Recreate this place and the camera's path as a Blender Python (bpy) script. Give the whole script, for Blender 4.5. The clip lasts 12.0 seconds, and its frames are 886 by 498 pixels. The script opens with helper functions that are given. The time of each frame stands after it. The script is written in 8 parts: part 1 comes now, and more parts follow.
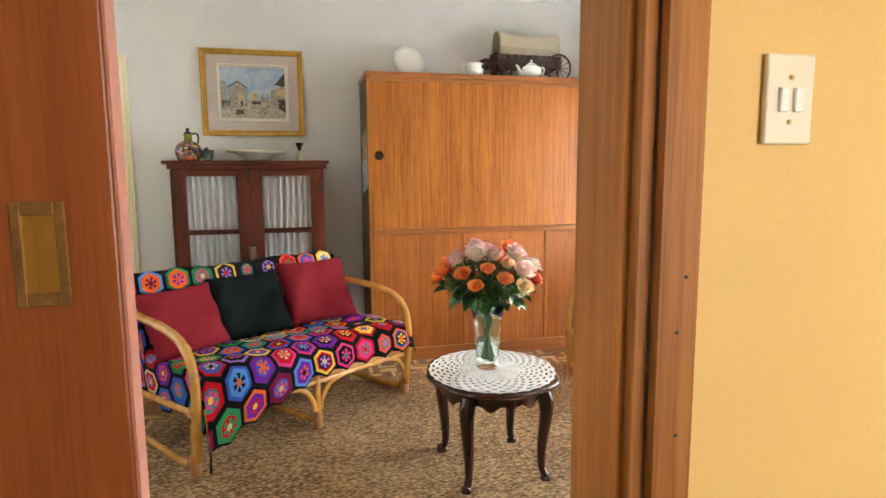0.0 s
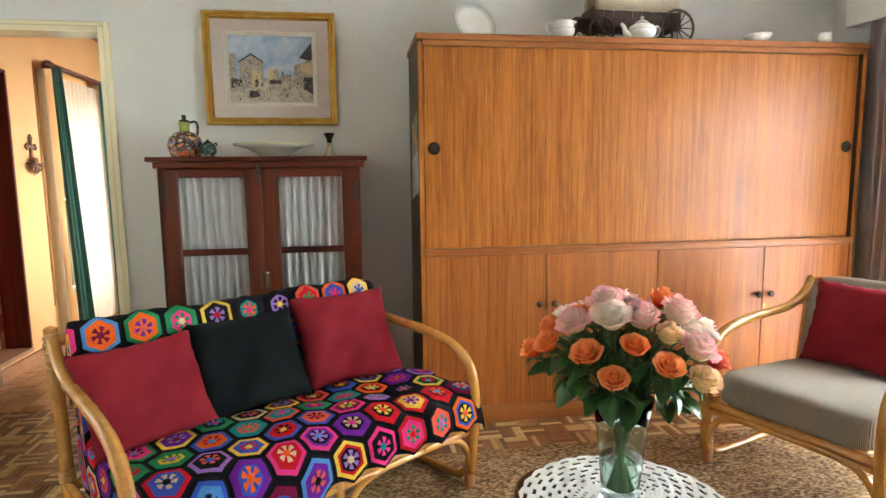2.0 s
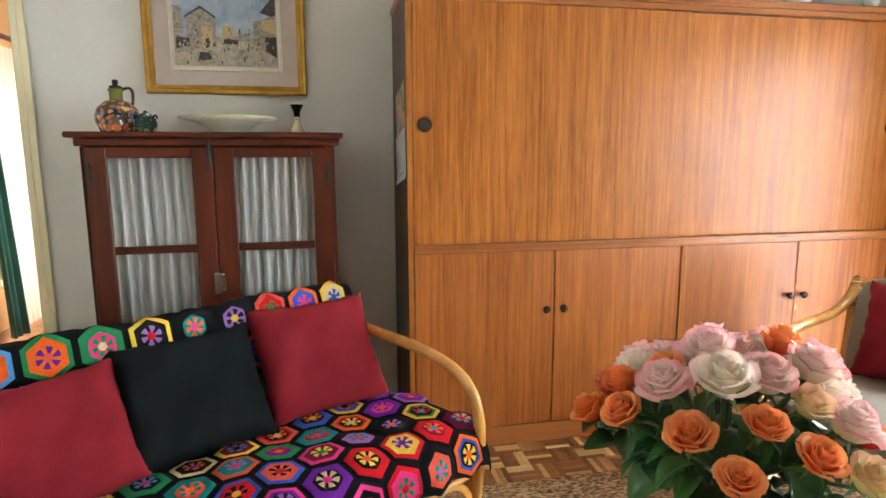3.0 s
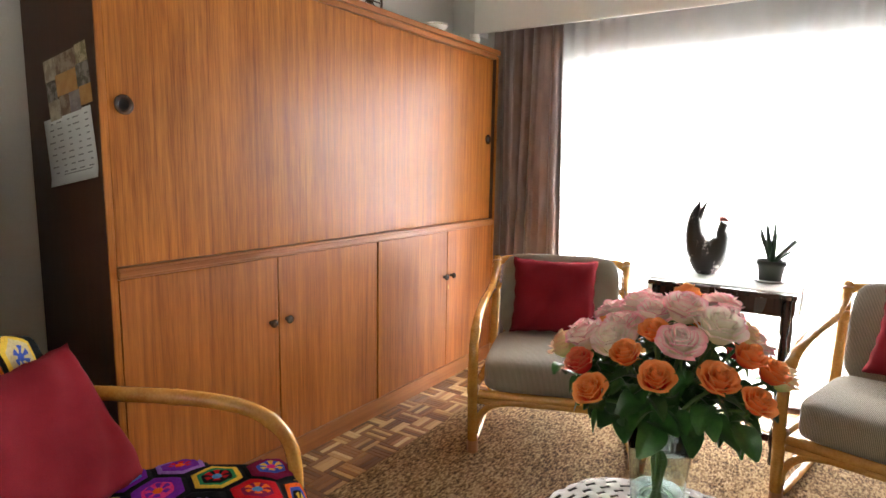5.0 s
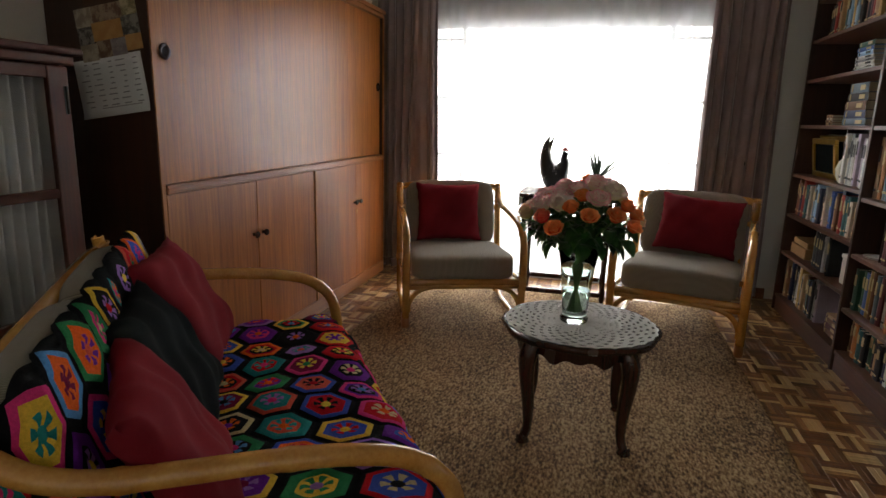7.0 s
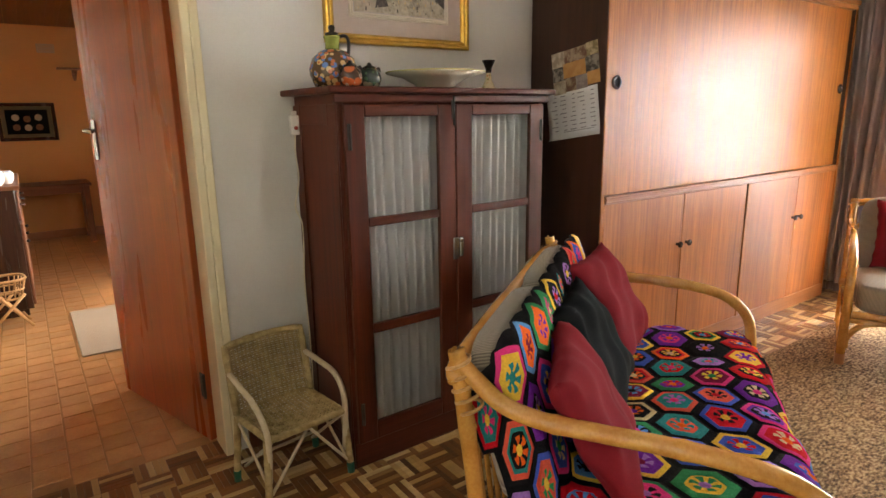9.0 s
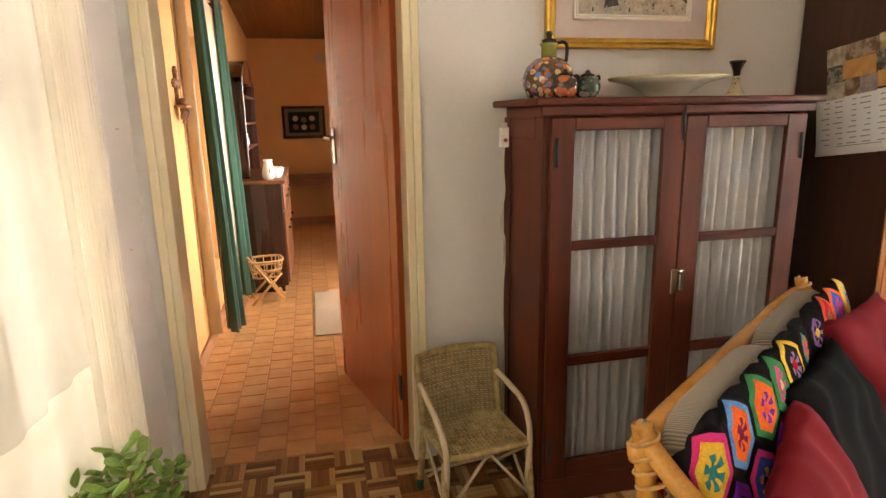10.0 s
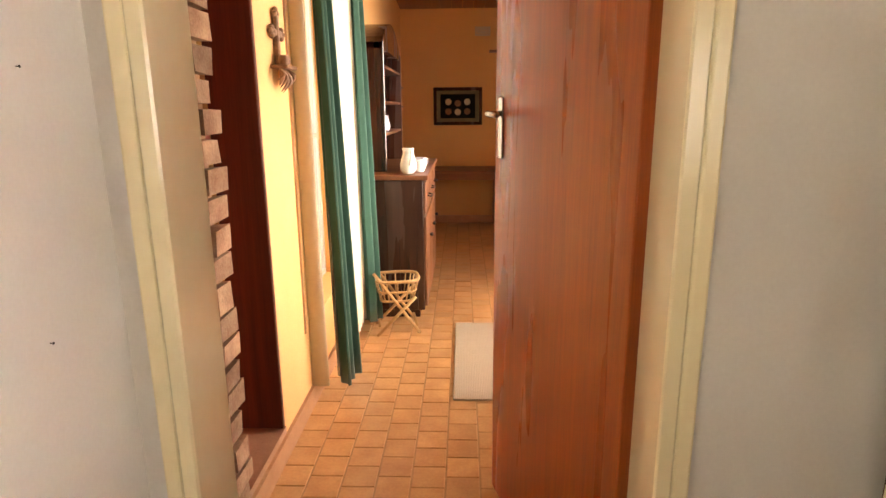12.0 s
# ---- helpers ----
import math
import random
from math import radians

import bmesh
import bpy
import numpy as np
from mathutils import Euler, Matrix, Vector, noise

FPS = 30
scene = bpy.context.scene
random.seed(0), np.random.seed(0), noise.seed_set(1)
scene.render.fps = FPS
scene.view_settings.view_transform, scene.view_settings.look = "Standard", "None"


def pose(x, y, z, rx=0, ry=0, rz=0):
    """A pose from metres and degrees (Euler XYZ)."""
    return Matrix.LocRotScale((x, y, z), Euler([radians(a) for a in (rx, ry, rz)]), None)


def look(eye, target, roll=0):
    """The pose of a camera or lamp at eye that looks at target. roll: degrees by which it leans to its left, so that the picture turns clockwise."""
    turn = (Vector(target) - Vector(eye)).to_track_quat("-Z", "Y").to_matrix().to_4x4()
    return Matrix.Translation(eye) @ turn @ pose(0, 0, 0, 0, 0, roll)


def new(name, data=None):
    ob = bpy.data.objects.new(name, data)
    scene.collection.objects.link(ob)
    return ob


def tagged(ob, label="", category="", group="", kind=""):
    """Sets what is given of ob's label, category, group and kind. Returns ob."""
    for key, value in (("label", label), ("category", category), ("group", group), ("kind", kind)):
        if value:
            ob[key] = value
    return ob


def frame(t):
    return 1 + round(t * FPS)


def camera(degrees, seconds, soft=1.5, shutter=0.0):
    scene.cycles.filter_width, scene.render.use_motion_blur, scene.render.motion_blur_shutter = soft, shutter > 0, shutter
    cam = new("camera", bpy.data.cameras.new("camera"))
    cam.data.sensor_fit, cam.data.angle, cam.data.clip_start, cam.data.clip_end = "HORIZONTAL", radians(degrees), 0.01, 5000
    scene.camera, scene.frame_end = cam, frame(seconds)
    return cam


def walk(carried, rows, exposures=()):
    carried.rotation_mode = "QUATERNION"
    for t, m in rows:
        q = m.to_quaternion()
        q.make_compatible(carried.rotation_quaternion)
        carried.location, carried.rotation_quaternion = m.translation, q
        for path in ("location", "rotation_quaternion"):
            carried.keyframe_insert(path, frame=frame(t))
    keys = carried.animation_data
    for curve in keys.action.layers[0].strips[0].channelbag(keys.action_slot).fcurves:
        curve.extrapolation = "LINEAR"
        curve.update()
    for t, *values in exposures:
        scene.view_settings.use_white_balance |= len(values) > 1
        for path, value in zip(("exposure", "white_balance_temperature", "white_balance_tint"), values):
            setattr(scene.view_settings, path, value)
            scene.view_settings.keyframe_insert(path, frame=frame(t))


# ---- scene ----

# camera and its walk
cam = camera(74.0, 12.0)
PATH = [
    (0, (0.07, -0.187, 1.262), (0.535, 1.742, 1.013), -0.4),
    (0.5, (0.151, 0.103, 1.264), (0.6, 2.036, 1.017), -0.6),
    (1, (0.19, 0.386, 1.249), (0.592, 2.329, 0.999), -0.7),
    (1.5, (0.226, 0.62, 1.253), (0.569, 2.576, 1.014), -0.6),
    (2, (0.195, 0.847, 1.26), (0.486, 2.81, 1.014), -0.7),
    (2.5, (0.194, 1.081, 1.248), (0.484, 3.044, 0.996), -0.7),
    (2.7, (0.193, 1.177, 1.269), (0.499, 3.133, 0.984), -0.5),
    (4.3, (-0.056, 1.804, 1.247), (1.13, 3.386, 0.947), 0.5),
    (4.5, (-0.131, 1.828, 1.236), (1.203, 3.289, 0.945), 0.7),
    (5, (-0.385, 1.894, 1.229), (1.266, 2.987, 0.948), 1.0),
    (5.5, (-0.685, 2.028, 1.202), (1.167, 2.724, 0.908), 1.5),
    (6, (-0.961, 2.146, 1.168), (0.957, 2.594, 0.819), 1.2),
    (6.5, (-1.233, 2.105, 1.129), (0.685, 2.532, 0.755), 0.5),
    (6.7, (-1.286, 2.125, 1.163), (0.627, 2.546, 0.758), 1.2),
    (8.3, (-1.556, 1.966, 1.197), (-0.025, 3.165, 0.731), 0.1),
    (8.5, (-1.558, 1.968, 1.215), (-0.119, 3.277, 0.75), -0.2),
    (9, (-1.543, 1.984, 1.268), (-0.418, 3.577, 0.823), -0.9),
    (9.5, (-1.473, 2.023, 1.316), (-0.72, 3.821, 0.869), -1.0),
    (10, (-1.383, 2.084, 1.318), (-0.964, 3.989, 0.874), -1.0),
    (10.5, (-1.384, 2.248, 1.283), (-1.271, 4.194, 0.833), -1.0),
    (11, (-1.437, 2.53, 1.278), (-1.481, 4.479, 0.83), -0.6),
    (11.5, (-1.411, 2.87, 1.252), (-1.479, 4.817, 0.797), -0.6),
    (12, (-1.379, 3.252, 1.24), (-1.448, 5.196, 0.775), -0.5),
]
EXPOSURES = [(0, 1.90, 6300, 8), (1.0, 1.70, 6100, 7), (2.0, 1.75, 6050, 5), (2.7, 1.80, 6050, 5), (4.5, 1.58, 6450, 10), (5.5, 0.74, 6500, 11), (6.5, -0.38, 6500, 11), (8.5, 1.08, 6700, 13), (9.5, 1.86, 7200, 17), (10.5, 1.82, 8000, 24), (11.2, 1.90, 8000, 24), (11.5, 1.94, 7800, 21), (12, 1.99, 7900, 22)]
walk(cam, [(t, look(eye, target, roll)) for t, eye, target, roll in PATH], EXPOSURES)

# daylight
world = bpy.data.worlds.new("world")
scene.world = world
world.use_nodes = True
wn = world.node_tree
sky = wn.nodes.new("ShaderNodeTexSky")
sky.sky_type, sky.sun_disc = "NISHITA", False
sky.sun_elevation, sky.sun_rotation = radians(50), radians(100)
wn.links.new(sky.outputs["Color"], wn.nodes["Background"].inputs["Color"])
wn.nodes["Background"].inputs["Strength"].default_value = 0.12
sun = new("sun", bpy.data.lights.new("sun", "SUN"))
sun.data.energy, sun.data.angle, sun.data.color = 1.2, radians(12), (1.0, 0.94, 0.85)
sun.matrix_world = look((0, 0, 0), (-0.63, 0.11, -0.77))

# ---- building helpers ----
def part(name, bm, material, parent=None, label="", smooth=False, m=None):
    """One mesh object out of a bmesh, under its thing."""
    me = bpy.data.meshes.new(name)
    bm.normal_update()
    bm.to_mesh(me)
    bm.free()
    for mt in material if isinstance(material, (list, tuple)) else [material]:
        me.materials.append(mt)
    if smooth:
        me.shade_smooth()
    ob = new(name, me)
    if parent is not None:
        ob.parent = parent
    if m is not None:
        ob.matrix_basis = m
    if label:
        ob["label"] = label
    return ob


def empty(name, m=None):
    ob = new(name)
    ob.empty_display_size = 0.05
    if m is not None:
        ob.matrix_basis = m
    return ob


def box(bm, x0, x1, y0, y1, z0, z1, bevel=0.0, seg=1, mat=0):
    vs = [bm.verts.new((x, y, z)) for z in (z0, z1) for y in (y0, y1) for x in (x0, x1)]
    fs = [bm.faces.new([vs[i] for i in f]) for f in ((0, 2, 3, 1), (4, 5, 7, 6), (0, 1, 5, 4), (2, 6, 7, 3), (0, 4, 6, 2), (1, 3, 7, 5))]
    for f in fs:
        f.material_index = mat
    if bevel > 0:
        es = {e for f in fs for e in f.edges}
        bmesh.ops.bevel(bm, geom=list(es), offset=bevel, segments=seg, profile=0.5, affect="EDGES")
    return fs


def slab(name, x0, x1, y0, y1, z0, z1, material, parent=None, bevel=0.0, seg=1, label=""):
    bm = bmesh.new()
    box(bm, x0, x1, y0, y1, z0, z1, bevel, seg)
    return part(name, bm, material, parent, label)


def sweep(bm, pts, r, seg=10, closed=False, squash=1.0, caps=True, mat=0):
    """A round rod along points; r may be a list."""
    pts = [Vector(p) for p in pts]
    n = len(pts)
    rs = r if isinstance(r, (list, tuple)) else [r] * n
    t0 = (pts[1] - pts[0]).normalized()
    up = Vector((0, 0, 1)) if abs(t0.z) < 0.9 else Vector((1, 0, 0))
    nrm = t0.cross(up).normalized()
    rings = []
    for i, p in enumerate(pts):
        a = pts[i - 1] if (i or closed) else pts[0]
        b = pts[(i + 1) % n] if (i < n - 1 or closed) else pts[-1]
        t = (b - a).normalized()
        nrm = (nrm - t * nrm.dot(t)).normalized()
        bi = t.cross(nrm)
        rings.append([bm.verts.new(p + rs[i] * (math.cos(q) * nrm + squash * math.sin(q) * bi)) for q in [2 * math.pi * k / seg for k in range(seg)]])
    for i in range(n if closed else n - 1):
        A, Bq = rings[i], rings[(i + 1) % n]
        for k in range(seg):
            f = bm.faces.new((A[k], A[(k + 1) % seg], Bq[(k + 1) % seg], Bq[k]))
            f.smooth = True
            f.material_index = mat
    if caps and not closed:
        bm.faces.new(list(reversed(rings[0]))).material_index = mat
        bm.faces.new(rings[-1]).material_index = mat


def spline(ctrl, n=8):
    """Catmull-Rom points through the control points."""
    c = [Vector(p) for p in ctrl]
    c = [2 * c[0] - c[1]] + c + [2 * c[-1] - c[-2]]
    out = []
    for i in range(1, len(c) - 2):
        for k in range(n):
            t = k / n
            a, b, d, e = c[i - 1], c[i], c[i + 1], c[i + 2]
            out.append(0.5 * (2 * b + (d - a) * t + (2 * a - 5 * b + 4 * d - e) * t * t + (3 * b - a - 3 * d + e) * t ** 3))
    out.append(c[-2])
    return out


def bamboo(bm, ctrl, r, n=8, node=0.22, seg=10):
    """A cane with slightly swollen nodes."""
    pts = spline(ctrl, n)
    rs, d = [], 0.0
    for i, p in enumerate(pts):
        if i:
            d += (p - pts[i - 1]).length
        rs.append(r * (1.0 + 0.13 * max(0.0, math.cos(2 * math.pi * d / node)) ** 30))
    sweep(bm, pts, rs, seg)


def lathe(bm, profile, seg=24, c=(0, 0, 0), mat=0, wave=None):
    """Turns (radius, height) round the z axis at c."""
    rings = []
    for r, z in profile:
        rings.append([bm.verts.new((c[0] + max(r, 1e-4) * (wave(a, z) if wave else 1) * math.cos(a), c[1] + max(r, 1e-4) * (wave(a, z) if wave else 1) * math.sin(a), c[2] + z)) for a in [2 * math.pi * k / seg for k in range(seg)]])
    for i in range(len(rings) - 1):
        for k in range(seg):
            f = bm.faces.new((rings[i][k], rings[i][(k + 1) % seg], rings[i + 1][(k + 1) % seg], rings[i + 1][k]))
            f.smooth = True
            f.material_index = mat
    bm.faces.new(list(reversed(rings[0]))).material_index = mat
    bm.faces.new(rings[-1]).material_index = mat


def sheet(bm, fn, nu, nv, thick=0.0, mat=0):
    """A grid surface fn(u, v) for u, v in 0..1, with thickness."""
    vs = [[bm.verts.new(fn(i / nu, j / nv)) for j in range(nv + 1)] for i in range(nu + 1)]
    fs = []
    for i in range(nu):
        for j in range(nv):
            f = bm.faces.new((vs[i][j], vs[i + 1][j], vs[i + 1][j + 1], vs[i][j + 1]))
            f.smooth = True
            f.material_index = mat
            fs.append(f)
    if thick:
        bm.normal_update()
        bmesh.ops.solidify(bm, geom=fs, thickness=thick)
    return vs


def rounded(bm, x0, x1, y0, y1, z0, z1, puff=0.3, n=10, power=5.0):
    """A padded cushion block: a superellipsoid."""
    bmesh.ops.create_cube(bm, size=2.0)
    bmesh.ops.subdivide_edges(bm, edges=bm.edges[:], cuts=n, use_grid_fill=True)
    cx, cy, cz = (x0 + x1) / 2, (y0 + y1) / 2, (z0 + z1) / 2
    hx, hy, hz = (x1 - x0) / 2, (y1 - y0) / 2, (z1 - z0) / 2
    for v in bm.verts:
        p = v.co.copy()
        k = (abs(p.x) ** power + abs(p.y) ** power + abs(p.z) ** power) ** (-1 / power)
        q = p * k
        w = 1 - puff * (abs(q.x) ** 4 + abs(q.y) ** 4) / 2 if abs(q.z) > 0.05 else 1
        v.co = (cx + hx * q.x, cy + hy * q.y, cz + hz * q.z * w)
    for f in bm.faces:
        f.smooth = True


# ---- materials ----
def nodes_of(name):
    mt = bpy.data.materials.new(name)
    mt.use_nodes = True
    nt = mt.node_tree
    return mt, nt, nt.nodes["Principled BSDF"]


def paint(name, c1, c2=None, scale=6.0, rough=0.5, bump=0.1, stretch=(1, 1, 1), metal=0.0, detail=4.0, fine=None, sheen=0.0, spread=(0.35, 0.65), vary=0.0, coat=0.0, ior=1.5):
    """Two colours mixed by a coarse noise and a fine one, both with relief; stretch draws the grain out."""
    mt, nt, b = nodes_of(name)
    c2 = c2 or tuple(x * 0.85 for x in c1)
    co = nt.nodes.new("ShaderNodeTexCoord")
    mp = nt.nodes.new("ShaderNodeMapping")
    mp.inputs["Scale"].default_value = stretch
    n1, n2 = nt.nodes.new("ShaderNodeTexNoise"), nt.nodes.new("ShaderNodeTexNoise")
    n1.inputs["Scale"].default_value, n1.inputs["Detail"].default_value = scale, detail
    n2.inputs["Scale"].default_value, n2.inputs["Detail"].default_value = fine or scale * 9, 3
    mix = nt.nodes.new("ShaderNodeMath")
    mix.operation = "MULTIPLY_ADD"
    mix.inputs[1].default_value = 0.35
    add = nt.nodes.new("ShaderNodeMath")
    add.operation = "MULTIPLY"
    add.inputs[1].default_value = 0.65
    ramp = nt.nodes.new("ShaderNodeValToRGB")
    ramp.color_ramp.elements[0].position, ramp.color_ramp.elements[1].position = spread
    ramp.color_ramp.elements[0].color, ramp.color_ramp.elements[1].color = (*c1, 1), (*c2, 1)
    bp = nt.nodes.new("ShaderNodeBump")
    bp.inputs["Strength"].default_value, bp.inputs["Distance"].default_value = min(bump, 1.0), 0.004
    L = nt.links.new
    L(co.outputs["Object"], mp.inputs["Vector"])
    src = mp.outputs["Vector"]
    if vary:
        info = nt.nodes.new("ShaderNodeObjectInfo")
        off = nt.nodes.new("ShaderNodeVectorMath")
        off.operation = "MULTIPLY_ADD"
        off.inputs[1].default_value = (1, 1, 1)
        sc = nt.nodes.new("ShaderNodeMath")
        sc.operation = "MULTIPLY"
        sc.inputs[1].default_value = 37.0
        L(info.outputs["Random"], sc.inputs[0])
        L(mp.outputs["Vector"], off.inputs[0])
        L(sc.outputs[0], off.inputs[2])
        src = off.outputs[0]
    L(src, n1.inputs["Vector"])
    L(src, n2.inputs["Vector"])
    L(n1.outputs["Fac"], add.inputs[0])
    L(n2.outputs["Fac"], mix.inputs[0])
    L(add.outputs[0], mix.inputs[2])
    L(mix.outputs[0], ramp.inputs["Fac"])
    L(mix.outputs[0], bp.inputs["Height"])
    col = ramp.outputs["Color"]
    if vary:
        hs = nt.nodes.new("ShaderNodeHueSaturation")
        mr = nt.nodes.new("ShaderNodeMapRange")
        mr.inputs["To Min"].default_value, mr.inputs["To Max"].default_value = 1 - vary, 1 + vary
        L(info.outputs["Random"], mr.inputs["Value"])
        L(mr.outputs[0], hs.inputs["Value"])
        L(col, hs.inputs["Color"])
        col = hs.outputs["Color"]
    L(col, b.inputs["Base Color"])
    L(bp.outputs["Normal"], b.inputs["Normal"])
    b.inputs["Roughness"].default_value, b.inputs["Metallic"].default_value = rough, metal
    b.inputs["Sheen Weight"].default_value, b.inputs["Coat Weight"].default_value = sheen, coat
    b.inputs["IOR"].default_value = ior
    return mt


def timber(name, dark, light, axis="z", rough=0.35, grain=1.0, bump=0.12, coat=0.0, vary=0.0, spec=0.5, mix=(0.45, 0.35, 0.2)):
    """Wood with long grain along an axis, growth bands and fine pores."""
    mt, nt, b = nodes_of(name)
    L = nt.links.new
    co = nt.nodes.new("ShaderNodeTexCoord")
    src = co.outputs["Object"]
    if vary:
        info = nt.nodes.new("ShaderNodeObjectInfo")
    if vary:
        off = nt.nodes.new("ShaderNodeVectorMath")
        off.operation = "MULTIPLY_ADD"
        off.inputs[1].default_value = (1, 1, 1)
        sc = nt.nodes.new("ShaderNodeMath")
        sc.operation = "MULTIPLY"
        sc.inputs[1].default_value = 23.0
        L(info.outputs["Random"], sc.inputs[0])
        L(src, off.inputs[0])
        L(sc.outputs[0], off.inputs[2])
        src = off.outputs[0]

    def layer(across, along, detail, dist=0.0):
        mp = nt.nodes.new("ShaderNodeMapping")
        mp.inputs["Scale"].default_value = tuple(along if a == axis else across for a in "xyz")
        nz = nt.nodes.new("ShaderNodeTexNoise")
        nz.inputs["Scale"].default_value, nz.inputs["Detail"].default_value, nz.inputs["Distortion"].default_value = 1.0, detail, dist
        L(src, mp.inputs["Vector"])
        L(mp.outputs["Vector"], nz.inputs["Vector"])
        return nz.outputs["Fac"]

    broad, mid, pore = layer(9 * grain, 0.7 * grain, 3, 0.6), layer(60 * grain, 1.6 * grain, 4, 0.3), layer(320 * grain, 9 * grain, 2)

    def madd(a, k, c):
        nd = nt.nodes.new("ShaderNodeMath")
        nd.operation = "MULTIPLY_ADD"
        nd.inputs[1].default_value = k
        L(a, nd.inputs[0])
        if isinstance(c, float):
            nd.inputs[2].default_value = c
        else:
            L(c, nd.inputs[2])
        return nd.outputs[0]

    v = madd(pore, mix[2], madd(mid, mix[1], madd(broad, mix[0], 0.0)))
    ramp = nt.nodes.new("ShaderNodeValToRGB")
    e = ramp.color_ramp.elements
    e[0].position, e[1].position = 0.36, 0.62
    e[0].color, e[1].color = (*dark, 1), (*light, 1)
    L(v, ramp.inputs["Fac"])
    col = ramp.outputs["Color"]
    if vary:
        hs, mr = nt.nodes.new("ShaderNodeHueSaturation"), nt.nodes.new("ShaderNodeMapRange")
        mr.inputs["To Min"].default_value, mr.inputs["To Max"].default_value = 1 - vary, 1 + vary
        L(info.outputs["Random"], mr.inputs["Value"])
        L(mr.outputs[0], hs.inputs["Value"])
        L(col, hs.inputs["Color"])
        col = hs.outputs["Color"]
    bp = nt.nodes.new("ShaderNodeBump")
    bp.inputs["Strength"].default_value, bp.inputs["Distance"].default_value = bump, 0.003
    L(v, bp.inputs["Height"])
    rr = nt.nodes.new("ShaderNodeMapRange")
    rr.inputs["To Min"].default_value, rr.inputs["To Max"].default_value = rough - 0.06, rough + 0.12
    L(broad, rr.inputs["Value"])
    L(rr.outputs[0], b.inputs["Roughness"])
    L(col, b.inputs["Base Color"])
    L(bp.outputs["Normal"], b.inputs["Normal"])
    b.inputs["Specular IOR Level"].default_value = spec
    b.inputs["Coat Weight"].default_value, b.inputs["Coat Roughness"].default_value = coat, 0.25
    return mt


def weave(name, c1, c2, size=0.006, rough=0.9, bump=0.6, axes=("X", "Y", "Z")):
    """Woven cloth: two crossed waves of thread."""
    mt, nt, b = nodes_of(name)
    L = nt.links.new
    co = nt.nodes.new("ShaderNodeTexCoord")
    outs = []
    for ax in axes:
        w = nt.nodes.new("ShaderNodeTexWave")
        w.bands_direction = ax
        w.inputs["Scale"].default_value, w.inputs["Distortion"].default_value = 1 / (size * 3.14), 0.8
        w.inputs["Detail"].default_value = 1.0
        L(co.outputs["Object"], w.inputs["Vector"])
        outs.append(w.outputs["Fac"])
    m1, m2 = nt.nodes.new("ShaderNodeMath"), nt.nodes.new("ShaderNodeMath")
    m1.operation, m2.operation = "MULTIPLY", "MULTIPLY_ADD"
    L(outs[0], m1.inputs[0])
    L(outs[1], m1.inputs[1])
    L(outs[2], m2.inputs[0])
    m2.inputs[1].default_value = 0.5
    L(m1.outputs[0], m2.inputs[2])
    nz = nt.nodes.new("ShaderNodeTexNoise")
    nz.inputs["Scale"].default_value = 4.0
    L(co.outputs["Object"], nz.inputs["Vector"])
    ad = nt.nodes.new("ShaderNodeMath")
    ad.operation = "MULTIPLY_ADD"
    ad.inputs[1].default_value = 0.3
    L(nz.outputs["Fac"], ad.inputs[0])
    L(m2.outputs[0], ad.inputs[2])
    ramp = nt.nodes.new("ShaderNodeValToRGB")
    e = ramp.color_ramp.elements
    e[0].position, e[1].position = 0.1, 0.9
    e[0].color, e[1].color = (*c1, 1), (*c2, 1)
    L(ad.outputs[0], ramp.inputs["Fac"])
    L(ramp.outputs["Color"], b.inputs["Base Color"])
    bp = nt.nodes.new("ShaderNodeBump")
    bp.inputs["Strength"].default_value, bp.inputs["Distance"].default_value = bump, 0.002
    L(m2.outputs[0], bp.inputs["Height"])
    L(bp.outputs["Normal"], b.inputs["Normal"])
    b.inputs["Roughness"].default_value, b.inputs["Sheen Weight"].default_value = rough, 0.2
    return mt


def sheer(name, colour, clear=0.4, scale=900.0):
    """Thin curtain: part see-through, part lit from behind, with a woven mottling."""
    mt, nt, b = nodes_of(name)
    L = nt.links.new
    out = nt.nodes["Material Output"]
    nt.nodes.remove(b)
    tr, tl, df = nt.nodes.new("ShaderNodeBsdfTransparent"), nt.nodes.new("ShaderNodeBsdfTranslucent"), nt.nodes.new("ShaderNodeBsdfDiffuse")
    tl.inputs["Color"].default_value = df.inputs["Color"].default_value = (*colour, 1)
    a, m = nt.nodes.new("ShaderNodeMixShader"), nt.nodes.new("ShaderNodeMixShader")
    a.inputs[0].default_value = 0.4
    L(tl.outputs[0], a.inputs[1])
    L(df.outputs[0], a.inputs[2])
    co, nz = nt.nodes.new("ShaderNodeTexCoord"), nt.nodes.new("ShaderNodeTexNoise")
    nz.inputs["Scale"].default_value = 9.0
    mr = nt.nodes.new("ShaderNodeMapRange")
    mr.inputs["To Min"].default_value, mr.inputs["To Max"].default_value = 1 - clear - 0.06, 1 - clear + 0.06
    L(co.outputs["Object"], nz.inputs["Vector"])
    L(nz.outputs["Fac"], mr.inputs["Value"])
    L(mr.outputs[0], m.inputs[0])
    L(tr.outputs[0], m.inputs[1])
    L(a.outputs[0], m.inputs[2])
    L(m.outputs[0], out.inputs["Surface"])
    return mt


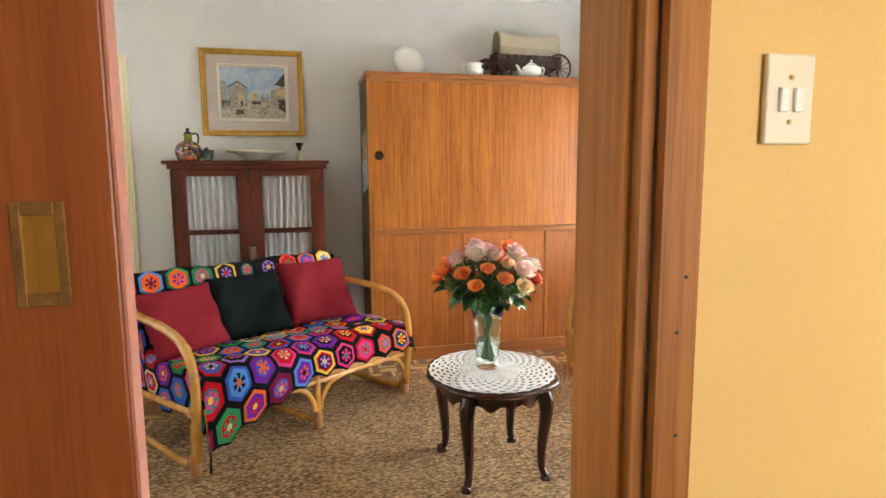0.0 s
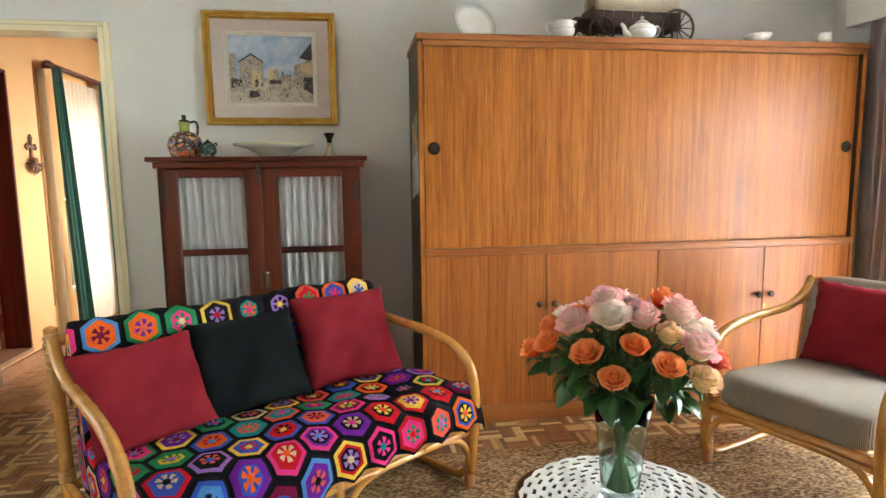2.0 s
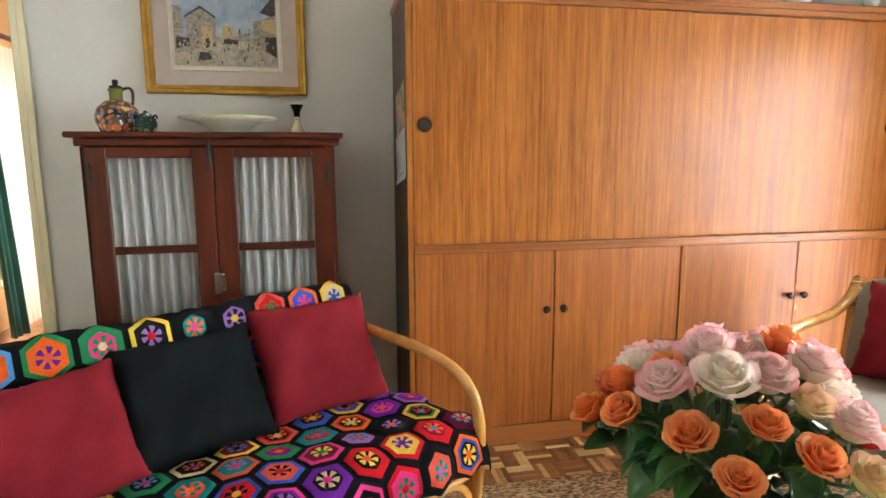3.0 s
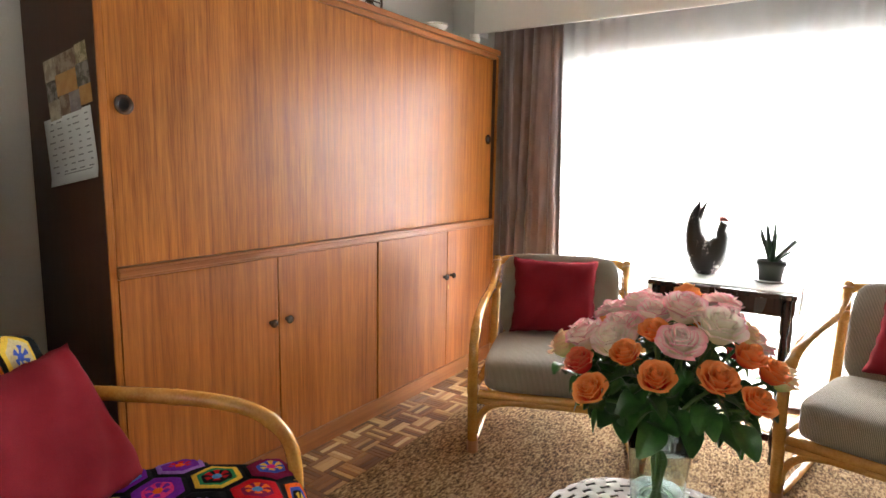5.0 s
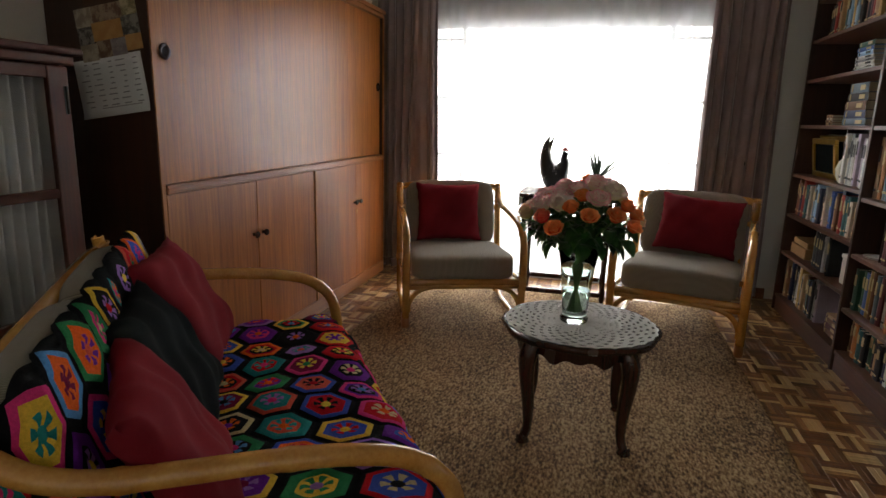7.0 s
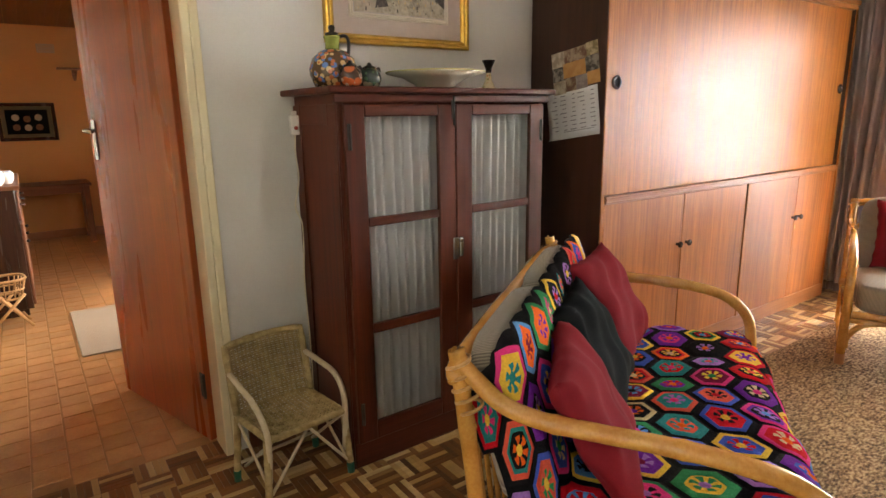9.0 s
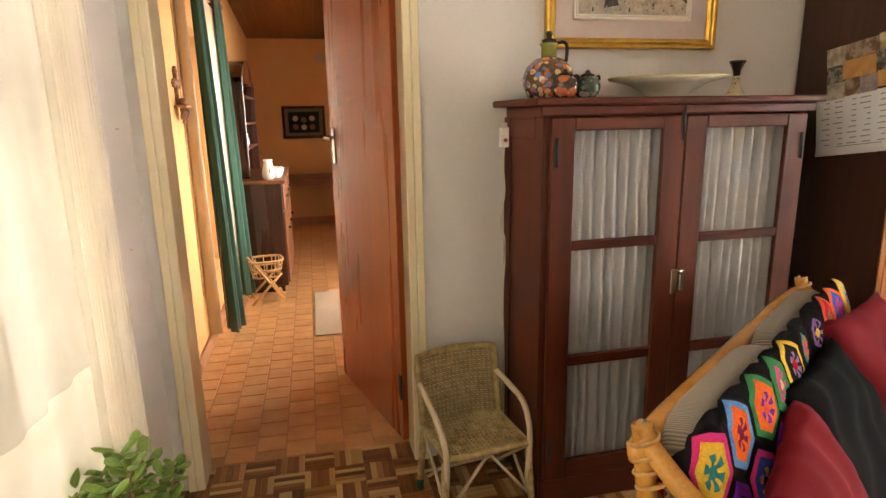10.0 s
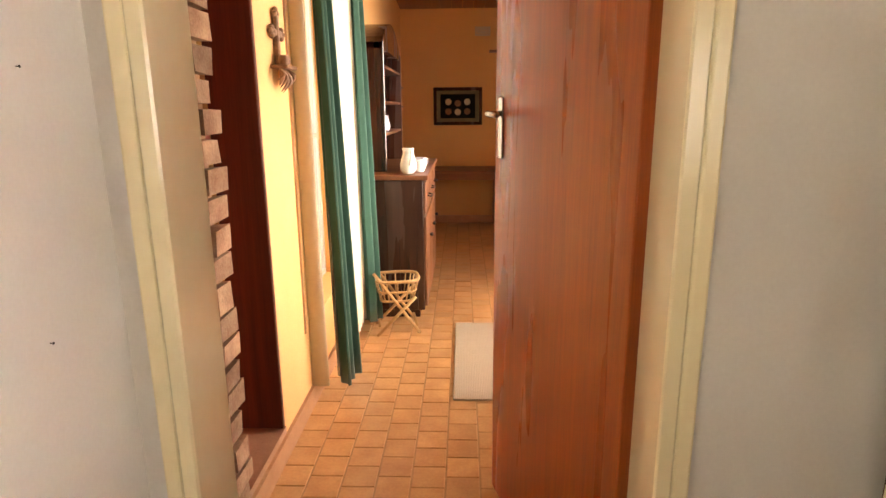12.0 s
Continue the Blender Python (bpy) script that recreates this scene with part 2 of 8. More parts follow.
def glass(name, colour=(1, 1, 1), rough=0.0, ior=1.45):
    mt, nt, b = nodes_of(name)
    b.inputs["Base Color"].default_value = (*colour, 1)
    b.inputs["Transmission Weight"].default_value, b.inputs["Roughness"].default_value, b.inputs["IOR"].default_value = 1.0, rough, ior
    return mt


M = {
    "wall": paint("wall_paint", (0.66, 0.645, 0.61), (0.72, 0.705, 0.67), 2.5, 0.75, 0.06, fine=160),
    "yellow": paint("yellow_wall_paint", (0.72, 0.47, 0.15), (0.78, 0.52, 0.18), 2.0, 0.6, 0.08, fine=120),
    "orange": paint("orange_wall_paint", (0.70, 0.38, 0.14), (0.76, 0.43, 0.17), 2.0, 0.7, 0.08, fine=120),
    "cream": paint("cream_gloss_paint", (0.82, 0.73, 0.48), (0.84, 0.76, 0.52), 5, 0.16, 0.03),
    "white": paint("white_paint", (0.80, 0.79, 0.75), (0.84, 0.83, 0.80), 4, 0.55, 0.04),
    "ceil": paint("ceiling_paint", (0.78, 0.77, 0.74), (0.82, 0.81, 0.78), 3, 0.8, 0.05),
    "jamb": timber("jamb_wood", (0.22, 0.078, 0.015), (0.50, 0.20, 0.048), "z", 0.48, 1.0, 0.35, spec=0.25),
    "reddoor": timber("varnished_red_door", (0.27, 0.046, 0.006), (0.43, 0.090, 0.012), "z", 0.26, 1.0, 0.2, mix=(0.22, 0.42, 0.36)),
    "unit": timber("teak_veneer", (0.20, 0.056, 0.009), (0.50, 0.175, 0.030), "z", 0.34, 1.15, 0.14, spec=0.30, mix=(0.24, 0.42, 0.34)),
    "unit_low": timber("teak_veneer_banded", (0.19, 0.048, 0.007), (0.48, 0.155, 0.026), "z", 0.40, 1.1, 0.10, vary=0.08, spec=0.42, mix=(0.36, 0.38, 0.26)),
    "unit_dark": timber("dark_side_wood", (0.028, 0.009, 0.005), (0.06, 0.02, 0.010), "z", 0.4, 0.8, 0.07),
    "unit_rail": timber("teak_rail", (0.24, 0.072, 0.016), (0.40, 0.145, 0.036), "x", 0.36, 0.8, 0.07),
    "mahogany": timber("mahogany", (0.042, 0.008, 0.003), (0.112, 0.021, 0.007), "z", 0.40, 0.8, 0.1, spec=0.3),
    "mahogany_x": timber("mahogany_rail", (0.042, 0.008, 0.003), (0.112, 0.021, 0.007), "x", 0.40, 0.8, 0.1, spec=0.3),
    "darkwood": timber("dark_polished_wood", (0.022, 0.008, 0.005), (0.060, 0.021, 0.012), "z", 0.22, 1.0, 0.08, coat=0.3),
    "shelfwood": timber("bookcase_wood", (0.07, 0.022, 0.012), (0.14, 0.05, 0.025), "x", 0.38, 0.8, 0.08),
    "bamboo": paint("varnished_bamboo", (0.44, 0.19, 0.036), (0.60, 0.31, 0.075), 14, 0.18, 0.06, coat=0.5),
    "cane": paint("cane_binding", (0.40, 0.19, 0.05), (0.56, 0.31, 0.10), 60, 0.4, 0.3),
    "foot": timber("foot_wood", (0.30, 0.12, 0.04), (0.45, 0.20, 0.07), "z", 0.4),
    "upholstery": weave("grey_beige_upholstery", (0.17, 0.145, 0.11), (0.36, 0.315, 0.25), 0.005, axes=("X", "X", "X")),
    "maroon": paint("maroon_cotton", (0.175, 0.012, 0.020), (0.235, 0.018, 0.028), 7, 0.9, 0.25, fine=500, ior=1.2),
    "charcoal": paint("charcoal_cotton", (0.007, 0.009, 0.010), (0.012, 0.015, 0.016), 7, 0.95, 0.25, fine=500, ior=1.15),
    "brass": paint("brass", (0.60, 0.40, 0.12), (0.45, 0.28, 0.08), 30, 0.3, 0.1, metal=1.0),
    "steel": paint("nickel", (0.6, 0.6, 0.58), (0.45, 0.45, 0.44), 30, 0.25, 0.05, metal=1.0),
    "iron": paint("black_iron", (0.02, 0.02, 0.02), (0.035, 0.033, 0.03), 30, 0.5, 0.2),
    "gilt": paint("gilt_frame", (0.50, 0.28, 0.045), (0.66, 0.41, 0.09), 20, 0.30, 0.15, metal=0.85),
    "porcelain": paint("white_porcelain", (0.86, 0.85, 0.81), (0.90, 0.89, 0.86), 8, 0.15, 0.02),
    "plastic": paint("ivory_plastic", (0.74, 0.68, 0.52), (0.78, 0.72, 0.56), 8, 0.35, 0.03),
    "sheer_e": sheer("white_sheer", (0.90, 0.92, 0.97), 0.52),
    "lace": sheer("cream_lace", (0.90, 0.86, 0.75), 0.52),
    "net": sheer("white_net", (0.97, 0.97, 0.96), 0.06),
    "drape": paint("mauve_grey_drape", (0.21, 0.150, 0.150), (0.29, 0.215, 0.215), 5, 0.38, 0.12, fine=400, sheen=0.4),
    "green": paint("green_drape", (0.012, 0.075, 0.050), (0.020, 0.105, 0.070), 5, 0.85, 0.2, fine=400, sheen=0.4),
    "lining": paint("beige_lining", (0.50, 0.42, 0.29), (0.56, 0.48, 0.34), 5, 0.85, 0.2),
    "glass": glass("window_glass"),
    "grout": paint("grout", (0.42, 0.24, 0.11), (0.50, 0.30, 0.15), 30, 0.9, 0.3),
    "subfloor": paint("parquet_joint", (0.05, 0.022, 0.008), (0.08, 0.035, 0.012), 30, 0.6, 0.2),
    "dark": paint("shade_black", (0.012, 0.010, 0.009), (0.02, 0.016, 0.014), 8, 0.8, 0.1),
}

# ---- the setting ----
XW, XE, YN, YS, HC = -1.93, 3.08, 4.14, 0.60, 2.55


def setting(name, x0, x1, y0, y1, z0, z1, material, label, category="wall"):
    return tagged(slab(name, x0, x1, y0, y1, z0, z1, material), label, category, kind="structure")


def wall_of(name, boxes, material, label, category="wall"):
    bm = bmesh.new()
    for b in boxes:
        box(bm, *b)
    return tagged(part(name, bm, material), label, category, kind="structure")


# floors
setting("floor", -2.15, 3.28, -2.2, 4.27, -0.12, -0.006, M["subfloor"], "parquet bed of the living room floor", "floor")
setting("floor_kitchen", -2.3, 0.4, 4.27, 9.85, -0.12, -0.0028, M["grout"], "grey-brown grout bed under terracotta tiles", "floor")

# living room walls
DX0, DX1, KY, DH = -1.835, -1.06, 4.27, 2.0
wall_of("wall_north", [(DX0 - 0.03, DX1 + 0.03, YN, KY, DH + 0.03, HC), (DX1 + 0.03, XE + 0.2, YN, KY, -0.006, HC), (-2.15, DX0 - 0.03, YN, KY, -0.006, HC)], M["wall"], "pale warm grey plastered wall with a doorway")
wall_of("wall_east", [(XE, XE + 0.2, 3.38, YN, -0.006, HC), (XE, XE + 0.2, 1.38, 3.38, 1.87, HC), (XE, XE + 0.2, YS, 1.38, -0.006, HC), (XE, XE + 0.2, 1.38, 3.38, -0.006, 0.03)], M["wall"], "pale grey wall round the large window")
wall_of("wall_west", [(XW - 0.16, XW, 3.54, YN, -0.006, HC), (XW - 0.16, XW, 0.75, 3.54, -0.006, 0.28), (XW - 0.16, XW, 0.75, 3.54, 2.2, HC), (XW - 0.16, XW, -2.2, 0.75, -0.006, HC)], M["wall"], "pale cream-grey wall with a lace-curtained window")
wall_of("wall_south", [(0.487, XE, 0.47, YS, -0.006, HC), (XW, -1.02, 0.47, YS, -0.006, HC), (-1.02, 0.487, 0.47, YS, 2.05, HC), (-1.02, -0.62, 0.47, 0.495, -0.006, 2.05), (-1.02, -0.20, 0.55, YS, -0.006, 2.05)], M["wall"], "partition wall with a sliding-door opening")
setting("wall_passage_north", 0.548, XE, 0.457, 0.469, -0.006, HC, M["yellow"], "warm yellow painted wall with a light switch")
setting("wall_passage_left", XW, -0.62, 0.457, 0.469, -0.006, 2.05, M["yellow"], "warm yellow painted wall beside the sliding door")
setting("wall_passage_over", XW, 0.548, 0.457, 0.469, 2.11, HC, M["yellow"], "warm yellow wall over the opening")
# opening added out of view, so that a lamp can brighten the entry room
wall_of("wall_passage_south", [(-2.15, 0.9, -2.35, -2.2, -0.006, HC), (2.9, XE + 0.2, -2.35, -2.2, -0.006, HC), (0.9, 2.9, -2.35, -2.2, -0.006, 0.5), (0.9, 2.9, -2.35, -2.2, 2.0, HC)], M["yellow"], "yellow wall with an added, unseen light opening, behind the start of the walk")
setting("wall_passage_east", XE, XE + 0.2, -2.2, YS - 0.131, -0.006, HC, M["yellow"], "plain yellow end wall of the entry room")
setting("ceiling", -2.15, XE + 0.2, -2.35, KY, HC, HC + 0.1, M["ceil"], "white plastered ceiling", "ceiling")

# kitchen walls
KX, KB = -2.03, 9.7
wall_of("wall_kitchen_west", [(KX - 0.23, KX, KY, 4.72, -0.006, 2.76), (KX - 0.23, KX, 4.72, 5.15, 1.98, 2.76), (KX - 0.23, KX, 4.72, 5.15, -0.006, 0.10), (KX - 0.23, KX, 5.15, 5.80, -0.006, 2.76), (KX - 0.23, KX, 5.80, 6.42, -0.006, 0.35), (KX - 0.23, KX, 5.80, 6.42, 1.85, 2.76), (KX - 0.23, KX, 6.42, KB, -0.006, 2.76)], M["orange"], "warm orange plastered wall with a recessed door and a window")
setting("wall_kitchen_north", KX - 0.23, 0.4, KB, KB + 0.15, -0.006, 2.76, M["orange"], "warm orange plastered end wall")
wall_of("wall_kitchen_east", [(0.25, 0.4, KY, 5.5, -0.006, 2.76), (0.25, 0.4, 5.5, 7.1, -0.006, 0.7), (0.25, 0.4, 5.5, 7.1, 1.9, 2.76), (0.25, 0.4, 7.1, KB, -0.006, 2.76)], M["orange"], "orange wall with a window out of sight")
setting("wall_kitchen_south", DX1 + 0.1, 0.25, KY, KY + 0.012, -0.006, 2.76, M["orange"], "orange side of the partition wall")
M["ceilwood"] = timber("ceiling_boards", (0.17, 0.055, 0.016), (0.30, 0.11, 0.035), "y", 0.4, 0.8)
bm = bmesh.new()
for i in range(24):
    x0 = -2.28 + i * 0.112
    box(bm, x0, x0 + 0.109, KY, KB + 0.02, 2.24, 2.26)
for v in bm.verts:
    v.co.z += 0.42 * (KB - v.co.y) / (KB - KY)
tagged(part("ceiling_kitchen", bm, M["ceilwood"]), "reddish brown boarded ceiling sloping down to the end wall", "ceiling", kind="structure")
# added slab that closes the top; its near-black colour stands for shade
setting("ceiling_kitchen_backing", -2.3, 0.4, KY, KB + 0.15, 2.76, 2.84, M["dark"], "dark closing slab above the boards, coloured as a shaded roof space", "ceiling")

# doorway to the kitchen: cream frame
bm = bmesh.new()
for x0, x1 in ((DX0 - 0.03, DX0), (DX1, DX1 + 0.03)):
    box(bm, x0, x1, YN - 0.012, KY + 0.012, -0.004, DH + 0.03, 0.004)
box(bm, DX0, DX1, YN - 0.012, KY + 0.012, DH, DH + 0.03, 0.004)
for x0, x1 in ((DX0 - 0.058, DX0 - 0.03), (DX1 + 0.03, DX1 + 0.058)):
    box(bm, x0, x1, YN - 0.014, YN - 0.001, -0.004, DH + 0.05, 0.005, 2)
box(bm, DX0 - 0.03, DX1 + 0.03, YN - 0.014, YN - 0.001, DH + 0.03, DH + 0.05, 0.005, 2)
tagged(part("door_frame_kitchen", bm, M["cream"]), "glossy cream painted door frame", "door frame", kind="structure")

# skirtings
M["skirt"] = timber("skirting_wood", (0.14, 0.05, 0.02), (0.24, 0.09, 0.035), "x", 0.4)
setting("baseboard_north", DX1 + 0.09, XE, YN - 0.014, YN - 0.001, 0.0, 0.075, M["skirt"], "dark wooden skirting board", "baseboard")
setting("baseboard_east", XE - 0.014, XE - 0.001, 0.9, 1.36, 0.0, 0.075, M["skirt"], "dark wooden skirting board", "baseboard")
setting("baseboard_west", XW + 0.001, XW + 0.014, 1.0, YN - 0.024, 0.0, 0.075, M["skirt"], "dark wooden skirting board", "baseboard")
M["tilebase"] = paint("terracotta_skirting", (0.40, 0.19, 0.09), (0.48, 0.25, 0.13), 14, 0.4, 0.1)
setting("baseboard_kitchen_west", KX + 0.001, KX + 0.014, 4.72, KB, 0.0, 0.085, M["tilebase"], "terracotta tile skirting", "baseboard")
setting("baseboard_kitchen_north", KX + 0.015, 0.25, KB - 0.014, KB - 0.001, 0.0, 0.085, M["tilebase"], "terracotta tile skirting", "baseboard")

# sliding door and its jamb
bm = bmesh.new()
box(bm, 0.459, 0.487, 0.478, 0.602, -0.004, 2.05, 0.003)
box(bm, 0.472, 0.492, 0.458, 0.477, -0.004, 2.05, 0.002)
tagged(part("jamb_lining", bm, M["jamb"]), "worn brown wooden jamb of the sliding door", "door frame", kind="structure")
setting("jamb_casing", 0.494, 0.548, 0.440, 0.456, -0.004, 2.11, M["jamb"], "varnished brown casing board with nail holes", "door frame")
setting("lintel_casing", -1.02, 0.487, 0.455, 0.602, 2.052, 2.108, M["jamb"], "varnished brown head board over the sliding door", "door frame")
sd = tagged(empty("sliding_door", Matrix.Translation((-0.122, 0.522, 0.0))), "reddish brown wooden sliding door, half open, with a brass flush pull", "door")
bm = bmesh.new()
box(bm, -0.84, 0.0, -0.0195, 0.0195, 0.004, 2.045, 0.003, 2)
M["slidewood"] = timber("worn_brown_door", (0.19, 0.046, 0.010), (0.31, 0.085, 0.020), "z", 0.36, 0.9, 0.15, mix=(0.3, 0.4, 0.3))
part("door_leaf", bm, M["slidewood"], sd)
M["pinkedge"] = paint("pink_primer", (0.42, 0.17, 0.12), (0.50, 0.22, 0.16), 12, 0.5, 0.15)
bm = bmesh.new()
box(bm, 0.0005, 0.004, -0.017, 0.017, 0.006, 2.04)
part("leading_edge", bm, M["pinkedge"], sd, "pinkish worn leading edge")
pull = empty("flush_pull", Matrix.Translation((-0.005, 0, -0.052)))
pull.parent = sd
bm = bmesh.new()
for a, b2, c, d in ((-0.093, -0.083, 1.180, 1.290), (-0.052, -0.042, 1.180, 1.290), (-0.083, -0.052, 1.180, 1.194), (-0.083, -0.052, 1.276, 1.290)):
    box(bm, a, b2, -0.0235, -0.0198, c, d, 0.001)
M["bronze"] = paint("tarnished_bronze", (0.20, 0.10, 0.035), (0.32, 0.18, 0.06), 60, 0.45, 0.2, metal=0.7)
part("rim", bm, M["bronze"], pull, "dark tarnished rim")
bm = bmesh.new()
box(bm, -0.083, -0.052, -0.0205, -0.0197, 1.194, 1.276)
M["brass_dull"] = paint("brass_recess", (0.50, 0.31, 0.07), (0.62, 0.42, 0.13), 50, 0.35, 0.2, metal=1.0, stretch=(1, 1, 0.1))
part("cup", bm, M["brass_dull"], pull, "golden brass recess")
# nail holes in the casing
for x, z in ((0.53, 1.135), (0.52, 1.065), (0.525, 0.93), (0.53, 1.55)):
    bm = bmesh.new()
    lathe(bm, [(0.0025, 0), (0.0025, 0.0012), (0.001, 0.0014)], 8)
    bmesh.ops.transform(bm, matrix=pose(x, 0.4398, z, 90), verts=bm.verts)
    part("nail_head", bm, M["iron"], bpy.data.objects["jamb_casing"])

# light switch
sw = tagged(empty("light_switch", Matrix.Translation((0.675, 0.457, 1.354))), "ivory switch plate with two rockers on the yellow wall", "switch")
bm = bmesh.new()
box(bm, -0.036, 0.036, -0.009, -0.0005, -0.056, 0.056, 0.003, 2)
part("plate", bm, M["plastic"], sw)
for x in (-0.011, 0.011):
    bm = bmesh.new()
    box(bm, x - 0.0062, x + 0.0062, -0.0135, -0.0092, -0.016, 0.014, 0.0012)
    part("rocker", bm, M["porcelain"], sw)
for z in (-0.028, 0.027):
    bm = bmesh.new()
    lathe(bm, [(0.003, 0), (0.003, 0.0015), (0.001, 0.002)], 8)
    bmesh.ops.transform(bm, matrix=pose(0, -0.0092, z, 90), verts=bm.verts)
    part("screw", bm, M["brass"], sw)

# kitchen door leaf, standing open
kd = tagged(empty("kitchen_door", pose(DX1 - 0.004, KY - 0.005, 0.0, 0, 0, 105.3)), "glossy reddish brown wooden door standing open into the tiled room", "door")
bm = bmesh.new()
box(bm, 0.0, 0.765, -0.02, 0.02, 0.012, 1.985, 0.003, 2)
part("door_leaf", bm, M["reddoor"], kd)
for sgn in (1, -1):
    h = empty("door_handle")
    h.parent = kd
    bm = bmesh.new()
    box(bm, 0.692, 0.728, sgn * 0.0205 if sgn > 0 else -0.0255, 0.0255 if sgn > 0 else -0.0205, 1.10, 1.27, 0.002)
    part("back_plate", bm, M["steel"], h)
    bm = bmesh.new()
    sweep(bm, spline([(0.71, sgn * 0.026, 1.225), (0.71, sgn * 0.06, 1.225), (0.685, sgn * 0.066, 1.224), (0.615, sgn * 0.064, 1.22)], 5), [0.008] * 11 + [0.009] * 4 + [0.006], 8)
    part("lever", bm, M["steel"], h)
for z in (0.20, 1.76):
    bm = bmesh.new()
    box(bm, -0.004, 0.03, 0.0205, 0.024, z, z + 0.1, 0.001)
    sweep(bm, [(-0.004, 0.026, z), (-0.004, 0.026, z + 0.1)], 0.006, 8)
    part("hinge", bm, M["iron"], kd, "dark iron hinge")

# east window: frame, glass, bars
we = tagged(empty("window_1"), "large steel-framed window with side casements, bars and bright daylight", "window", kind="structure")
bm = bmesh.new()
xf = XE + 0.06
WY0, WY1, WM0, WM1, WT = 1.38, 3.38, 1.655, 3.115, 1.87
for y0, y1 in ((WY0, WY0 + 0.035), (WY1 - 0.035, WY1), (WM0, WM0 + 0.035), (WM1, WM1 + 0.035)):
    box(bm, xf, xf + 0.04, y0, y1, 0.03, WT, 0.003)
SPANS = ((WY0 + 0.035, WM0), (WM0 + 0.035, WM1), (WM1 + 0.035, WY1 - 0.035))
for z0, z1 in ((0.03, 0.07), (WT - 0.035, WT)):
    for y0, y1 in SPANS:
        box(bm, xf, xf + 0.04, y0, y1, z0, z1, 0.003)
for y0, y1 in (SPANS[0], SPANS[2]):
    for z in (1.75, 1.33, 0.90, 0.46):
        box(bm, xf + 0.005, xf + 0.03, y0, y1, z, z + 0.022, 0.002)
    box(bm, xf + 0.045, xf + 0.055, (y0 + y1) / 2 - 0.005, (y0 + y1) / 2 + 0.005, 0.07, WT - 0.035)
part("window_frame", bm, M["white"], we)
for y0, y1 in SPANS:
    g = slab("pane", xf + 0.017, xf + 0.021, y0 + 0.002, y1 - 0.002, 0.072, WT - 0.037, M["glass"], we)
    g.visible_shadow = False
slab("window_sill", XE - 0.03, XE + 0.058, WY0 + 0.005, WY1 - 0.005, 0.031, 0.05, M["white"], we, 0.004)

# west window behind the lace
ww = tagged(empty("window_2"), "steel-framed window with burglar bars onto a garden, behind lace", "window", kind="structure")
bm = bmesh.new()
xg = XW - 0.085
# south end and top, out of view, are enlarged to let in more light
for y0, y1 in ((0.75, 0.79), (3.50, 3.54), (2.45, 2.48)):
    box(bm, xg, xg + 0.035, y0, y1, 0.28, 2.2, 0.003)
for z0, z1 in ((0.28, 0.32), (2.16, 2.2), (1.37, 1.46)):
    for y0, y1 in ((0.79, 2.45), (2.48, 3.50)):
        box(bm, xg, xg + 0.035, y0, y1, z0, z1, 0.003)
part("window_frame", bm, M["white"], ww)
for z in (0.62, 1.02, 1.34, 1.8):
    bm = bmesh.new()
    box(bm, xg - 0.036, xg - 0.033, 0.79, 3.50, z - 0.004, z + 0.004)
    part("bar", bm, M["iron"], ww)
for i in range(53):
    y = 0.84 + i * 0.05
    bm = bmesh.new()
    sweep(bm, [(xg - 0.03, y, 0.32), (xg - 0.03, y, 2.16)], 0.0028, 6)
    part("bar", bm, M["iron"], ww)
for y0, y1 in ((0.792, 2.448), (2.482, 3.498)):
    for z0, z1 in ((0.322, 1.368), (1.462, 2.158)):
        g = slab("pane", xg + 0.015, xg + 0.019, y0, y1, z0, z1, M["glass"], ww)
        g.visible_shadow = False
slab("window_sill", XW - 0.049, XW + 0.02, 0.755, 3.535, 0.255, 0.279, M["white"], ww, 0.004)

# kitchen window behind the green drapes
wk = tagged(empty("window_3"), "narrow kitchen window glowing behind a white net", "window", kind="structure")
bm = bmesh.new()
for y0, y1 in ((5.80, 5.83), (6.39, 6.42)):
    box(bm, KX - 0.15, KX - 0.12, y0, y1, 0.35, 1.85)
for z0, z1 in ((0.35, 0.38), (1.82, 1.85), (1.1, 1.12)):
    box(bm, KX - 0.15, KX - 0.12, 5.83, 6.39, z0, z1)
part("window_frame", bm, M["white"], wk)
g = slab("pane", KX - 0.137, KX - 0.133, 5.832, 6.388, 0.382, 1.818, M["glass"], wk)
g.visible_shadow = False


def window_light(name, m, w, h, power, colour):
    """Area lamp in an opening out of sight, standing in for daylight."""
    ob = new(name, bpy.data.lights.new(name, "AREA"))
    ob.data.shape, ob.data.size, ob.data.size_y, ob.data.energy, ob.data.color = "RECTANGLE", w, h, power, colour
    ob.matrix_world = m
    return ob


# the entry lamp is an added fill in an invented opening
window_light("entry_fill_light", look((1.9, -2.3, 1.25), (1.9, 0.0, 1.25)), 1.9, 1.4, 19, (1.0, 0.95, 0.88))
window_light("kitchen_window_light", look((0.33, 6.3, 1.3), (-2.0, 6.3, 0.8)), 1.5, 1.15, 1.7, (1.0, 0.95, 0.88))

# outdoors
M["ground"] = paint("garden_ground", (0.10, 0.11, 0.04), (0.20, 0.16, 0.09), 3, 0.95, 0.4)
bm = bmesh.new()
vs = [bm.verts.new(p) for p in ((-400, -400, -0.14), (400, -400, -0.14), (400, 400, -0.14), (-400, 400, -0.14))]
bm.faces.new(vs)
tagged(part("ground", bm, M["ground"]), "garden ground of lawn and bare soil outside", "ground", kind="structure")


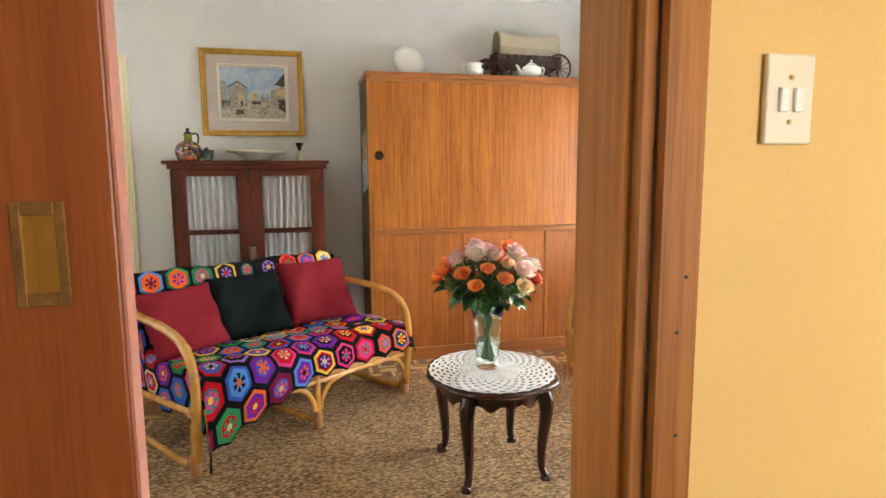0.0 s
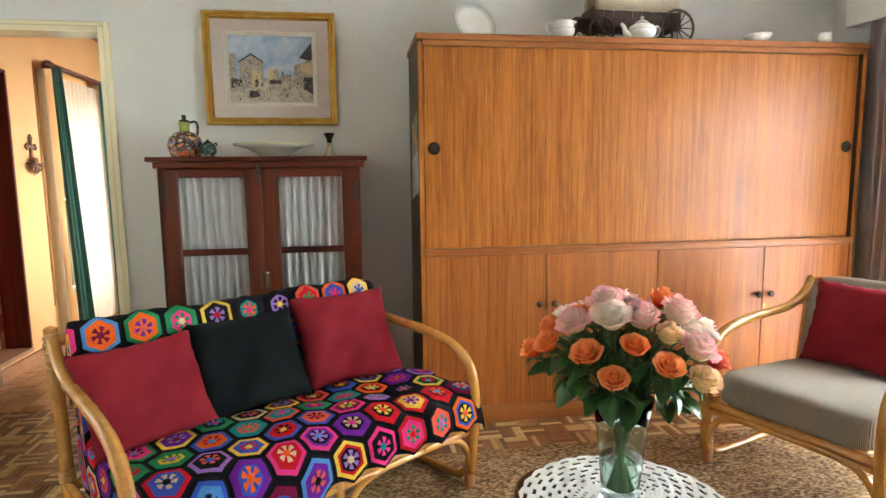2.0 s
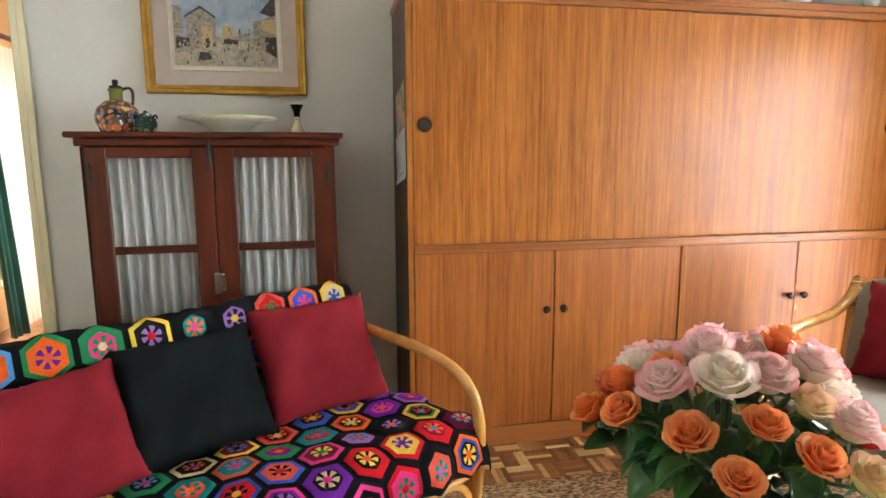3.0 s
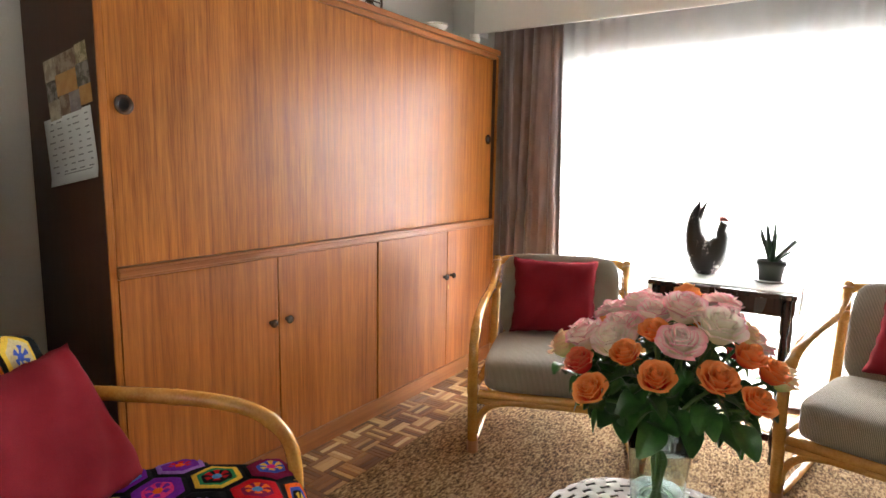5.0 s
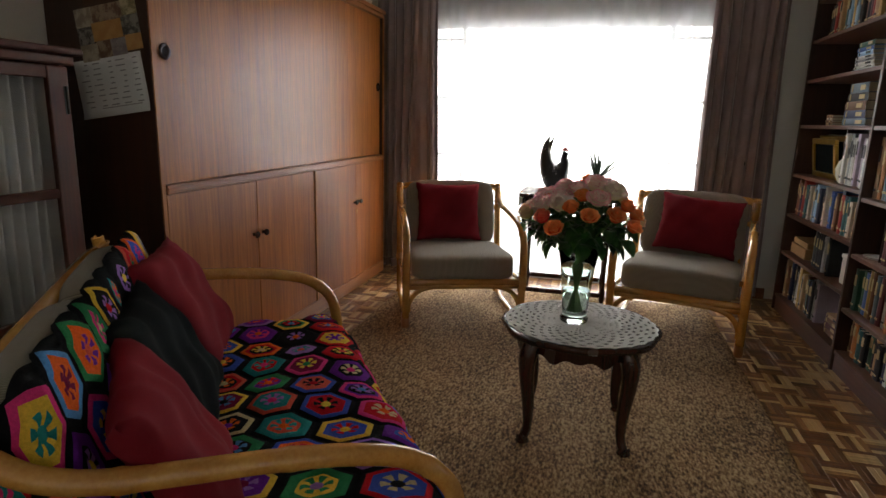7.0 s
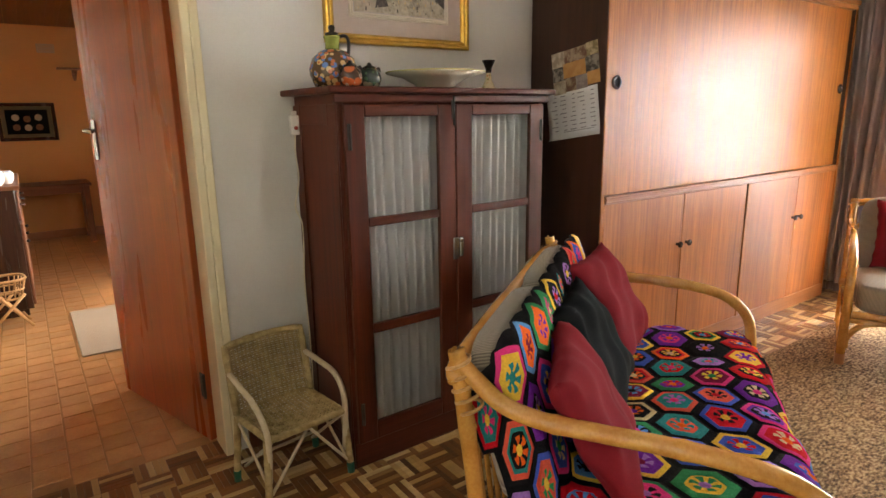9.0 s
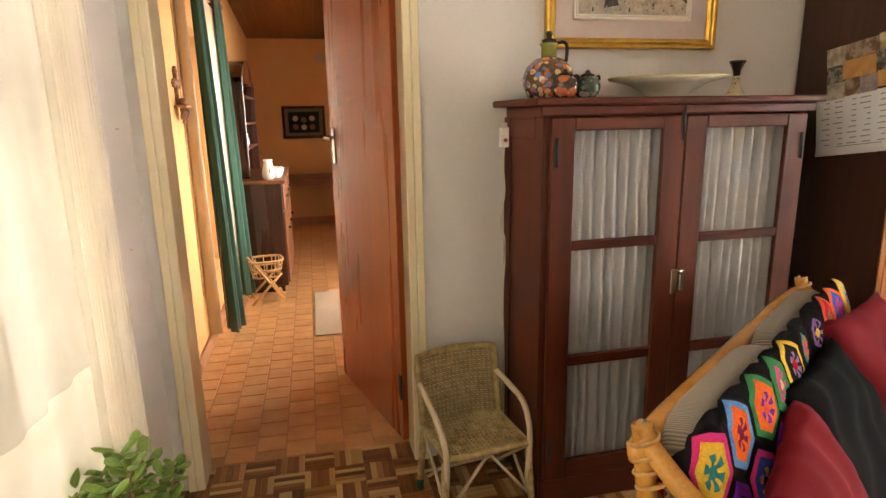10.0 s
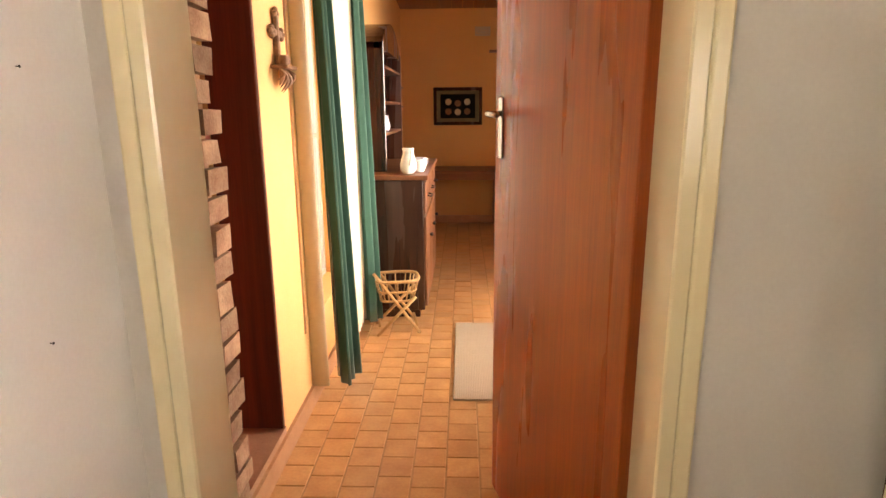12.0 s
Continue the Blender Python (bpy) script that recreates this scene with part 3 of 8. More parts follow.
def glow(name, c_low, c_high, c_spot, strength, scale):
    """Emissive backdrop of overexposed garden and sky that also lights the rooms."""
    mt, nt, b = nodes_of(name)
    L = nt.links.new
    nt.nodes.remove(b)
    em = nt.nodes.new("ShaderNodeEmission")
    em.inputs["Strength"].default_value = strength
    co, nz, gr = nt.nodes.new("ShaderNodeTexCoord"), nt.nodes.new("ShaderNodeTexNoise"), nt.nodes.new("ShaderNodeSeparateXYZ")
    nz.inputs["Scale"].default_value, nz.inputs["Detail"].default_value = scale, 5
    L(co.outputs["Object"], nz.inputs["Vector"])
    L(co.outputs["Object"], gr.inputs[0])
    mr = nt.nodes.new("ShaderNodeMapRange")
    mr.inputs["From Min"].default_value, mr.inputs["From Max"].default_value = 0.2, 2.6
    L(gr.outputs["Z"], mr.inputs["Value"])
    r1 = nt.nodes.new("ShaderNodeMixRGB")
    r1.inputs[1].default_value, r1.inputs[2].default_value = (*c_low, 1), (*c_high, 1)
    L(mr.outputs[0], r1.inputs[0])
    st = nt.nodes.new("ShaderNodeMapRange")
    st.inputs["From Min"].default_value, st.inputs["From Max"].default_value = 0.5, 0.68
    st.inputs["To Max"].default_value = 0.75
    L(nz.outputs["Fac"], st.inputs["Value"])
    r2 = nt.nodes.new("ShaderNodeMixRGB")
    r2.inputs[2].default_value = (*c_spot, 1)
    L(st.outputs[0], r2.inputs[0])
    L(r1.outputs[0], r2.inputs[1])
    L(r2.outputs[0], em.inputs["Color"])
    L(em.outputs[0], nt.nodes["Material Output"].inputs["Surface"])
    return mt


M["glow_e"] = glow("bright_day_east", (0.97, 0.97, 0.98), (1.0, 0.985, 0.96), (0.80, 0.95, 0.62), 11.0, 1.1)
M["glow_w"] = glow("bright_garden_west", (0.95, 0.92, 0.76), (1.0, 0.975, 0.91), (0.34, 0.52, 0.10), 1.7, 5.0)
tagged(slab("backdrop_east", 7.0, 7.1, -6.0, 11.0, -0.13, 5.0, M["glow_e"]), "glowing overexposed backdrop of sky and garden beyond the large window", "backdrop", kind="structure")
tagged(slab("backdrop_west", -6.1, -6.0, -4.0, 14.0, -0.13, 4.5, M["glow_w"]), "glowing backdrop of garden and sky beyond the lace", "backdrop", kind="structure")

# ---- bamboo seats ----
def bamboo_seat(name, w, m, label, category, group="", blanket=False):
    """Bamboo lounge seat, w between its side frames; local x across, y to the back, z up."""
    s = tagged(empty(name, m @ Matrix.Diagonal((1, 0.94, 0.955, 1))), label, category, group)
    r = 0.021
    tp = 0.79 if w > 1 else 0.775
    for sx, x in ((-1, 0.0), (1, w)):
        bm = bmesh.new()
        bamboo(bm, [(x, 0.80, tp - 0.01), (x, 0.755, tp - 0.055), (x, 0.69, 0.685), (x, 0.60, 0.660), (x, 0.48, 0.652), (x, 0.34, 0.646), (x, 0.20, 0.632), (x, 0.08, 0.600), (x, 0.0, 0.530), (x, -0.026, 0.43), (x, -0.024, 0.31), (x, -0.012, 0.19), (x, 0.0, 0.075)], r, 8, 0.27)
        part("arm", bm, M["bamboo"], s)
        bm = bmesh.new()
        bamboo(bm, [(x, 0.006, 0.25), (x, 0.012, 0.13), (x, 0.05, 0.055), (x, 0.14, 0.035), (x, 0.40, 0.032), (x, 0.60, 0.036), (x, 0.70, 0.09), (x, 0.735, 0.20), (x, 0.745, 0.32)], 0.0165, 8, 0.3)
        part("skid", bm, M["bamboo"], s)
        bm = bmesh.new()
        bamboo(bm, [(x, 0.70, 0.03), (x, 0.735, 0.25), (x, 0.765, 0.50), (x, 0.80, tp - 0.01), (x, 0.803, tp + 0.004)], r, 8, 0.3)
        part("back_post", bm, M["bamboo"], s)
        bm = bmesh.new()
        bamboo(bm, [(x, 0.02, 0.295), (x, 0.35, 0.275), (x, 0.73, 0.25)], 0.016, 8, 0.2)
        part("side_rail", bm, M["bamboo"], s)
        bm = bmesh.new()
        lathe(bm, [(0.017, 0.0), (0.024, 0.012), (0.023, 0.10), (0.020, 0.11)], 10, (x, 0.012, 0.002))
        part("foot", bm, M["foot"], s, "brown wooden foot block")
        bm = bmesh.new()
        bamboo(bm, [(x - sx * 0.012, 0.0, 0.11), (x - sx * 0.02, 0.0, 0.17), (x - sx * 0.07, 0.0, 0.235), (x - sx * 0.16, 0.0, 0.262), (x - sx * 0.26, 0.0, 0.268)], 0.0145, 6, 0.4)
        part("corner_brace", bm, M["bamboo"], s)
        for p, q, rr in (((x, 0.803, tp - 0.004), (x, 0.766, tp - 0.14), 0.027), ((x, 0.745, 0.30), (x, 0.738, 0.26), 0.026), ((x, 0.0, 0.29), (x, 0.0, 0.325), 0.027)):
            bm = bmesh.new()
            n = 18 if rr == 0.030 else 5
            d = (Vector(q) - Vector(p)).normalized()
            a = d.cross(Vector((1, 0, 0))).normalized()
            turns = [i / 12 for i in range(12 * n + 1)]
            sweep(bm, [Vector(p).lerp(Vector(q), i / n) + rr * (math.cos(2 * math.pi * i) * Vector((0.85, 0, 0)) + math.sin(2 * math.pi * i) * a * (1.15 + (0.5 * math.sin(math.pi * min(1.0, i / n)) ** 0.8 if rr == 0.030 else 0.0))) for i in turns], 0.0046, 5)
            part("binding", bm, M["cane"], s, "wrapped cane binding")
    for z, y, rr in ((0.29, 0.0, 0.019), (0.245, 0.73, 0.018)):
        bm = bmesh.new()
        bamboo(bm, [(0, y, z), (w * 0.33, y, z), (w * 0.66, y, z), (w, y, z)], rr, 8, 0.21)
        part("seat_rail", bm, M["bamboo"], s)
    bm = bmesh.new()
    bamboo(bm, [(0.02, 0.0, 0.258), (w / 2, 0.0, 0.262), (w - 0.02, 0.0, 0.258)], 0.013, 8, 0.23)
    part("seat_rail", bm, M["bamboo"], s)
    for z, dy, rr in ((tp - (0.03 if w > 1 else 0), 0.0, 0.022), (tp - 0.14, -0.03, 0.015)):
        bm = bmesh.new()
        bamboo(bm, [(-0.005, 0.80 + dy, z - 0.03), (0.06, 0.812 + dy, z), (w / 2, 0.815 + dy, z + 0.005), (w - 0.06, 0.812 + dy, z), (w + 0.005, 0.80 + dy, z - 0.03)], rr, 10, 0.16)
        part("back_rail", bm, M["bamboo"], s)
    n = int(w / 0.055)
    for k in range(1, n):
        bm = bmesh.new()
        x = w * k / n
        sweep(bm, [(x, 0.815, tp - 0.03), (x, 0.785, tp - 0.14), (x, 0.742, 0.27)], 0.008, 6)
        part("back_cane", bm, M["bamboo"], s)
    n = int(w / 0.09)
    for k in range(1, n):
        bm = bmesh.new()
        x = w * k / n
        sweep(bm, [(x, 0.0, 0.295), (x, 0.73, 0.255)], 0.010, 6)
        part("seat_slat", bm, M["bamboo"], s)
    if w > 1:
        bm = bmesh.new()
        bamboo(bm, [(w / 2, 0.0, 0.29), (w / 2, 0.0, 0.03)], 0.018, 6, 0.3)
        part("middle_leg", bm, M["bamboo"], s)
        bm = bmesh.new()
        lathe(bm, [(0.017, 0.0), (0.024, 0.012), (0.022, 0.09), (0.019, 0.10)], 10, (w / 2, 0.0, 0.002))
        part("foot", bm, M["foot"], s, "brown wooden foot block")
        for sx in (-1, 1):
            bm = bmesh.new()
            bamboo(bm, [(w / 2 + sx * 0.015, 0.0, 0.11), (w / 2 + sx * 0.03, 0.0, 0.17), (w / 2 + sx * 0.08, 0.0, 0.235), (w / 2 + sx * 0.17, 0.0, 0.26), (w / 2 + sx * 0.27, 0.0, 0.267)], 0.0145, 6, 0.4)
            part("corner_brace", bm, M["bamboo"], s)
        bm = bmesh.new()
        bamboo(bm, [(w / 2, 0.01, 0.12), (w / 2, 0.05, 0.05), (w / 2, 0.3, 0.035), (w / 2, 0.66, 0.04), (w / 2, 0.73, 0.25)], 0.0155, 8, 0.3)
        part("skid", bm, M["bamboo"], s)
    # cushions: seat and leaning back
    k = 2 if w > 1 else 1
    for i in range(k):
        a, b = 0.035 + i * (w - 0.07) / k, 0.035 + (i + 1) * (w - 0.07) / k - 0.004
        bm = bmesh.new()
        rounded(bm, a, b, -0.015, 0.66, -0.07 if w > 1 else -0.078, 0.07 if w > 1 else 0.078, 0.10, 9, 9.0)
        bmesh.ops.transform(bm, matrix=pose(0, 0, 0.366 if w > 1 else 0.376, -3.0), verts=bm.verts)
        part("seat_cushion", bm, M["upholstery"], s)
        bm = bmesh.new()
        rounded(bm, a, b, -0.048, 0.048, 0.0, 0.44 if w > 1 else 0.455, 0.0, 9, 6.0)
        bmesh.ops.transform(bm, matrix=pose(0, 0.655, 0.375, -15), verts=bm.verts)
        part("back_cushion", bm, M["upholstery"], s)
    return s


def cushion(name, size, m, material, label, puff=0.055, seed=0):
    """A square scatter cushion with pinched corners; local x, z in its plane, resting on its lower edge."""
    bm = bmesh.new()
    n = 22
    rnd = random.Random(seed)
    ph = [rnd.uniform(0, 6.28) for _ in range(6)]
    for sgn in (1, -1):
        def fn(u, v):
            a, b = 2 * u - 1, 2 * v - 1
            pinch = 1 - 0.075 * (1 - b * b) * abs(a) ** 3 - 0.0
            pinch2 = 1 - 0.075 * (1 - a * a) * abs(b) ** 3
            h = puff * ((1 - a ** 4) * (1 - b ** 4)) ** 0.55
            wr = 0.009 * math.sin(5 * a + 3 * b + ph[0]) * math.sin(4 * b - 2 * a + ph[1]) + 0.0045 * math.sin(11 * a - 6 * b + ph[2]) + 0.003 * math.sin(5 * math.atan2(b + 1.05, a + 1.05) + ph[4]) * max(0, 1 - 0.6 * math.hypot(a + 1, b + 1)) + 0.003 * math.sin(6 * math.atan2(b - 1.05, a - 1.05) + ph[5]) * max(0, 1 - 0.6 * math.hypot(a - 1, b - 1))
            edge = 0.003 * math.sin(17 * (a + b) + ph[3]) * max(abs(a), abs(b)) ** 8
            return (size / 2 * a * pinch + edge, sgn * max(h + wr * (h > 0.006), 0.0) - 0.0006 * sgn * -1, size / 2 * b * pinch2 + size / 2 + edge)
        sheet(bm, fn, n, n)
    bmesh.ops.remove_doubles(bm, verts=bm.verts, dist=0.0016)
    bmesh.ops.recalc_face_normals(bm, faces=bm.faces)
    return tagged(part(name, bm, material, None, m=m), label, "cushion", "scatter cushions")


SOFA = pose(-0.393, 2.332, 0, 0, 0, 35.4)
bamboo_seat("bamboo_sofa", 1.25, SOFA, "varnished bamboo sofa with grey-beige cushions, half covered by a crochet blanket", "sofa")
CHA = pose(1.676, 3.092, 0, 0, 0, -68.4)
CHB = pose(1.972, 1.977, 0, 0, 0, -103)
bamboo_seat("bamboo_armchair", 0.665, CHA, "varnished bamboo armchair with ribbed grey cushions, beside the wall unit", "armchair", "bamboo armchairs")
bamboo_seat("bamboo_armchair", 0.675, CHB, "varnished bamboo armchair with ribbed grey cushions, beside the bookcase", "armchair", "bamboo armchairs")

cushion("scatter_cushion", 0.41, SOFA @ pose(0.215, 0.385, 0.418, -31, 0, 8) @ Matrix.Diagonal((1, 1, 0.86, 1)), M["maroon"], "plump maroon cotton cushion leaning in the sofa corner", seed=1)
cushion("scatter_cushion", 0.43, SOFA @ pose(0.575, 0.415, 0.418, -31, 0, -3) @ Matrix.Diagonal((1, 1, 0.86, 1)), M["charcoal"], "charcoal cotton cushion between two maroon ones", seed=2)
cushion("scatter_cushion", 0.44, SOFA @ pose(0.985, 0.385, 0.425, -31, 0, -10) @ Matrix.Diagonal((1, 1, 0.90, 1)), M["maroon"], "plump maroon cotton cushion near the far arm of the sofa", seed=3)
cushion("scatter_cushion", 0.40, CHA @ pose(0.31, 0.52, 0.41, -19, 1, 4) @ Matrix.Diagonal((1.06, 1, 0.95, 1)), M["maroon"], "dark maroon cushion on the armchair beside the wall unit", 0.045, seed=4)
cushion("scatter_cushion", 0.41, CHB @ pose(0.36, 0.50, 0.425, -19, 4, -2) @ Matrix.Diagonal((1.14, 1, 0.86, 1)), M["maroon"], "dark maroon cushion tilted on the armchair beside the bookcase", 0.05, seed=5)

# ---- wall unit ----
UX0, UX1, UY = 0.505, 2.885, 3.68
wu = tagged(empty("wall_unit", Matrix.Translation((UX0, UY, 0))), "large teak wall unit, two sliding doors above four hinged ones", "cabinet")
W = UX1 - UX0
slab("side_panel", 0.0, 0.022, 0.0, 0.45, 0.0, 1.897, M["unit_dark"], wu, 0.002, label="dark brown side panel")
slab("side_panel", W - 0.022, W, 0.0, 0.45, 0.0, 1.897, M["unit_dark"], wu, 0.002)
slab("edge_strip", 0.0, 0.022, -0.006, -0.0005, 0.0, 1.887, M["unit"], wu, 0.001)
slab("edge_strip", W - 0.022, W, -0.006, -0.0005, 0.0, 1.887, M["unit"], wu, 0.001)
slab("top_board", -0.008, W + 0.008, -0.014, 0.452, 1.897, 1.925, M["unit_rail"], wu, 0.003)
slab("top_track", 0.024, W - 0.024, -0.008, 0.03, 1.870, 1.895, M["unit_rail"], wu, 0.002)
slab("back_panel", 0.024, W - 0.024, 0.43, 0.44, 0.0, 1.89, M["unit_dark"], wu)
slab("plinth", 0.0, W, -0.008, 0.02, 0.001, 0.086, M["unit_rail"], wu, 0.002)
slab("middle_rail", 0.024, W - 0.024, -0.012, 0.03, 0.868, 0.905, M["unit_rail"], wu, 0.003)
slab("middle_rail", 0.024, W - 0.024, -0.017, -0.0125, 0.878, 0.895, M["unit_rail"], wu, 0.002)
slab("divider", 1.239, 1.265, -0.010, 0.03, 0.088, 0.867, M["unit"], wu, 0.002)
dl = slab("sliding_door", 0.026, 1.235, 0.002, 0.016, 0.907, 1.868, M["unit"], wu, 0.0015)
dr = slab("sliding_door", 1.21, W - 0.026, 0.019, 0.033, 0.907, 1.868, M["unit"], wu, 0.0015)
M["knob"] = paint("dark_knob", (0.03, 0.014, 0.009), (0.06, 0.03, 0.02), 40, 0.25, 0.05)
for d, x, y in ((dl, 0.073, 0.002), (dr, 2.31, 0.019)):
    bm = bmesh.new()
    lathe(bm, [(0.028, 0), (0.030, 0.004), (0.026, 0.008), (0.019, 0.007), (0.017, 0.001)], 22)
    bmesh.ops.transform(bm, matrix=pose(x, y - 0.0005, 1.392, 90), verts=bm.verts)
    part("finger_pull", bm, M["knob"], d, "round dark recessed pull")
    # flat black disc: the shade of a deep recess, put into its colour
    bm = bmesh.new()
    lathe(bm, [(0.0168, 0.0012), (0.0165, 0.0016)], 18)
    bmesh.ops.transform(bm, matrix=pose(x, y - 0.0008, 1.392, 90), verts=bm.verts)
    part("pull_shade_disc", bm, M["dark"], d, "flat black disc for the shade inside the pull")
for x0, x1, kx in ((0.026, 0.636, 0.596), (0.640, 1.237, 0.675), (1.267, 1.846, 1.812), (1.850, W - 0.026, 1.884)):
    d = slab("door", x0, x1, -0.004, 0.012, 0.089, 0.866, M["unit_low"], wu, 0.0015)
    bm = bmesh.new()
    lathe(bm, [(0.008, 0), (0.007, 0.012), (0.0155, 0.018), (0.0165, 0.024), (0.012, 0.029), (0.004, 0.030)], 16)
    bmesh.ops.transform(bm, matrix=pose(kx, -0.0045, 0.612, 90), verts=bm.verts)
    part("knob", bm, M["knob"], d, "small round dark knob")
bm = bmesh.new()
box(bm, 1.856, 1.866, -0.0065, -0.0045, 0.535, 0.56, 0.001)
part("lock_plate", bm, M["brass"], wu)

# ---- display cupboard ----
cu = tagged(empty("display_cupboard", pose(-0.70, 3.752, 0, 0, 0, 0.8)), "mahogany display cupboard with two curtained glass doors", "cupboard")
CW, CD, CHT = 0.922, 0.345, 1.34
slab("side_panel", 0.0, 0.022, 0.0, CD, 0.0, CHT, M["mahogany"], cu, 0.003)
slab("side_panel", CW - 0.022, CW, 0.0, CD, 0.0, CHT, M["mahogany"], cu, 0.003)
for y0, y1, z0, z1 in ((0.0, 0.06, 0.0, CHT), (CD - 0.06, CD, 0.0, CHT), (0.061, CD - 0.061, CHT - 0.10, CHT), (0.061, CD - 0.061, 0.0, 0.14)):
    slab("side_frame", -0.007, -0.0005, y0, y1, z0 + 0.001, z1 - 0.032, M["mahogany"], cu, 0.002)
slab("back_panel", 0.023, CW - 0.023, CD - 0.012, CD - 0.002, 0.03, CHT - 0.002, M["mahogany"], cu)
slab("floor_board", 0.023, CW - 0.023, 0.024, CD - 0.014, 0.10, 0.12, M["mahogany_x"], cu)
for z in (0.52, 0.94):
    slab("shelf", 0.023, CW - 0.023, 0.05, CD - 0.014, z, z + 0.018, M["mahogany_x"], cu)
slab("plinth", 0.0, CW, -0.005, 0.02, 0.002, 0.10, M["mahogany_x"], cu, 0.003)
slab("top", -0.045, CW + 0.035, -0.045, CD + 0.02, CHT, CHT + 0.022, M["mahogany_x"], cu, 0.006, 2)
slab("cornice", -0.02, CW + 0.02, -0.02, -0.001, CHT - 0.03, CHT - 0.001, M["mahogany_x"], cu, 0.004)
ROWS = ((0.175, 0.515), (0.55, 0.90), (0.93, 1.266))
for x0, x1 in ((0.012, 0.458), (0.462, CW - 0.012)):
    d = slab("door", x0, x0 + 0.075, -0.022, -0.0015, 0.105, CHT - 0.035, M["mahogany"], cu, 0.003)
    slab("stile", x1 - 0.075, x1, -0.022, -0.0015, 0.105, CHT - 0.035, M["mahogany"], d, 0.003)
    zs = [(0.105, 0.175), (0.515, 0.55), (0.90, 0.93), (1.266, CHT - 0.035)]
    for z0, z1 in zs:
        slab("rail", x0 + 0.076, x1 - 0.076, -0.021, -0.002, z0, z1, M["mahogany_x"], d, 0.003)
    for z0, z1 in ROWS:
        g = slab("pane", x0 + 0.072, x1 - 0.072, -0.011, -0.008, z0 - 0.003, z1 + 0.003, M["glass"], d)
        g.visible_shadow = False
    bm = bmesh.new()
    a, b = x0 + 0.06, x1 - 0.06
    rnd = random.Random(int(x0 * 1000))
    ph = [rnd.uniform(0, 6.28) for _ in range(5)]
    sheet(bm, lambda u, v: (a + (b - a) * u, 0.016 + 0.014 * math.sin(52 * u + ph[0] + 0.8 * math.sin(3 * v + ph[1])) + 0.005 * math.sin(31 * u + ph[2] + v), 0.12 + 1.17 * v), 110, 12, 0.0012)
    part("net_curtain", bm, M["net"], d, "gathered white net curtain")
    hx = x0 + 0.016 if x0 < 0.1 else x1 - 0.016
    for z in (0.18, 1.16):
        bm = bmesh.new()
        box(bm, hx - 0.008, hx + 0.008, -0.0245, -0.0225, z, z + 0.085, 0.001)
        sweep(bm, [(hx, -0.027, z), (hx, -0.027, z + 0.085)], 0.004, 8)
        part("hinge", bm, M["iron"], d, "dull metal hinge")
bm = bmesh.new()
box(bm, 0.44, 0.466, -0.028, -0.0225, 0.73, 0.815, 0.002)
box(bm, 0.468, 0.485, -0.034, -0.0225, 0.74, 0.80, 0.003)
lathe(bm, [(0.008, 0), (0.010, 0.01), (0.006, 0.016)], 10, (0.475, -0.03, 0.80))
part("latch", bm, M["steel"], cu, "nickel turn latch")
bm = bmesh.new()
box(bm, 0.44, 0.456, -0.026, -0.0225, 1.25, 1.32, 0.001)
sweep(bm, [(0.448, -0.029, 1.23), (0.448, -0.029, 1.335)], 0.004, 8)
part("bolt", bm, M["iron"], cu, "small dark bolt")

# ---- coffee table ----
TC = (0.836, 2.124)
tb = tagged(empty("coffee_table", pose(TC[0], TC[1], 0, 0, 0, 2.5) @ Matrix.Diagonal((1, 1.06, 1, 1))), "round dark polished coffee table with a scalloped top and cabriole legs", "table")
R, TZ = 0.278, 0.437


def scallop(a, z):
    return 1 + 0.035 * max(0.0, math.cos(4 * (a + math.pi / 4))) + 0.012 * math.cos(8 * a)


bm = bmesh.new()
lathe(bm, [(0.2, TZ - 0.03), (R - 0.02, TZ - 0.03), (R - 0.005, TZ - 0.022), (R, TZ - 0.010), (R - 0.004, TZ - 0.003), (R - 0.012, TZ), (0.1, TZ), (0.01, TZ)], 72, wave=scallop)
part("tabletop", bm, M["darkwood"], tb)
bm = bmesh.new()
n = 96
rings = []
for rr in (0.222, 0.208):
    lo = [bm.verts.new((rr * math.cos(a), rr * math.sin(a), TZ - 0.072 - 0.016 * abs(math.sin(4 * a)) - 0.010 * math.cos(16 * a))) for a in [2 * math.pi * k / n for k in range(n)]]
    hi = [bm.verts.new((rr * math.cos(a), rr * math.sin(a), TZ - 0.031)) for a in [2 * math.pi * k / n for k in range(n)]]
    rings.append((lo, hi))
for k in range(n):
    j = (k + 1) % n
    (a, b), (c, d) = rings
    bm.faces.new((a[k], a[j], b[j], b[k]))
    bm.faces.new((c[j], c[k], d[k], d[j]))
    bm.faces.new((a[j], a[k], c[k], c[j]))
part("apron", bm, M["darkwood"], tb)
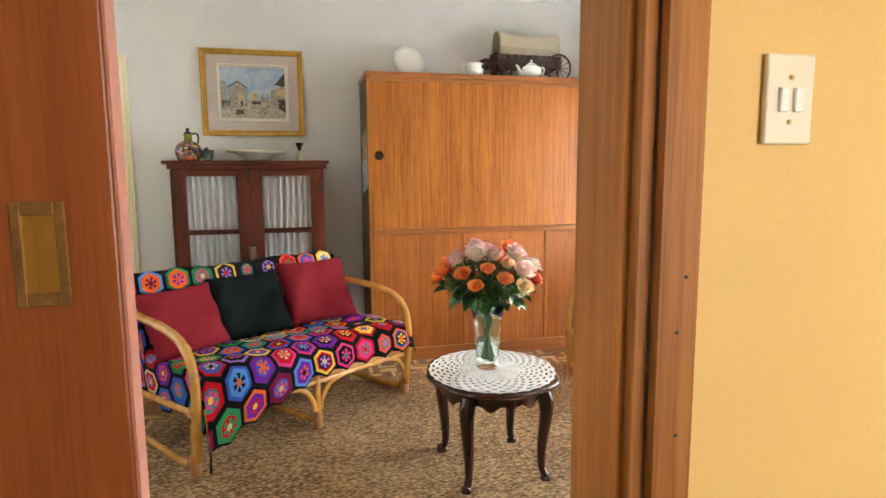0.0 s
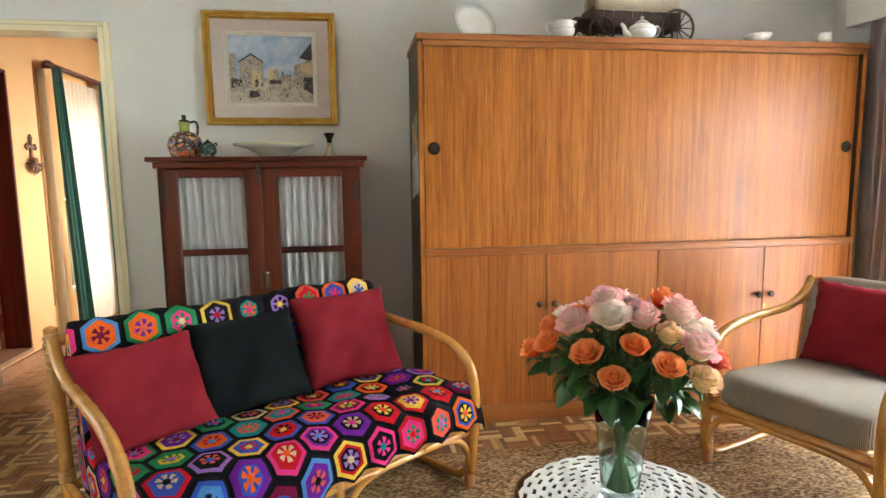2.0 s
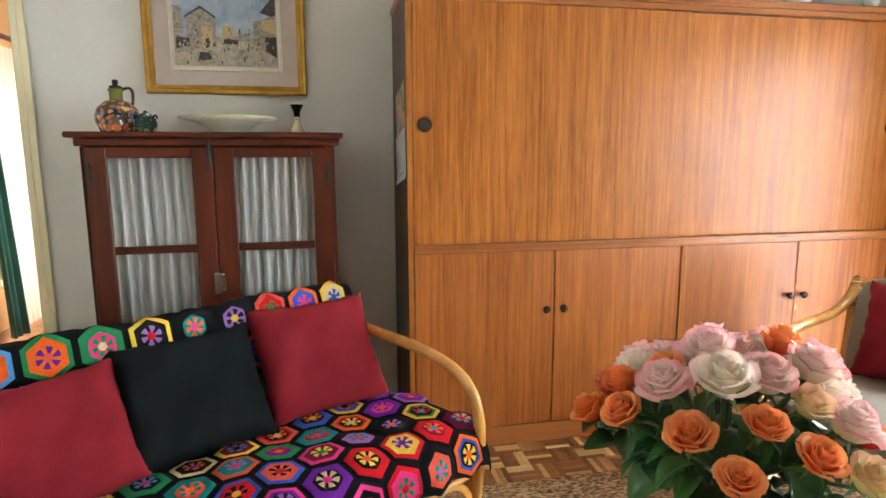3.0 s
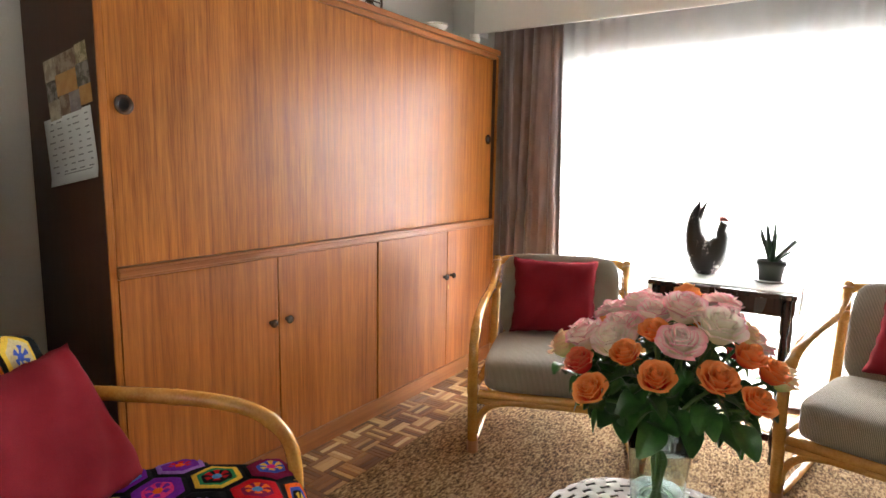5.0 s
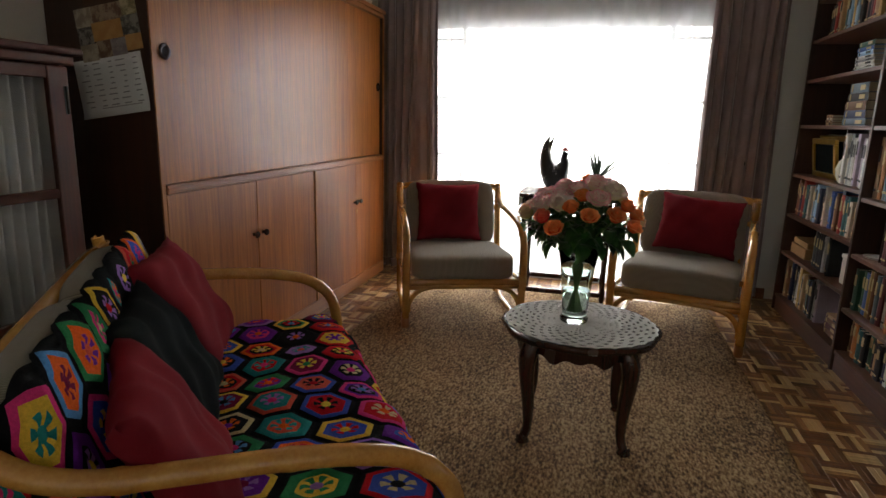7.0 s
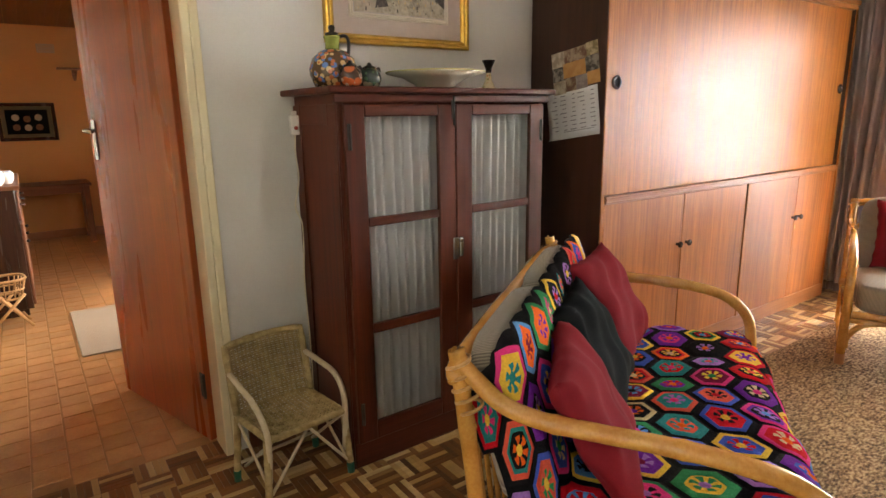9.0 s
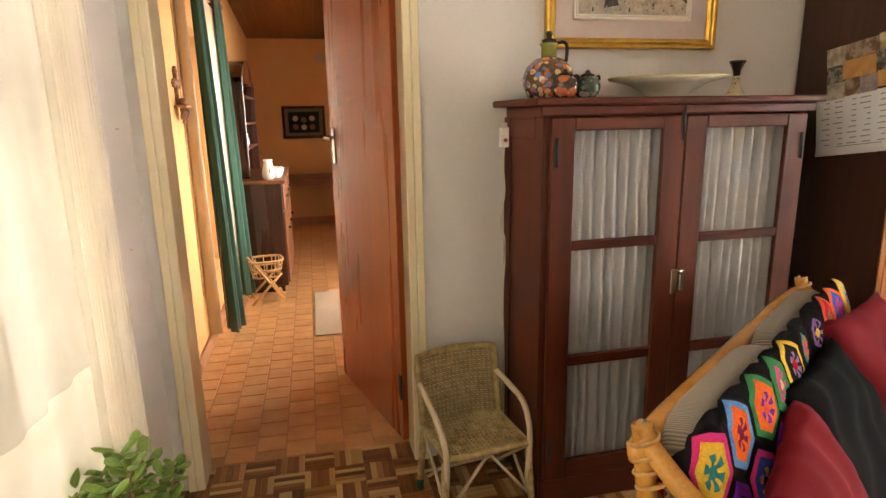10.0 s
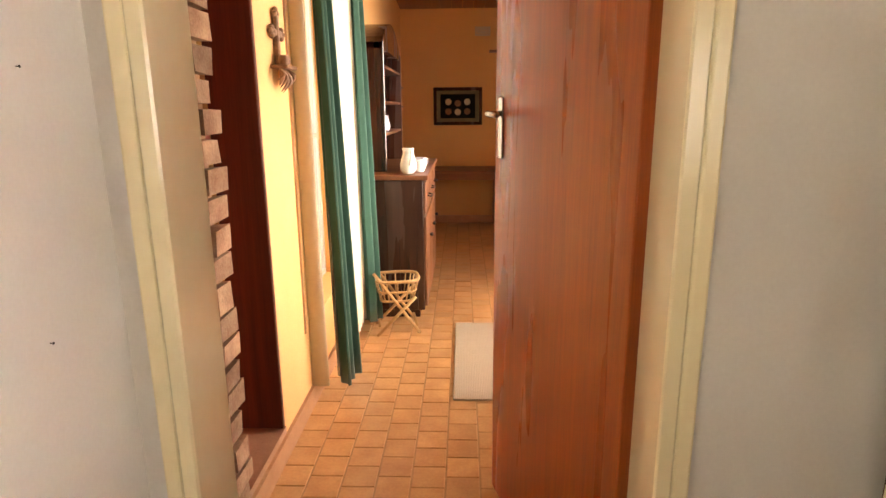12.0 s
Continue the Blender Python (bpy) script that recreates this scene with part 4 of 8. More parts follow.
for k in range(4):
    a = math.pi / 4 + k * math.pi / 2
    bm = bmesh.new()
    pts = spline([(r * math.cos(a), r * math.sin(a), z) for r, z in ((0.215, TZ - 0.035), (0.238, TZ - 0.09), (0.240, 0.28), (0.226, 0.16), (0.224, 0.07), (0.240, 0.028), (0.258, 0.016))], 5)
    rr = [0.032 if i < 5 else max(0.0155, 0.032 - 0.0011 * (i - 5)) for i in range(len(pts))]
    rr[-5:] = [0.016, 0.020, 0.023, 0.020, 0.009]
    sweep(bm, pts, rr, 10)
    part("leg", bm, M["darkwood"], tb)
    bm = bmesh.new()
    lathe(bm, [(0.012, 0.0), (0.022, 0.004), (0.024, 0.014), (0.016, 0.026), (0.010, 0.03)], 12, (0.243 * math.cos(a), 0.243 * math.sin(a), 0.001))
    part("paw", bm, M["darkwood"], tb, "carved paw foot")

# ---- rug ----
def shag(name):
    mt, nt, b = nodes_of(name)
    L = nt.links.new
    co = nt.nodes.new("ShaderNodeTexCoord")
    mp = nt.nodes.new("ShaderNodeMapping")
    mp.inputs["Scale"].default_value = (55, 110, 55)
    n1, n2, n3 = (nt.nodes.new("ShaderNodeTexNoise") for _ in range(3))
    n1.inputs["Scale"].default_value, n1.inputs["Detail"].default_value = 1.0, 3
    n2.inputs["Scale"].default_value, n2.inputs["Detail"].default_value = 2.6, 4
    n3.inputs["Scale"].default_value = 260
    L(co.outputs["Object"], mp.inputs["Vector"])
    L(mp.outputs["Vector"], n1.inputs["Vector"])
    L(co.outputs["Object"], n2.inputs["Vector"])
    L(co.outputs["Object"], n3.inputs["Vector"])
    r = nt.nodes.new("ShaderNodeValToRGB")
    e = r.color_ramp.elements
    e[0].position, e[1].position = 0.34, 0.66
    e[0].color, e[1].color = (0.07, 0.036, 0.014, 1), (0.50, 0.34, 0.17, 1)
    mid = r.color_ramp.elements.new(0.5)
    mid.color = (0.27, 0.155, 0.065, 1)
    ad = nt.nodes.new("ShaderNodeMath")
    ad.operation = "MULTIPLY_ADD"
    ad.inputs[1].default_value = 0.25
    sb = nt.nodes.new("ShaderNodeMath")
    sb.operation = "SUBTRACT"
    sb.inputs[1].default_value = 0.125
    L(n2.outputs["Fac"], ad.inputs[0])
    L(n1.outputs["Fac"], ad.inputs[2])
    L(ad.outputs[0], sb.inputs[0])
    L(sb.outputs[0], r.inputs["Fac"])
    L(r.outputs["Color"], b.inputs["Base Color"])
    bp = nt.nodes.new("ShaderNodeBump")
    bp.inputs["Strength"].default_value, bp.inputs["Distance"].default_value = 0.9, 0.008
    L(n1.outputs["Fac"], bp.inputs["Height"])
    L(bp.outputs["Normal"], b.inputs["Normal"])
    b.inputs["Roughness"].default_value = 0.95
    return mt


M["rug"] = shag("brown_shag")
rugm = bmesh.new()
RX0, RX1, RY0, RY1 = -0.70, 2.70, 1.33, 3.37
noise.seed_set(3)


def rugfn(u, v):
    x, y = RX0 + (RX1 - RX0) * u, RY0 + (RY1 - RY0) * v
    e = min(u * (RX1 - RX0), (1 - u) * (RX1 - RX0), v * (RY1 - RY0), (1 - v) * (RY1 - RY0))
    h = 0.011 * min(1.0, e / 0.03 + 0.15)
    q = noise.noise((x * 60, y * 80, 0)) * 0.0035
    wob = 0.008 * noise.noise((x * 5, y * 5, 7)) if e < 0.03 else 0
    return (x + wob, y + wob, max(0.001, h + q))


sheet(rugm, rugfn, 300, 190)
rug = tagged(part("rug", rugm, M["rug"]), "mottled brown and beige wool rug on the parquet", "rug")

# ---- crochet blanket on the sofa ----
WOOL = {k: paint("wool_" + k, c, tuple(x * 0.75 for x in c), 160, 0.95, 0.9, fine=420, ior=1.18) for k, c in dict(
    black=(0.012, 0.012, 0.014), red=(0.55, 0.010, 0.02), orange=(0.80, 0.13, 0.015), yellow=(0.80, 0.52, 0.06), cream=(0.62, 0.50, 0.27),
    green=(0.03, 0.24, 0.09), teal=(0.02, 0.24, 0.25), blue=(0.05, 0.10, 0.50), sky=(0.09, 0.27, 0.60), purple=(0.16, 0.02, 0.32),
    lilac=(0.32, 0.16, 0.52), pink=(0.72, 0.04, 0.22), wine=(0.20, 0.01, 0.05), white=(0.70, 0.66, 0.58), coral=(0.70, 0.10, 0.06), lime=(0.30, 0.48, 0.10)).items()}
bl = tagged(empty("crochet_blanket", SOFA), "colourful crochet blanket of hexagon motifs edged in black wool", "blanket")
PROF = spline([(y, z, 0) for y, z in ((-0.055, 0.05), (-0.058, 0.15), (-0.058, 0.25), (-0.052, 0.32), (-0.036, 0.385), (0.0, 0.422), (0.07, 0.436), (0.25, 0.428), (0.44, 0.412), (0.515, 0.416), (0.540, 0.46), (0.566, 0.55), (0.594, 0.65), (0.620, 0.73), (0.640, 0.782), (0.668, 0.798))], 8)
ARC = [0.0]
for a, b in zip(PROF, PROF[1:]):
    ARC.append(ARC[-1] + (b - a).length)
HEM = 0.31
BACK = ARC[8 * 9]


def drape(u, s, lift=0.0):
    """Place on the blanket: u along the sofa, s along its section; it sags at one front corner and hangs over both ends."""
    sag = 0.20 * min(1.0, max(0.0, (0.6 - u) / 0.6)) ** 1.2
    s -= sag * max(0.0, 1 - max(0.0, s - HEM) / (ARC[-1] - HEM)) ** 2
    s = min(max(s, 0.0), ARC[-1] - 1e-4)
    i = max(k for k in range(len(ARC) - 1) if ARC[k] <= s)
    t = (s - ARC[i]) / (ARC[i + 1] - ARC[i])
    p, d = PROF[i].lerp(PROF[i + 1], t), (PROF[i + 1] - PROF[i]).normalized()
    y, z, ny, nz = p.x, p.y, -d.y, d.x
    w = 0.005 * math.sin(9 * u + 14 * s) + 0.004 * math.sin(23 * u - 9 * s)
    y, z = y + ny * (lift + w), z + nz * (lift + w)
    for over, edge, sgn, ledge in ((0.046 - u, 0.046, -1, 0.016), (u - 1.20, 1.20, 1, 0.07)):
        if over > 0:
            flat = min(over, ledge)
            u = edge + sgn * (flat + (lift * 0.5 if over > ledge else 0))
            wrap = min(1.0, max(0.0, (s - BACK) / 0.1)) if sgn < 0 else 0.0
            y += (over - flat) * 0.40 * wrap
            z -= (over - flat) * (0.98 - 0.15 * wrap) + flat * 0.15
    return Vector((u, y, max(z, 0.03)))


HXW = 0.131
HR = HXW / math.sqrt(3)
NA = 24
ANG = [2 * math.pi * k / NA for k in range(NA)]


def hexr(a):
    """Distance to the edge of a hexagon of unit radius with a corner straight up."""
    return (math.sqrt(3) / 2) / math.cos(a % (math.pi / 3) - math.pi / 6)


ROWN = round((ARC[-1] - 0.072 - HEM) / (HR * 1.5))
STEP = (ARC[-1] - 0.072 - HEM) / ROWN
bm = bmesh.new()
sheet(bm, lambda u, v: drape(-0.155 + 1.455 * u, HEM - 0.066 + 0.014 * abs(math.sin(math.pi * 1.47 * u / HXW)) + (ARC[-1] - 0.012 - HEM + 0.066) * v, -0.003), 116, 46, 0.003)
part("backing", bm, WOOL["black"], bl, "black wool ground")
rb = random.Random(11)
BRIGHT = ["orange", "yellow", "cream", "sky", "lilac", "pink", "red", "orange", "coral", "yellow", "pink"]
DEEP = ["purple", "blue", "green", "teal", "wine", "black", "red", "black"]
for row in range(ROWN + 1):
    sc = HEM + row * STEP
    for col in range(13):
        uc = -0.145 + (col + 0.5 * (row % 2)) * HXW
        if uc > 1.285:
            continue
        hi = rb.sample(BRIGHT, 3)
        lo = rb.sample(DEEP, 2)
        dot, petal, field, ring, outer = rb.choice([(hi[0], lo[0], hi[1], hi[1], lo[1]), (lo[0], hi[0], lo[1], lo[1], hi[1]), (hi[1], hi[0], lo[0], lo[0], hi[2]), (hi[0], hi[1], lo[0], lo[1], lo[1]), (lo[0], lo[0], hi[0], hi[0], hi[1]), (hi[0], hi[1], "black", lo[0], hi[2]), (hi[0], lo[0], hi[1], lo[0], lo[0])])
        spin = rb.uniform(-0.05, 0.05)
        bm = bmesh.new()
        rad = [0.0, 0.10, 0.17, 0.30, 0.42, 0.53, 0.60, 0.67, 0.77, 0.86, 1.02]
        lift = [0.011, 0.0115, 0.008, 0.0115, 0.011, 0.0075, 0.0105, 0.008, 0.0105, 0.006, 0.002]
        ctr = bm.verts.new(drape(uc, sc, lift[0]))
        rings = []
        for r, h in zip(rad[1:], lift[1:]):
            ring_v = []
            for k, a in enumerate(ANG):
                t = min(1.0, max(0.0, (r - 0.3) / 0.35))
                rr = HR * r * (0.93 * (1 - t) + hexr(a + math.pi / 6) * t)
                q = a + spin * (1 - t) + (0.09 * (-1 if k % 4 == 3 else 1 if k % 4 == 2 else 0) if 0.2 < r < 0.5 else 0)
                ring_v.append(bm.verts.new(drape(uc + rr * math.cos(q), sc + rr * math.sin(q), h + rb.uniform(-0.0008, 0.0008))))
            rings.append(ring_v)
        for k in range(NA):
            f = bm.faces.new((ctr, rings[0][k], rings[0][(k + 1) % NA]))
            f.material_index, f.smooth = 1, True
        for j in range(len(rings) - 1):
            for k in range(NA):
                f = bm.faces.new((rings[j][k], rings[j + 1][k], rings[j + 1][(k + 1) % NA], rings[j][(k + 1) % NA]))
                inner = 2 if k % 4 in (0, 1, 3) and j < 3 and not (j == 2 and k % 4 == 3) and k % 4 != 3 else 3
                f.material_index = 1 if j == 0 else inner if j < 4 else 4 if j < 6 else 5 if j < 8 else 0
                f.smooth = True
        part("motif", bm, [WOOL["black"], WOOL[dot], WOOL[petal], WOOL[field], WOOL[ring], WOOL[outer]], bl)

# ---- doily, vase and roses ----
M["cotton"] = paint("white_crochet_cotton", (0.74, 0.73, 0.70), (0.82, 0.81, 0.79), 220, 0.9, 0.8)
bm = bmesh.new()
nr, ns, RD = 26, 112, 0.262
V = [[bm.verts.new(((r := RD * (i + 0.3) / nr * (1 + (0.012 * math.cos(28 * 2 * math.pi * j / ns) if i == nr else 0))) * math.cos(2 * math.pi * j / ns), r * math.sin(2 * math.pi * j / ns), TZ + 0.002 + (0.0012 if (i + j) % 2 else 0))) for j in range(ns)] for i in range(nr + 1)]
fs = []
for i in range(nr):
    for j in range(ns):
        f = j * 8 / ns % 1.0
        if i > 13:
            hole = (i % 2 == 0) and ((j + (i // 2) * 2) % 4 in (0, 1)) and i < nr - 1
        elif i > 4:
            hole = abs(f - 0.5) > 0.5 - 0.035 * (i - 3) and (i + j) % 2 == 0 and i % 2 == 0
        else:
            hole = False
        if not hole:
            fs.append(bm.faces.new((V[i][j], V[i + 1][j], V[i + 1][(j + 1) % ns], V[i][(j + 1) % ns])))
bm.normal_update()
bmesh.ops.solidify(bm, geom=fs, thickness=0.0025)
tagged(part("doily", bm, M["cotton"], None, m=Matrix.Translation((TC[0], TC[1], 0.0015)) @ Matrix.Diagonal((1, 1.06, 1, 1))), "round white crochet doily with openwork on the coffee table", "doily")

VC = Vector((0.826, 2.148, TZ + 0.0055))
M["vaseglass"] = glass("pale_green_glass", (0.86, 0.97, 0.94), 0.0, 1.45)
M["water"] = glass("water", (0.93, 0.98, 0.93), 0.0, 1.33)
va = tagged(empty("vase", Matrix.Translation(VC) @ Matrix.Diagonal((0.95, 0.95, 1.19, 1))), "flared clear glass vase with a thick greenish foot, half full", "vase")
bm = bmesh.new()
lathe(bm, [(0.0472, 0.0), (0.0543, 0.004), (0.0555, 0.014), (0.0472, 0.024), (0.0507, 0.05), (0.0578, 0.11), (0.0661, 0.18), (0.0779, 0.232), (0.0749, 0.232), (0.0631, 0.18), (0.0549, 0.11), (0.0478, 0.05), (0.0401, 0.028)], 40)
part("glass_body", bm, M["vaseglass"], va).visible_shadow = False
bm = bmesh.new()
lathe(bm, [(0.0389, 0.0295), (0.0466, 0.05), (0.0536, 0.105)], 32)
part("water", bm, M["water"], va, "clear water").visible_shadow = False


def petal_colour(name, heart, rim, foot, start=0.55):
    """Petal that pales or deepens from its foot through its body to its rim."""
    mt, nt, b = nodes_of(name)
    L = nt.links.new
    at, nz, co = nt.nodes.new("ShaderNodeAttribute"), nt.nodes.new("ShaderNodeTexNoise"), nt.nodes.new("ShaderNodeTexCoord")
    at.attribute_name = "along"
    nz.inputs["Scale"].default_value, nz.inputs["Detail"].default_value = 55.0, 3
    L(co.outputs["Object"], nz.inputs["Vector"])
    ad = nt.nodes.new("ShaderNodeMath")
    ad.operation = "MULTIPLY_ADD"
    ad.inputs[1].default_value = 0.34
    L(nz.outputs["Fac"], ad.inputs[0])
    L(at.outputs["Fac"], ad.inputs[2])
    sb = nt.nodes.new("ShaderNodeMath")
    sb.operation = "SUBTRACT"
    sb.inputs[1].default_value = 0.17
    L(ad.outputs[0], sb.inputs[0])
    ramp = nt.nodes.new("ShaderNodeValToRGB")
    e = ramp.color_ramp.elements
    e[0].position, e[1].position = 0.12, 1.0
    e[0].color, e[1].color = (*foot, 1), (*rim, 1)
    m = e.new(start)
    m.color = (*heart, 1)
    L(sb.outputs[0], ramp.inputs["Fac"])
    L(ramp.outputs["Color"], b.inputs["Base Color"])
    b.inputs["Roughness"].default_value, b.inputs["IOR"].default_value = 0.6, 1.3
    tl, mx = nt.nodes.new("ShaderNodeBsdfTranslucent"), nt.nodes.new("ShaderNodeMixShader")
    mx.inputs[0].default_value = 0.32
    L(ramp.outputs["Color"], tl.inputs["Color"])
    L(b.outputs[0], mx.inputs[1])
    L(tl.outputs[0], mx.inputs[2])
    L(mx.outputs[0], nt.nodes["Material Output"].inputs["Surface"])
    return mt


ROSE = {
    "pink": petal_colour("pink_white_petals", (0.98, 0.84, 0.76), (0.96, 0.42, 0.50), (0.95, 0.80, 0.52), 0.74),
    "blush": petal_colour("blush_petals", (0.98, 0.91, 0.80), (0.97, 0.72, 0.70), (0.95, 0.88, 0.56), 0.78),
    # orange foot is deepened to put the bloom's inner shading into the colour
    "orange": petal_colour("orange_petals", (0.97, 0.24, 0.06), (0.98, 0.42, 0.15), (0.76, 0.04, 0.02)),
    "coral": petal_colour("coral_petals", (0.80, 0.07, 0.05), (0.92, 0.33, 0.18), (0.60, 0.02, 0.03)),
    "lemon": petal_colour("yellow_green_petals", (0.93, 0.82, 0.42), (0.92, 0.56, 0.40), (0.62, 0.66, 0.18)),
}


def rose_mesh(name, R, openness, seed):
    """A rose: a wound heart, then rings of cupped petals with turned-back lips."""
    rr = random.Random(seed)
    bm = bmesh.new()
    along = bm.verts.layers.float.new("along")
    layers = ((3, 0.10, 1.10, 0.00, 2.3), (3, 0.21, 1.13, 0.03, 1.75), (3, 0.33, 1.12, 0.07, 1.5), (4, 0.46, 1.06, 0.12, 1.35), (4, 0.60, 0.97, 0.20, 1.2), (5, 0.74, 0.84, 0.30, 1.15), (5, 0.86, 0.68, 0.42, 1.1))
    for n, rad, h, curl, wid in layers:
        a0 = rr.uniform(0, 6.28)
        for k in range(n):
            a = a0 + 2 * math.pi * k / n + rr.uniform(-0.14, 0.14)
            half = math.pi / n * wid
            hh, rd = 1.42 * h * R * rr.uniform(0.92, 1.06), rad * R * rr.uniform(0.94, 1.06)
            cr = curl * R * openness * rr.uniform(0.7, 1.25)
            lean = rr.uniform(-0.10, 0.14)

            def fn(u, v):
                x = 2 * u - 1
                q = a + x * half * (0.40 + 0.60 * math.sin(math.pi * min(0.62, 0.12 + 0.6 * v)))
                r = rd * (0.25 + 0.75 * v ** 0.5) * (1 + lean * x) + cr * max(0.0, v - 0.62) ** 2 * 6.0 * (1 - 0.35 * x * x) + 0.025 * R * math.sin(6 * x + a) * v
                z = hh * (v - 0.13 * (1 + openness) * max(0.0, v - 0.72) ** 2 * 9) - 0.20 * hh * abs(x) ** 2.6 * v ** 3
                return (r * math.cos(q), r * math.sin(q), z)
            grid = sheet(bm, fn, 6, 7)
            for line in grid:
                for j, vert in enumerate(line):
                    vert[along] = j / 7
    lathe(bm, [(0.12 * R, -0.16 * R), (0.30 * R, -0.05 * R), (0.34 * R, 0.08 * R), (0.2 * R, 0.2 * R)], 8, mat=1)
    for k in range(5):
        a = 2 * math.pi * k / 5
        sheet(bm, lambda u, v: ((0.3 + 0.55 * v) * R * math.cos(a) - (u - 0.5) * 0.25 * R * (1 - v) * math.sin(a), (0.3 + 0.55 * v) * R * math.sin(a) + (u - 0.5) * 0.25 * R * (1 - v) * math.cos(a), 0.05 * R - 0.35 * R * v * v), 2, 3, mat=1)
    me = bpy.data.meshes.new(name)
    bm.normal_update()
    bm.to_mesh(me)
    bm.free()
    me.shade_smooth()
    return me


M["stem"] = paint("rose_stem", (0.06, 0.13, 0.03), (0.10, 0.18, 0.05), 40, 0.5, 0.2)
M["leaf"] = paint("rose_leaf", (0.016, 0.072, 0.014), (0.045, 0.14, 0.03), 60, 0.30, 0.3, vary=0.4)
bq = tagged(empty("rose_bouquet", Matrix.Translation(VC)), "full bouquet of pink, orange, coral and pale yellow roses", "bouquet")
rq = random.Random(4)
protos = {}
for key, R in (("pink", 0.043), ("blush", 0.043), ("orange", 0.033), ("coral", 0.034), ("lemon", 0.036)):
    for var in range(2):
        me = rose_mesh("bloom", R, (0.8 if var else 0.5) * (0.6 if R < 0.04 else 1.0), len(protos) + 7)
        me.materials.append(ROSE[key])
        me.materials.append(M["stem"])
        protos[key, var] = me
leafme = bpy.data.meshes.new("leaf")
bm = bmesh.new()
sheet(bm, lambda u, v: ((2 * u - 1) * 0.021 * math.sin(math.pi * (0.04 + 0.93 * v)) ** 0.8, 0.062 * v, 0.012 * v * (1 - v) * 2 + 0.010 * abs(2 * u - 1) * math.sin(math.pi * v) - 0.014 * v * v), 6, 6)
bm.to_mesh(leafme)
bm.free()
leafme.shade_smooth()
leafme.materials.append(M["leaf"])
NB = 38
for k in range(NB):
    rr = 0.205 * math.sqrt((k + 0.4) / NB)
    a = k * 2.39996 + 0.4
    deg = math.degrees(a) % 360
    x, y = rr * math.cos(a) * 1.05, rr * math.sin(a)
    z = 0.492 - 0.135 * (rr / 0.225) ** 2 + rq.uniform(-0.03, 0.025)
    if rr > 0.12 and 150 < deg < 255:
        key = rq.choice(["orange", "orange", "orange", "pink"])
    elif rr > 0.13 and (255 < deg < 300):
        key = rq.choice(["lemon", "orange", "coral", "pink"])
    elif rr > 0.15 and (300 < deg < 345 or 100 < deg < 150):
        key = rq.choice(["lemon", "coral", "pink"])
    else:
        key = rq.choice(["pink", "blush", "pink", "orange", "blush"])
    tip = Vector((x, y, z))
    out = Vector((x * 0.85, y * 0.85, 0.24)).normalized()
    ob = new("bloom", protos[key, rq.randint(0, 1)])
    ob.parent = bq
    ob.matrix_basis = Matrix.Translation(tip) @ out.to_track_quat("Z", "Y").to_matrix().to_4x4() @ pose(0, 0, 0, 0, 0, rq.uniform(0, 360)) @ Matrix.Diagonal((*[rq.uniform(0.9, 1.12)] * 3, 1))
    bm = bmesh.new()
    nk = Vector((x * 0.19, y * 0.19, 0.262))
    ft = Vector((-x * 0.10 + rq.uniform(-0.008, 0.008), -y * 0.10 + rq.uniform(-0.008, 0.008), 0.035))
    sweep(bm, spline([ft, nk, nk.lerp(tip, 0.5) + Vector((0, 0, 0.02)), tip - out * 0.004], 4), 0.0034, 6)
    part("stem", bm, M["stem"], bq)
    for q in range(5):
        f = rq.uniform(0.32, 0.92)
        p = nk.lerp(tip, f) + Vector((rq.uniform(-0.02, 0.02), rq.uniform(-0.02, 0.02), -0.01))
        ob = new("leaf", leafme)
        ob.parent = bq
        ob.matrix_basis = Matrix.Translation(p) @ pose(0, 0, 0, rq.uniform(-45, 25), rq.uniform(-35, 35), math.degrees(math.atan2(y, x)) - 90 + rq.uniform(-75, 75)) @ Matrix.Diagonal((*[rq.uniform(0.65, 1.1)] * 3, 1))
for q in range(26):
    a = q * 2.39996
    p = Vector((0.10 * math.cos(a) + rq.uniform(-0.02, 0.02), 0.10 * math.sin(a), 0.335 + rq.uniform(-0.04, 0.04)))
    ob = new("leaf", leafme)
    ob.parent = bq
    ob.matrix_basis = Matrix.Translation(p) @ pose(0, 0, 0, rq.uniform(-55, -5), rq.uniform(-30, 30), math.degrees(a) - 90 + rq.uniform(-30, 30)) @ Matrix.Diagonal((*[rq.uniform(0.9, 1.4)] * 3, 1))

# ---- picture over the cupboard ----
pc = tagged(empty("framed_picture", Matrix.Translation((-0.219, YN, 1.828))), "gilt-framed watercolour of an old town street", "picture")
PW, PH = 0.335, 0.288
M["matboard"] = paint("pinkish_matboard", (0.56, 0.47, 0.43), (0.60, 0.51, 0.47), 40, 0.85, 0.05)
M["fillet"] = paint("cream_fillet", (0.72, 0.67, 0.56), (0.77, 0.72, 0.62), 30, 0.5, 0.05)


def mitred(bm, w, h, t, y0, y1, mat=0):
    """A rectangular frame of moulding, stepped, with outer half-sizes w, h."""
    prof = [(0.0, y1), (0.0, y0 + 0.004), (0.15, y0), (0.38, y0 + 0.002), (0.5, y0 + 0.007), (0.62, y0 + 0.003), (0.8, y0 + 0.004), (1.0, y0 + 0.013), (1.0, y1)]
    rows = [[bm.verts.new((sx * (w - k * t), y, sz * (h - k * t))) for sx, sz in ((-1, -1), (1, -1), (1, 1), (-1, 1))] for k, y in prof]
    for a, b in zip(rows, rows[1:]):
        for k in range(4):
            bm.faces.new((a[k], a[(k + 1) % 4], b[(k + 1) % 4], b[k])).material_index = mat


